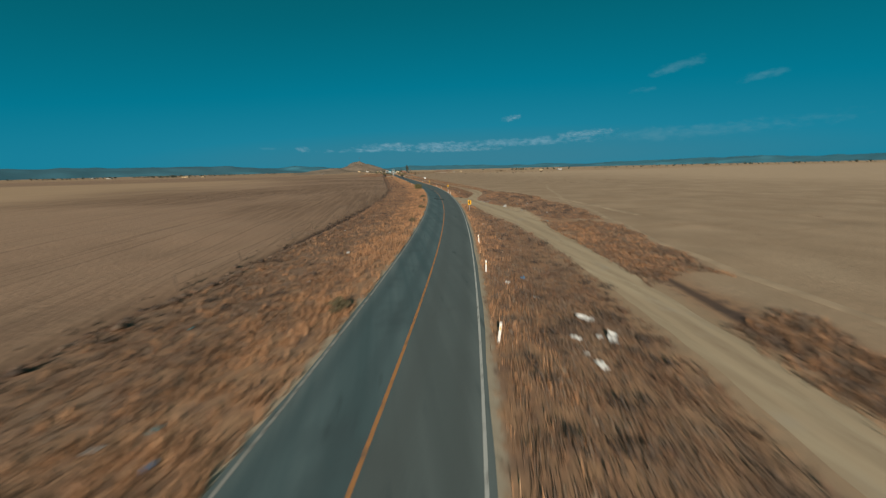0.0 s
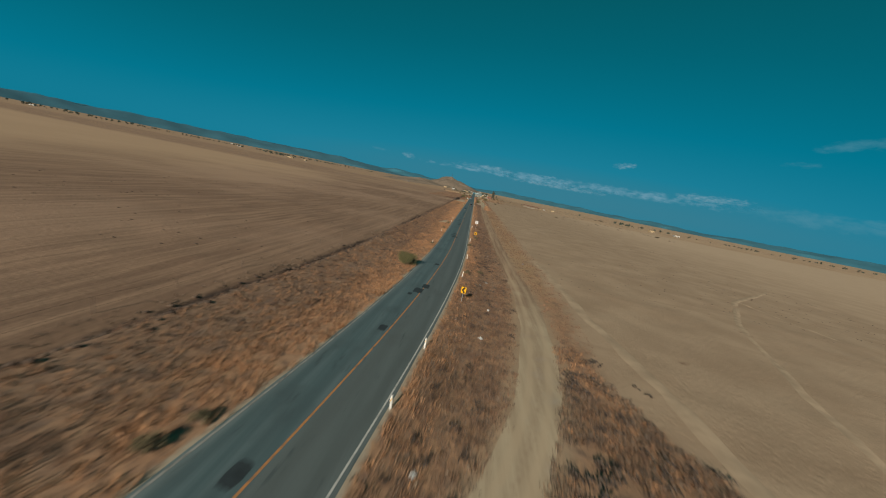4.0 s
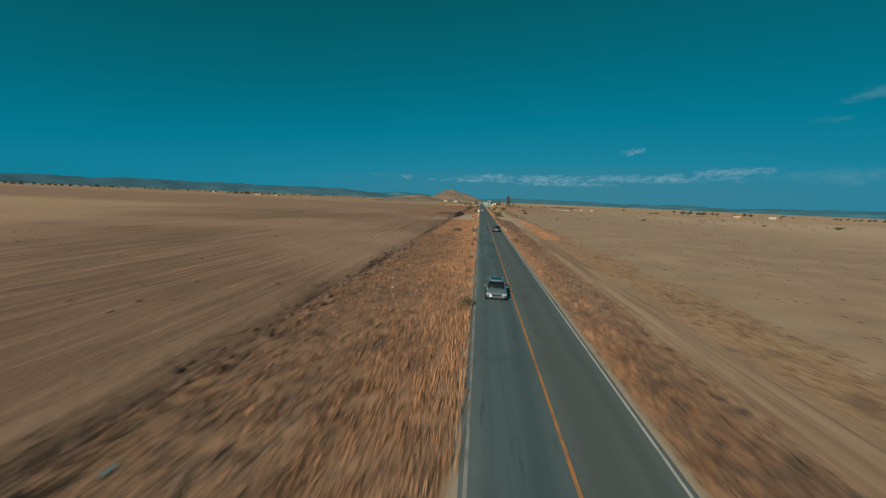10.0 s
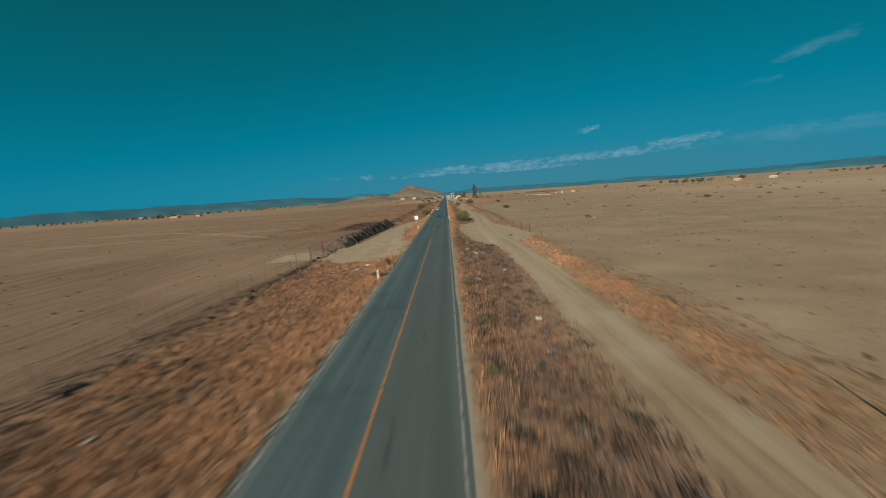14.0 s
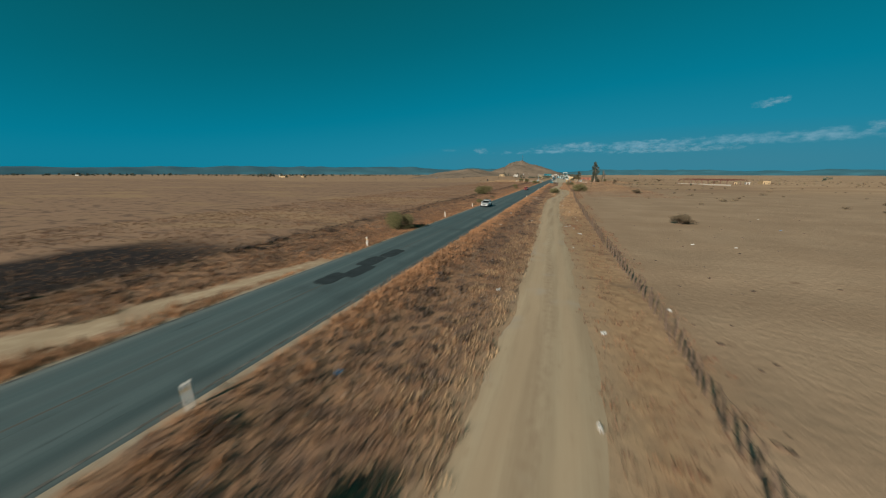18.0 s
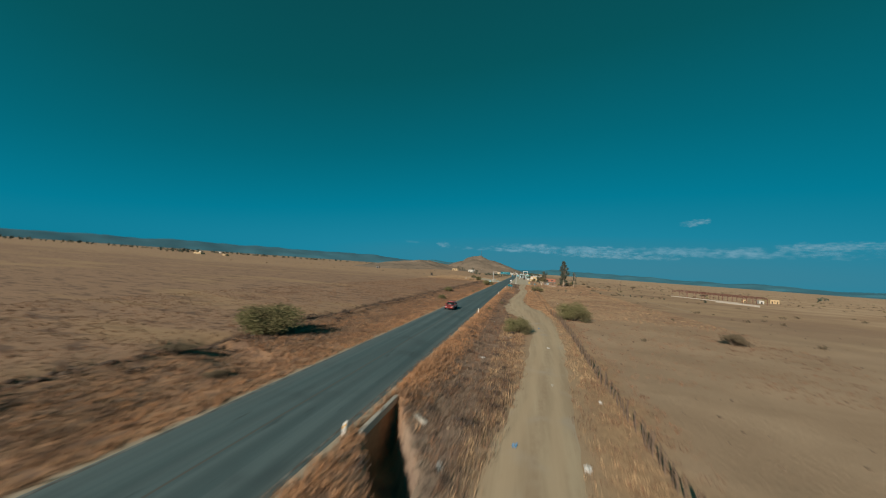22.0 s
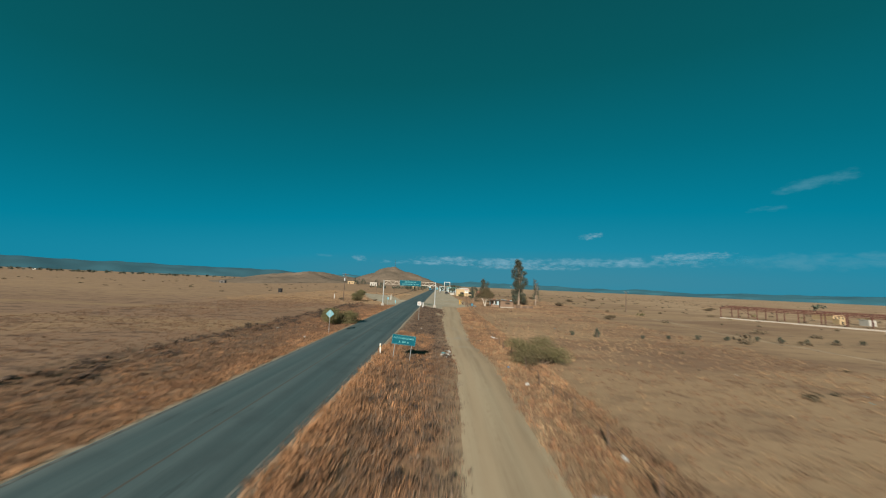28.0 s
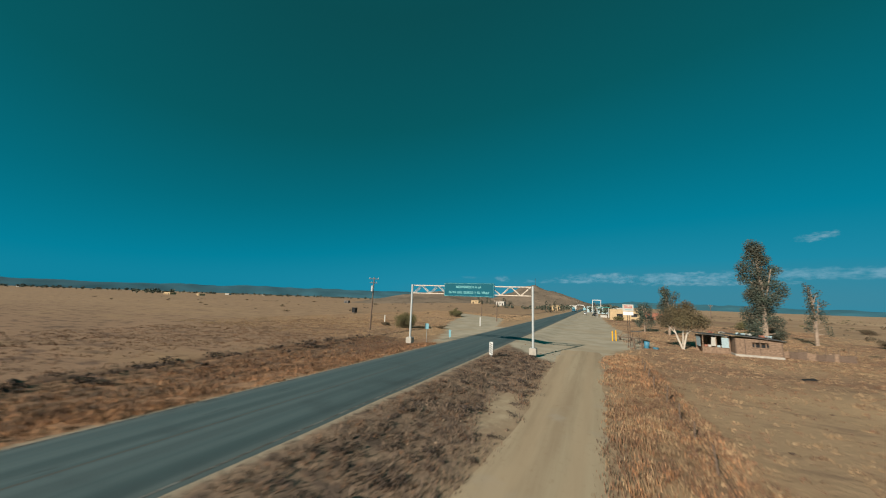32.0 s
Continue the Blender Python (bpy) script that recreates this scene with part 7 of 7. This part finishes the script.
# scattered farm houses on the left and right plains
for x, y, w, h in ((-530, 990, 15, 3), (-498, 1012, 7, 2.6), (-950, 1350, 16, 3.6), (-1500, 1100, 18, 4), (-1250, 1700, 16, 4), (371, 775, 9, 3), (430, 790, 10, 3), (172.6, 796.4, 5, 2.6)):
    building(x, y, w, 8, h, (WHITE_WALL, TAN_WALL)[int(w) % 2], "pale farm building far across the plain")


def far_trees(name, bands, label, seed):
    """Distant dark tree lines, one joined mesh."""
    rg = np.random.RandomState(seed)
    vs, fs, base = [], [], 0
    for x0, y0, x1, y1, n_, hh in bands:
        for k in range(n_):
            q = rg.rand()
            x, y = x0 + (x1 - x0) * q + rg.uniform(-12, 12), y0 + (y1 - y0) * q + rg.uniform(-12, 12)
            h = hh * rg.uniform(0.45, 1.15)
            lobes = [((x + rg.uniform(-1, 1) * h * 0.4, y + rg.uniform(-1, 1) * h * 0.3, h * rg.uniform(0.35, 0.7)), (h * 0.4, h * 0.4, h * 0.35)) for _ in range(3)]
            v, f = leaf_cloud(rg, lobes, 42, h * 0.16)
            vs.append(v)
            fs.append(f + base)
            base += len(v)
    return tagged(new(name, mesh_np(name, np.concatenate(vs), np.concatenate(fs), EUC_LEAF)), label, "trees", kind="stuff")


far_trees("far_treeline", ((-1500, 800, -560, 1500, 130, 7), (-590, 975, -545, 995, 12, 8), (-2600, 300, -1300, 1300, 150, 9), (-800, 1250, -250, 1750, 70, 6), (300, 760, 420, 830, 13, 6), (240, 870, 700, 820, 26, 5), (700, 900, 1600, 700, 60, 7)), "dark tree lines far across the plain", 3)
far_trees("village_trees", ((-60, 950, -24, 1010, 14, 3.6), (-26, 970, -14, 1150, 24, 4.5), (20, 1000, 40, 1400, 40, 7), (-20, 1150, -40, 1500, 30, 6), (16, 930, 24, 960, 4, 6)), "dark trees round the far village", 6)

# ---- bare steel shed frame ----
def steel_frame(x0, y0, x1, y1, h):
    g = ground_z((x0 + x1) / 2, (y0 + y1) / 2) - 0.05
    t = thing("shed_frame", pose(x0, y0, g), "bare rusty red steel shed frame on a kerb", "shed")
    d = Vector((x1 - x0, y1 - y0, 0))
    u = d.normalized()
    nrm = Vector((-u.y, u.x, 0)) * 15
    n_ = 9
    turn_ = Matrix.Rotation(math.atan2(d.y, d.x), 4, "Z")
    part("kerb", one(box, (d.length * 0.86, 0.4, 0.7), d * 0.43 - nrm * 0.06 + Vector((0, 0, 0.1)), 0.03, turn_), CONCRETE, t, "low grey concrete kerb")
    for side in (0, 1):
        o = nrm * side
        for k in range(n_ + 1):
            p = o + d * k / n_
            part("column", one(box, (0.2, 0.2, h), (p.x, p.y, h / 2), 0.01), RED_STEEL, t)
        for z in (h, h - 0.45):
            part("eave_beam", one(rod, o + Vector((0, 0, z)), o + d + Vector((0, 0, z)), 0.1, None, 6), RED_STEEL, t)
    for k in range(n_ + 1):
        a = Vector((0, 0, h)) + d * k / n_
        apex = a + nrm / 2 + Vector((0, 0, 0.5))
        part("rafter", one(rod, a, apex, 0.08, None, 6), RED_STEEL, t)
        part("rafter", one(rod, apex, a + nrm, 0.08, None, 6), RED_STEEL, t)
    for q in (0.25, 0.5, 0.75):
        a = Vector((0, 0, h + 0.5 * (1 - abs(q - 0.5) * 2))) + nrm * q
        part("purlin", one(rod, a, a + d, 0.07, None, 5), RED_STEEL, t)
    for q, r in ((0.12, 0.24), (0.88, 0.99)):
        part("brace", one(rod, d * q + Vector((0, 0, h - 0.2)), d * r + Vector((0, 0, 0.2)), 0.06, None, 5), RED_STEEL, t, "fallen diagonal brace")
    return t


def low_wall(x0, y0, x1, y1, h):
    d = Vector((x1 - x0, y1 - y0, 0))
    t = thing("low_wall", pose(x0, y0, ground_z(x0, y0)), "low pale block wall beside the shed frame", "wall")
    turn_ = Matrix.Rotation(math.atan2(d.y, d.x), 4, "Z")
    part("blocks", one(box, (d.length, 0.3, h + 0.3), d / 2 + Vector((0, 0, h / 2 - 0.15)), 0.03, turn_), CONCRETE, t)
    part("capping", one(box, (d.length + 0.1, 0.36, 0.08), d / 2 + Vector((0, 0, h + 0.04)), 0.02, turn_), CONCRETE, t)
    return t


steel_frame(103.8, 768.3, 128.8, 736.5, 3.7)
low_wall(109.2, 730.5, 119.0, 714.4, 0.7)
building(148, 764, 2.4, 2.6, 2.0, WHITE_WALL, "small white hut inside the steel frame", openings=1)
building(141, 766, 2, 2, 1.8, TAN_WALL, "small tan store inside the steel frame", openings=1)

# ---- rubbish and stones on the verges ----
LITTER = [simple("white_litter", (0.52, 0.52, 0.50), 0.6), simple("teal_litter", (0.12, 0.36, 0.42), 0.5), simple("grey_litter", (0.34, 0.33, 0.31), 0.7), simple("blue_litter", (0.05, 0.22, 0.42), 0.5)]


SCRAPS = [(bm_mesh("scrap", crumpled(k, *sz), LITTER[c]), lb) for k, (sz, c, lb) in enumerate((((0.5, 0.35, 0.16), 0, "crumpled white plastic bag on the verge"), ((0.35, 0.3, 0.14), 1, "crumpled teal plastic scrap on the verge"),
          ((0.6, 0.28, 0.10), 2, "grey cardboard scrap on the verge"), ((0.3, 0.22, 0.16), 0, "small white wrapper on the verge"), ((0.32, 0.26, 0.14), 3, "crumpled blue plastic scrap on the verge"), ((0.85, 0.4, 0.18), 0, "long white sheet of plastic on the verge")))]
rr = random.Random(21)


def scrap(s, o, k=None, g=1.0):
    x, y, th = along(s, o)
    k = rr.choice((0, 0, 1, 2, 2, 3, 3, 3, 4)) if k is None else k
    ob = new("litter", SCRAPS[k][0])
    ob.matrix_basis = pose(x, y, ground_z(x, y) + 0.03, rr.uniform(-12, 12), rr.uniform(-12, 12), rr.uniform(0, 360)) @ Matrix.Diagonal((g, g, g, 1))
    tagged(ob, SCRAPS[k][1], "litter", "litter on the verges")


for s0, s1, o0, o1, n_ in ((-16, 24, 4.6, 9, 9), (-16, 39, -5, -14, 9), (25, 54, 13.2, 17, 18), (50, 72, 9.5, 14, 18), (72, 110, 4.6, 9, 6), (110, 180, 4.5, 9, 10), (120, 300, 13, 17, 4), (320, 352, -5, -13, 12), (330, 372, 4.5, 9.5, 10), (372, 396, 5.2, 9, 14), (371, 382, -5.5, -11, 14),
                           (430, 500, 5, 10.5, 12), (430, 500, 14.5, 17.3, 16), (500, 600, 5, 16.5, 14), (600, 752, 6, 9.5, 10), (600, 752, 14, 17, 10), (620, 730, 19, 40, 8), (420, 520, 19, 45, 10), (640, 740, -5, -14, 6), (180, 320, -5, -14, 8)):
    for _ in range(n_):
        scrap(rr.uniform(s0, s1), rr.uniform(o0, o1), g=rr.uniform(0.4, 0.95))
for _ in range(18):
    scrap(383 + rr.gauss(0, 0.7), 7.1 + rr.gauss(0, 0.45), rr.choice((0, 1, 3, 3)), 0.7)
for _ in range(46):
    scrap(57.6 + rr.gauss(0, 1.7), 11.2 + rr.gauss(0, 1.1), rr.choice((0, 1, 2, 3, 4)), rr.uniform(0.45, 0.9))
for _ in range(16):
    scrap(688.6 + rr.gauss(0, 0.8), 9.9 + rr.gauss(0, 0.4), rr.choice((0, 1, 2, 3)), rr.uniform(0.4, 0.8))
for s, o in ((700.3, 16.4), (-8, 9.2), (-6, 8.6), (44, 12.2), (45.5, 12.6), (377, -8), (379, -7)):
    scrap(s, o, 5, 1.0)

t = thing("tyre", pose(1.05, 65.4, ground_z(1.05, 65.4) + 0.08), "old black tyre lying on the dirt", "tyre")
bm = bmesh.new()
rings = []
for k in range(22):
    a = k / 22 * math.tau
    rings.append([((0.33 + 0.10 * math.cos(b * math.tau / 8)) * math.cos(a), (0.33 + 0.10 * math.cos(b * math.tau / 8)) * math.sin(a), 0.09 * math.sin(b * math.tau / 8)) for b in range(8)])
rings.append(rings[0])
part("carcass", loft(bm, rings, False), RUBBER, t)
for x, y, g, lb in ((14.2, 398.5, 1.0, "black rubber scrap lying on the track"), (30.0, 754.2, 1.4, "black rubber scrap lying in the dry grass")):
    bm = one(box, (0.7, 0.35, 0.14), (0, 0, 0.07), 0.05)
    for v in bm.verts:
        v.co.z += 0.06 * math.sin(v.co.x * 7)
    ob = new("tyre_scrap", bm_mesh("tyre_scrap", bm, RUBBER))
    ob.matrix_basis = pose(x, y, ground_z(x, y), 0, 0, 15) @ Matrix.Diagonal((g, g, 1, 1))
    tagged(ob, lb, "rubber scrap")
building(-66.7, 815, 1.5, 1.2, 1.9, SIGN_BLACK, "small dark utility cabinet in the field", openings=1)
building(-175, 940, 4.5, 2.5, 2.2, TIN, "small dark shed far out in the field", openings=1)


def stones(name, s0, s1, o0, o1, n_, seed, label, size, stuff=None):
    rg = np.random.RandomState(seed)
    ico = ((0, 0, 1), (0.9, 0, 0.4), (0.28, 0.85, 0.4), (-0.72, 0.52, 0.4), (-0.72, -0.52, 0.4), (0.28, -0.85, 0.4), (0, 0, -0.5))
    tri = ((0, 1, 2), (0, 2, 3), (0, 3, 4), (0, 4, 5), (0, 5, 1), (6, 2, 1), (6, 3, 2), (6, 4, 3), (6, 5, 4), (6, 1, 5))
    vs, fs = [], []
    for k in range(n_):
        x, y, _ = along(rg.uniform(s0, s1), rg.uniform(o0, o1))
        r = size * rg.uniform(0.4, 1.6)
        p = np.array(ico) * r * rg.uniform(0.7, 1.2, (7, 3)) * (1, 1, 0.7) + (x, y, ground_z(x, y))
        vs.append(p)
        fs.append(np.array(tri) + 7 * k)
    return tagged(new(name, mesh_np(name, np.concatenate(vs), np.concatenate(fs), stuff or STONE)), label, "stones", kind="stuff")


CLOD = random_tint("dark_clod", ((0.045, 0.034, 0.030), (0.10, 0.075, 0.06), (0.17, 0.12, 0.085)))
STONE = random_tint("field_stone", ((0.12, 0.085, 0.065), (0.30, 0.22, 0.155), (0.40, 0.31, 0.22)))
stones("clods", -50, 760, -17.4, -14.8, 2600, 1, "dark earth clods along the ploughed field", 0.24, CLOD)
stones("stones", 430, 760, 5, 10, 1200, 2, "loose stones on the verge", 0.09)
stones("stones", -30, 430, 5, 9, 900, 3, "loose stones on the verge", 0.10)
stones("field_clods", 200, 760, 20, 70, 1400, 4, "scattered dark clods in the field", 0.11, CLOD)
stones("field_clods", 120, 470, 18, 110, 3600, 5, "low dark weeds scattered over the bare field", 0.12, CLOD)
stones("field_clods", 90, 420, -20, -90, 900, 6, "dark earth clods on the ploughed field", 0.15, CLOD)
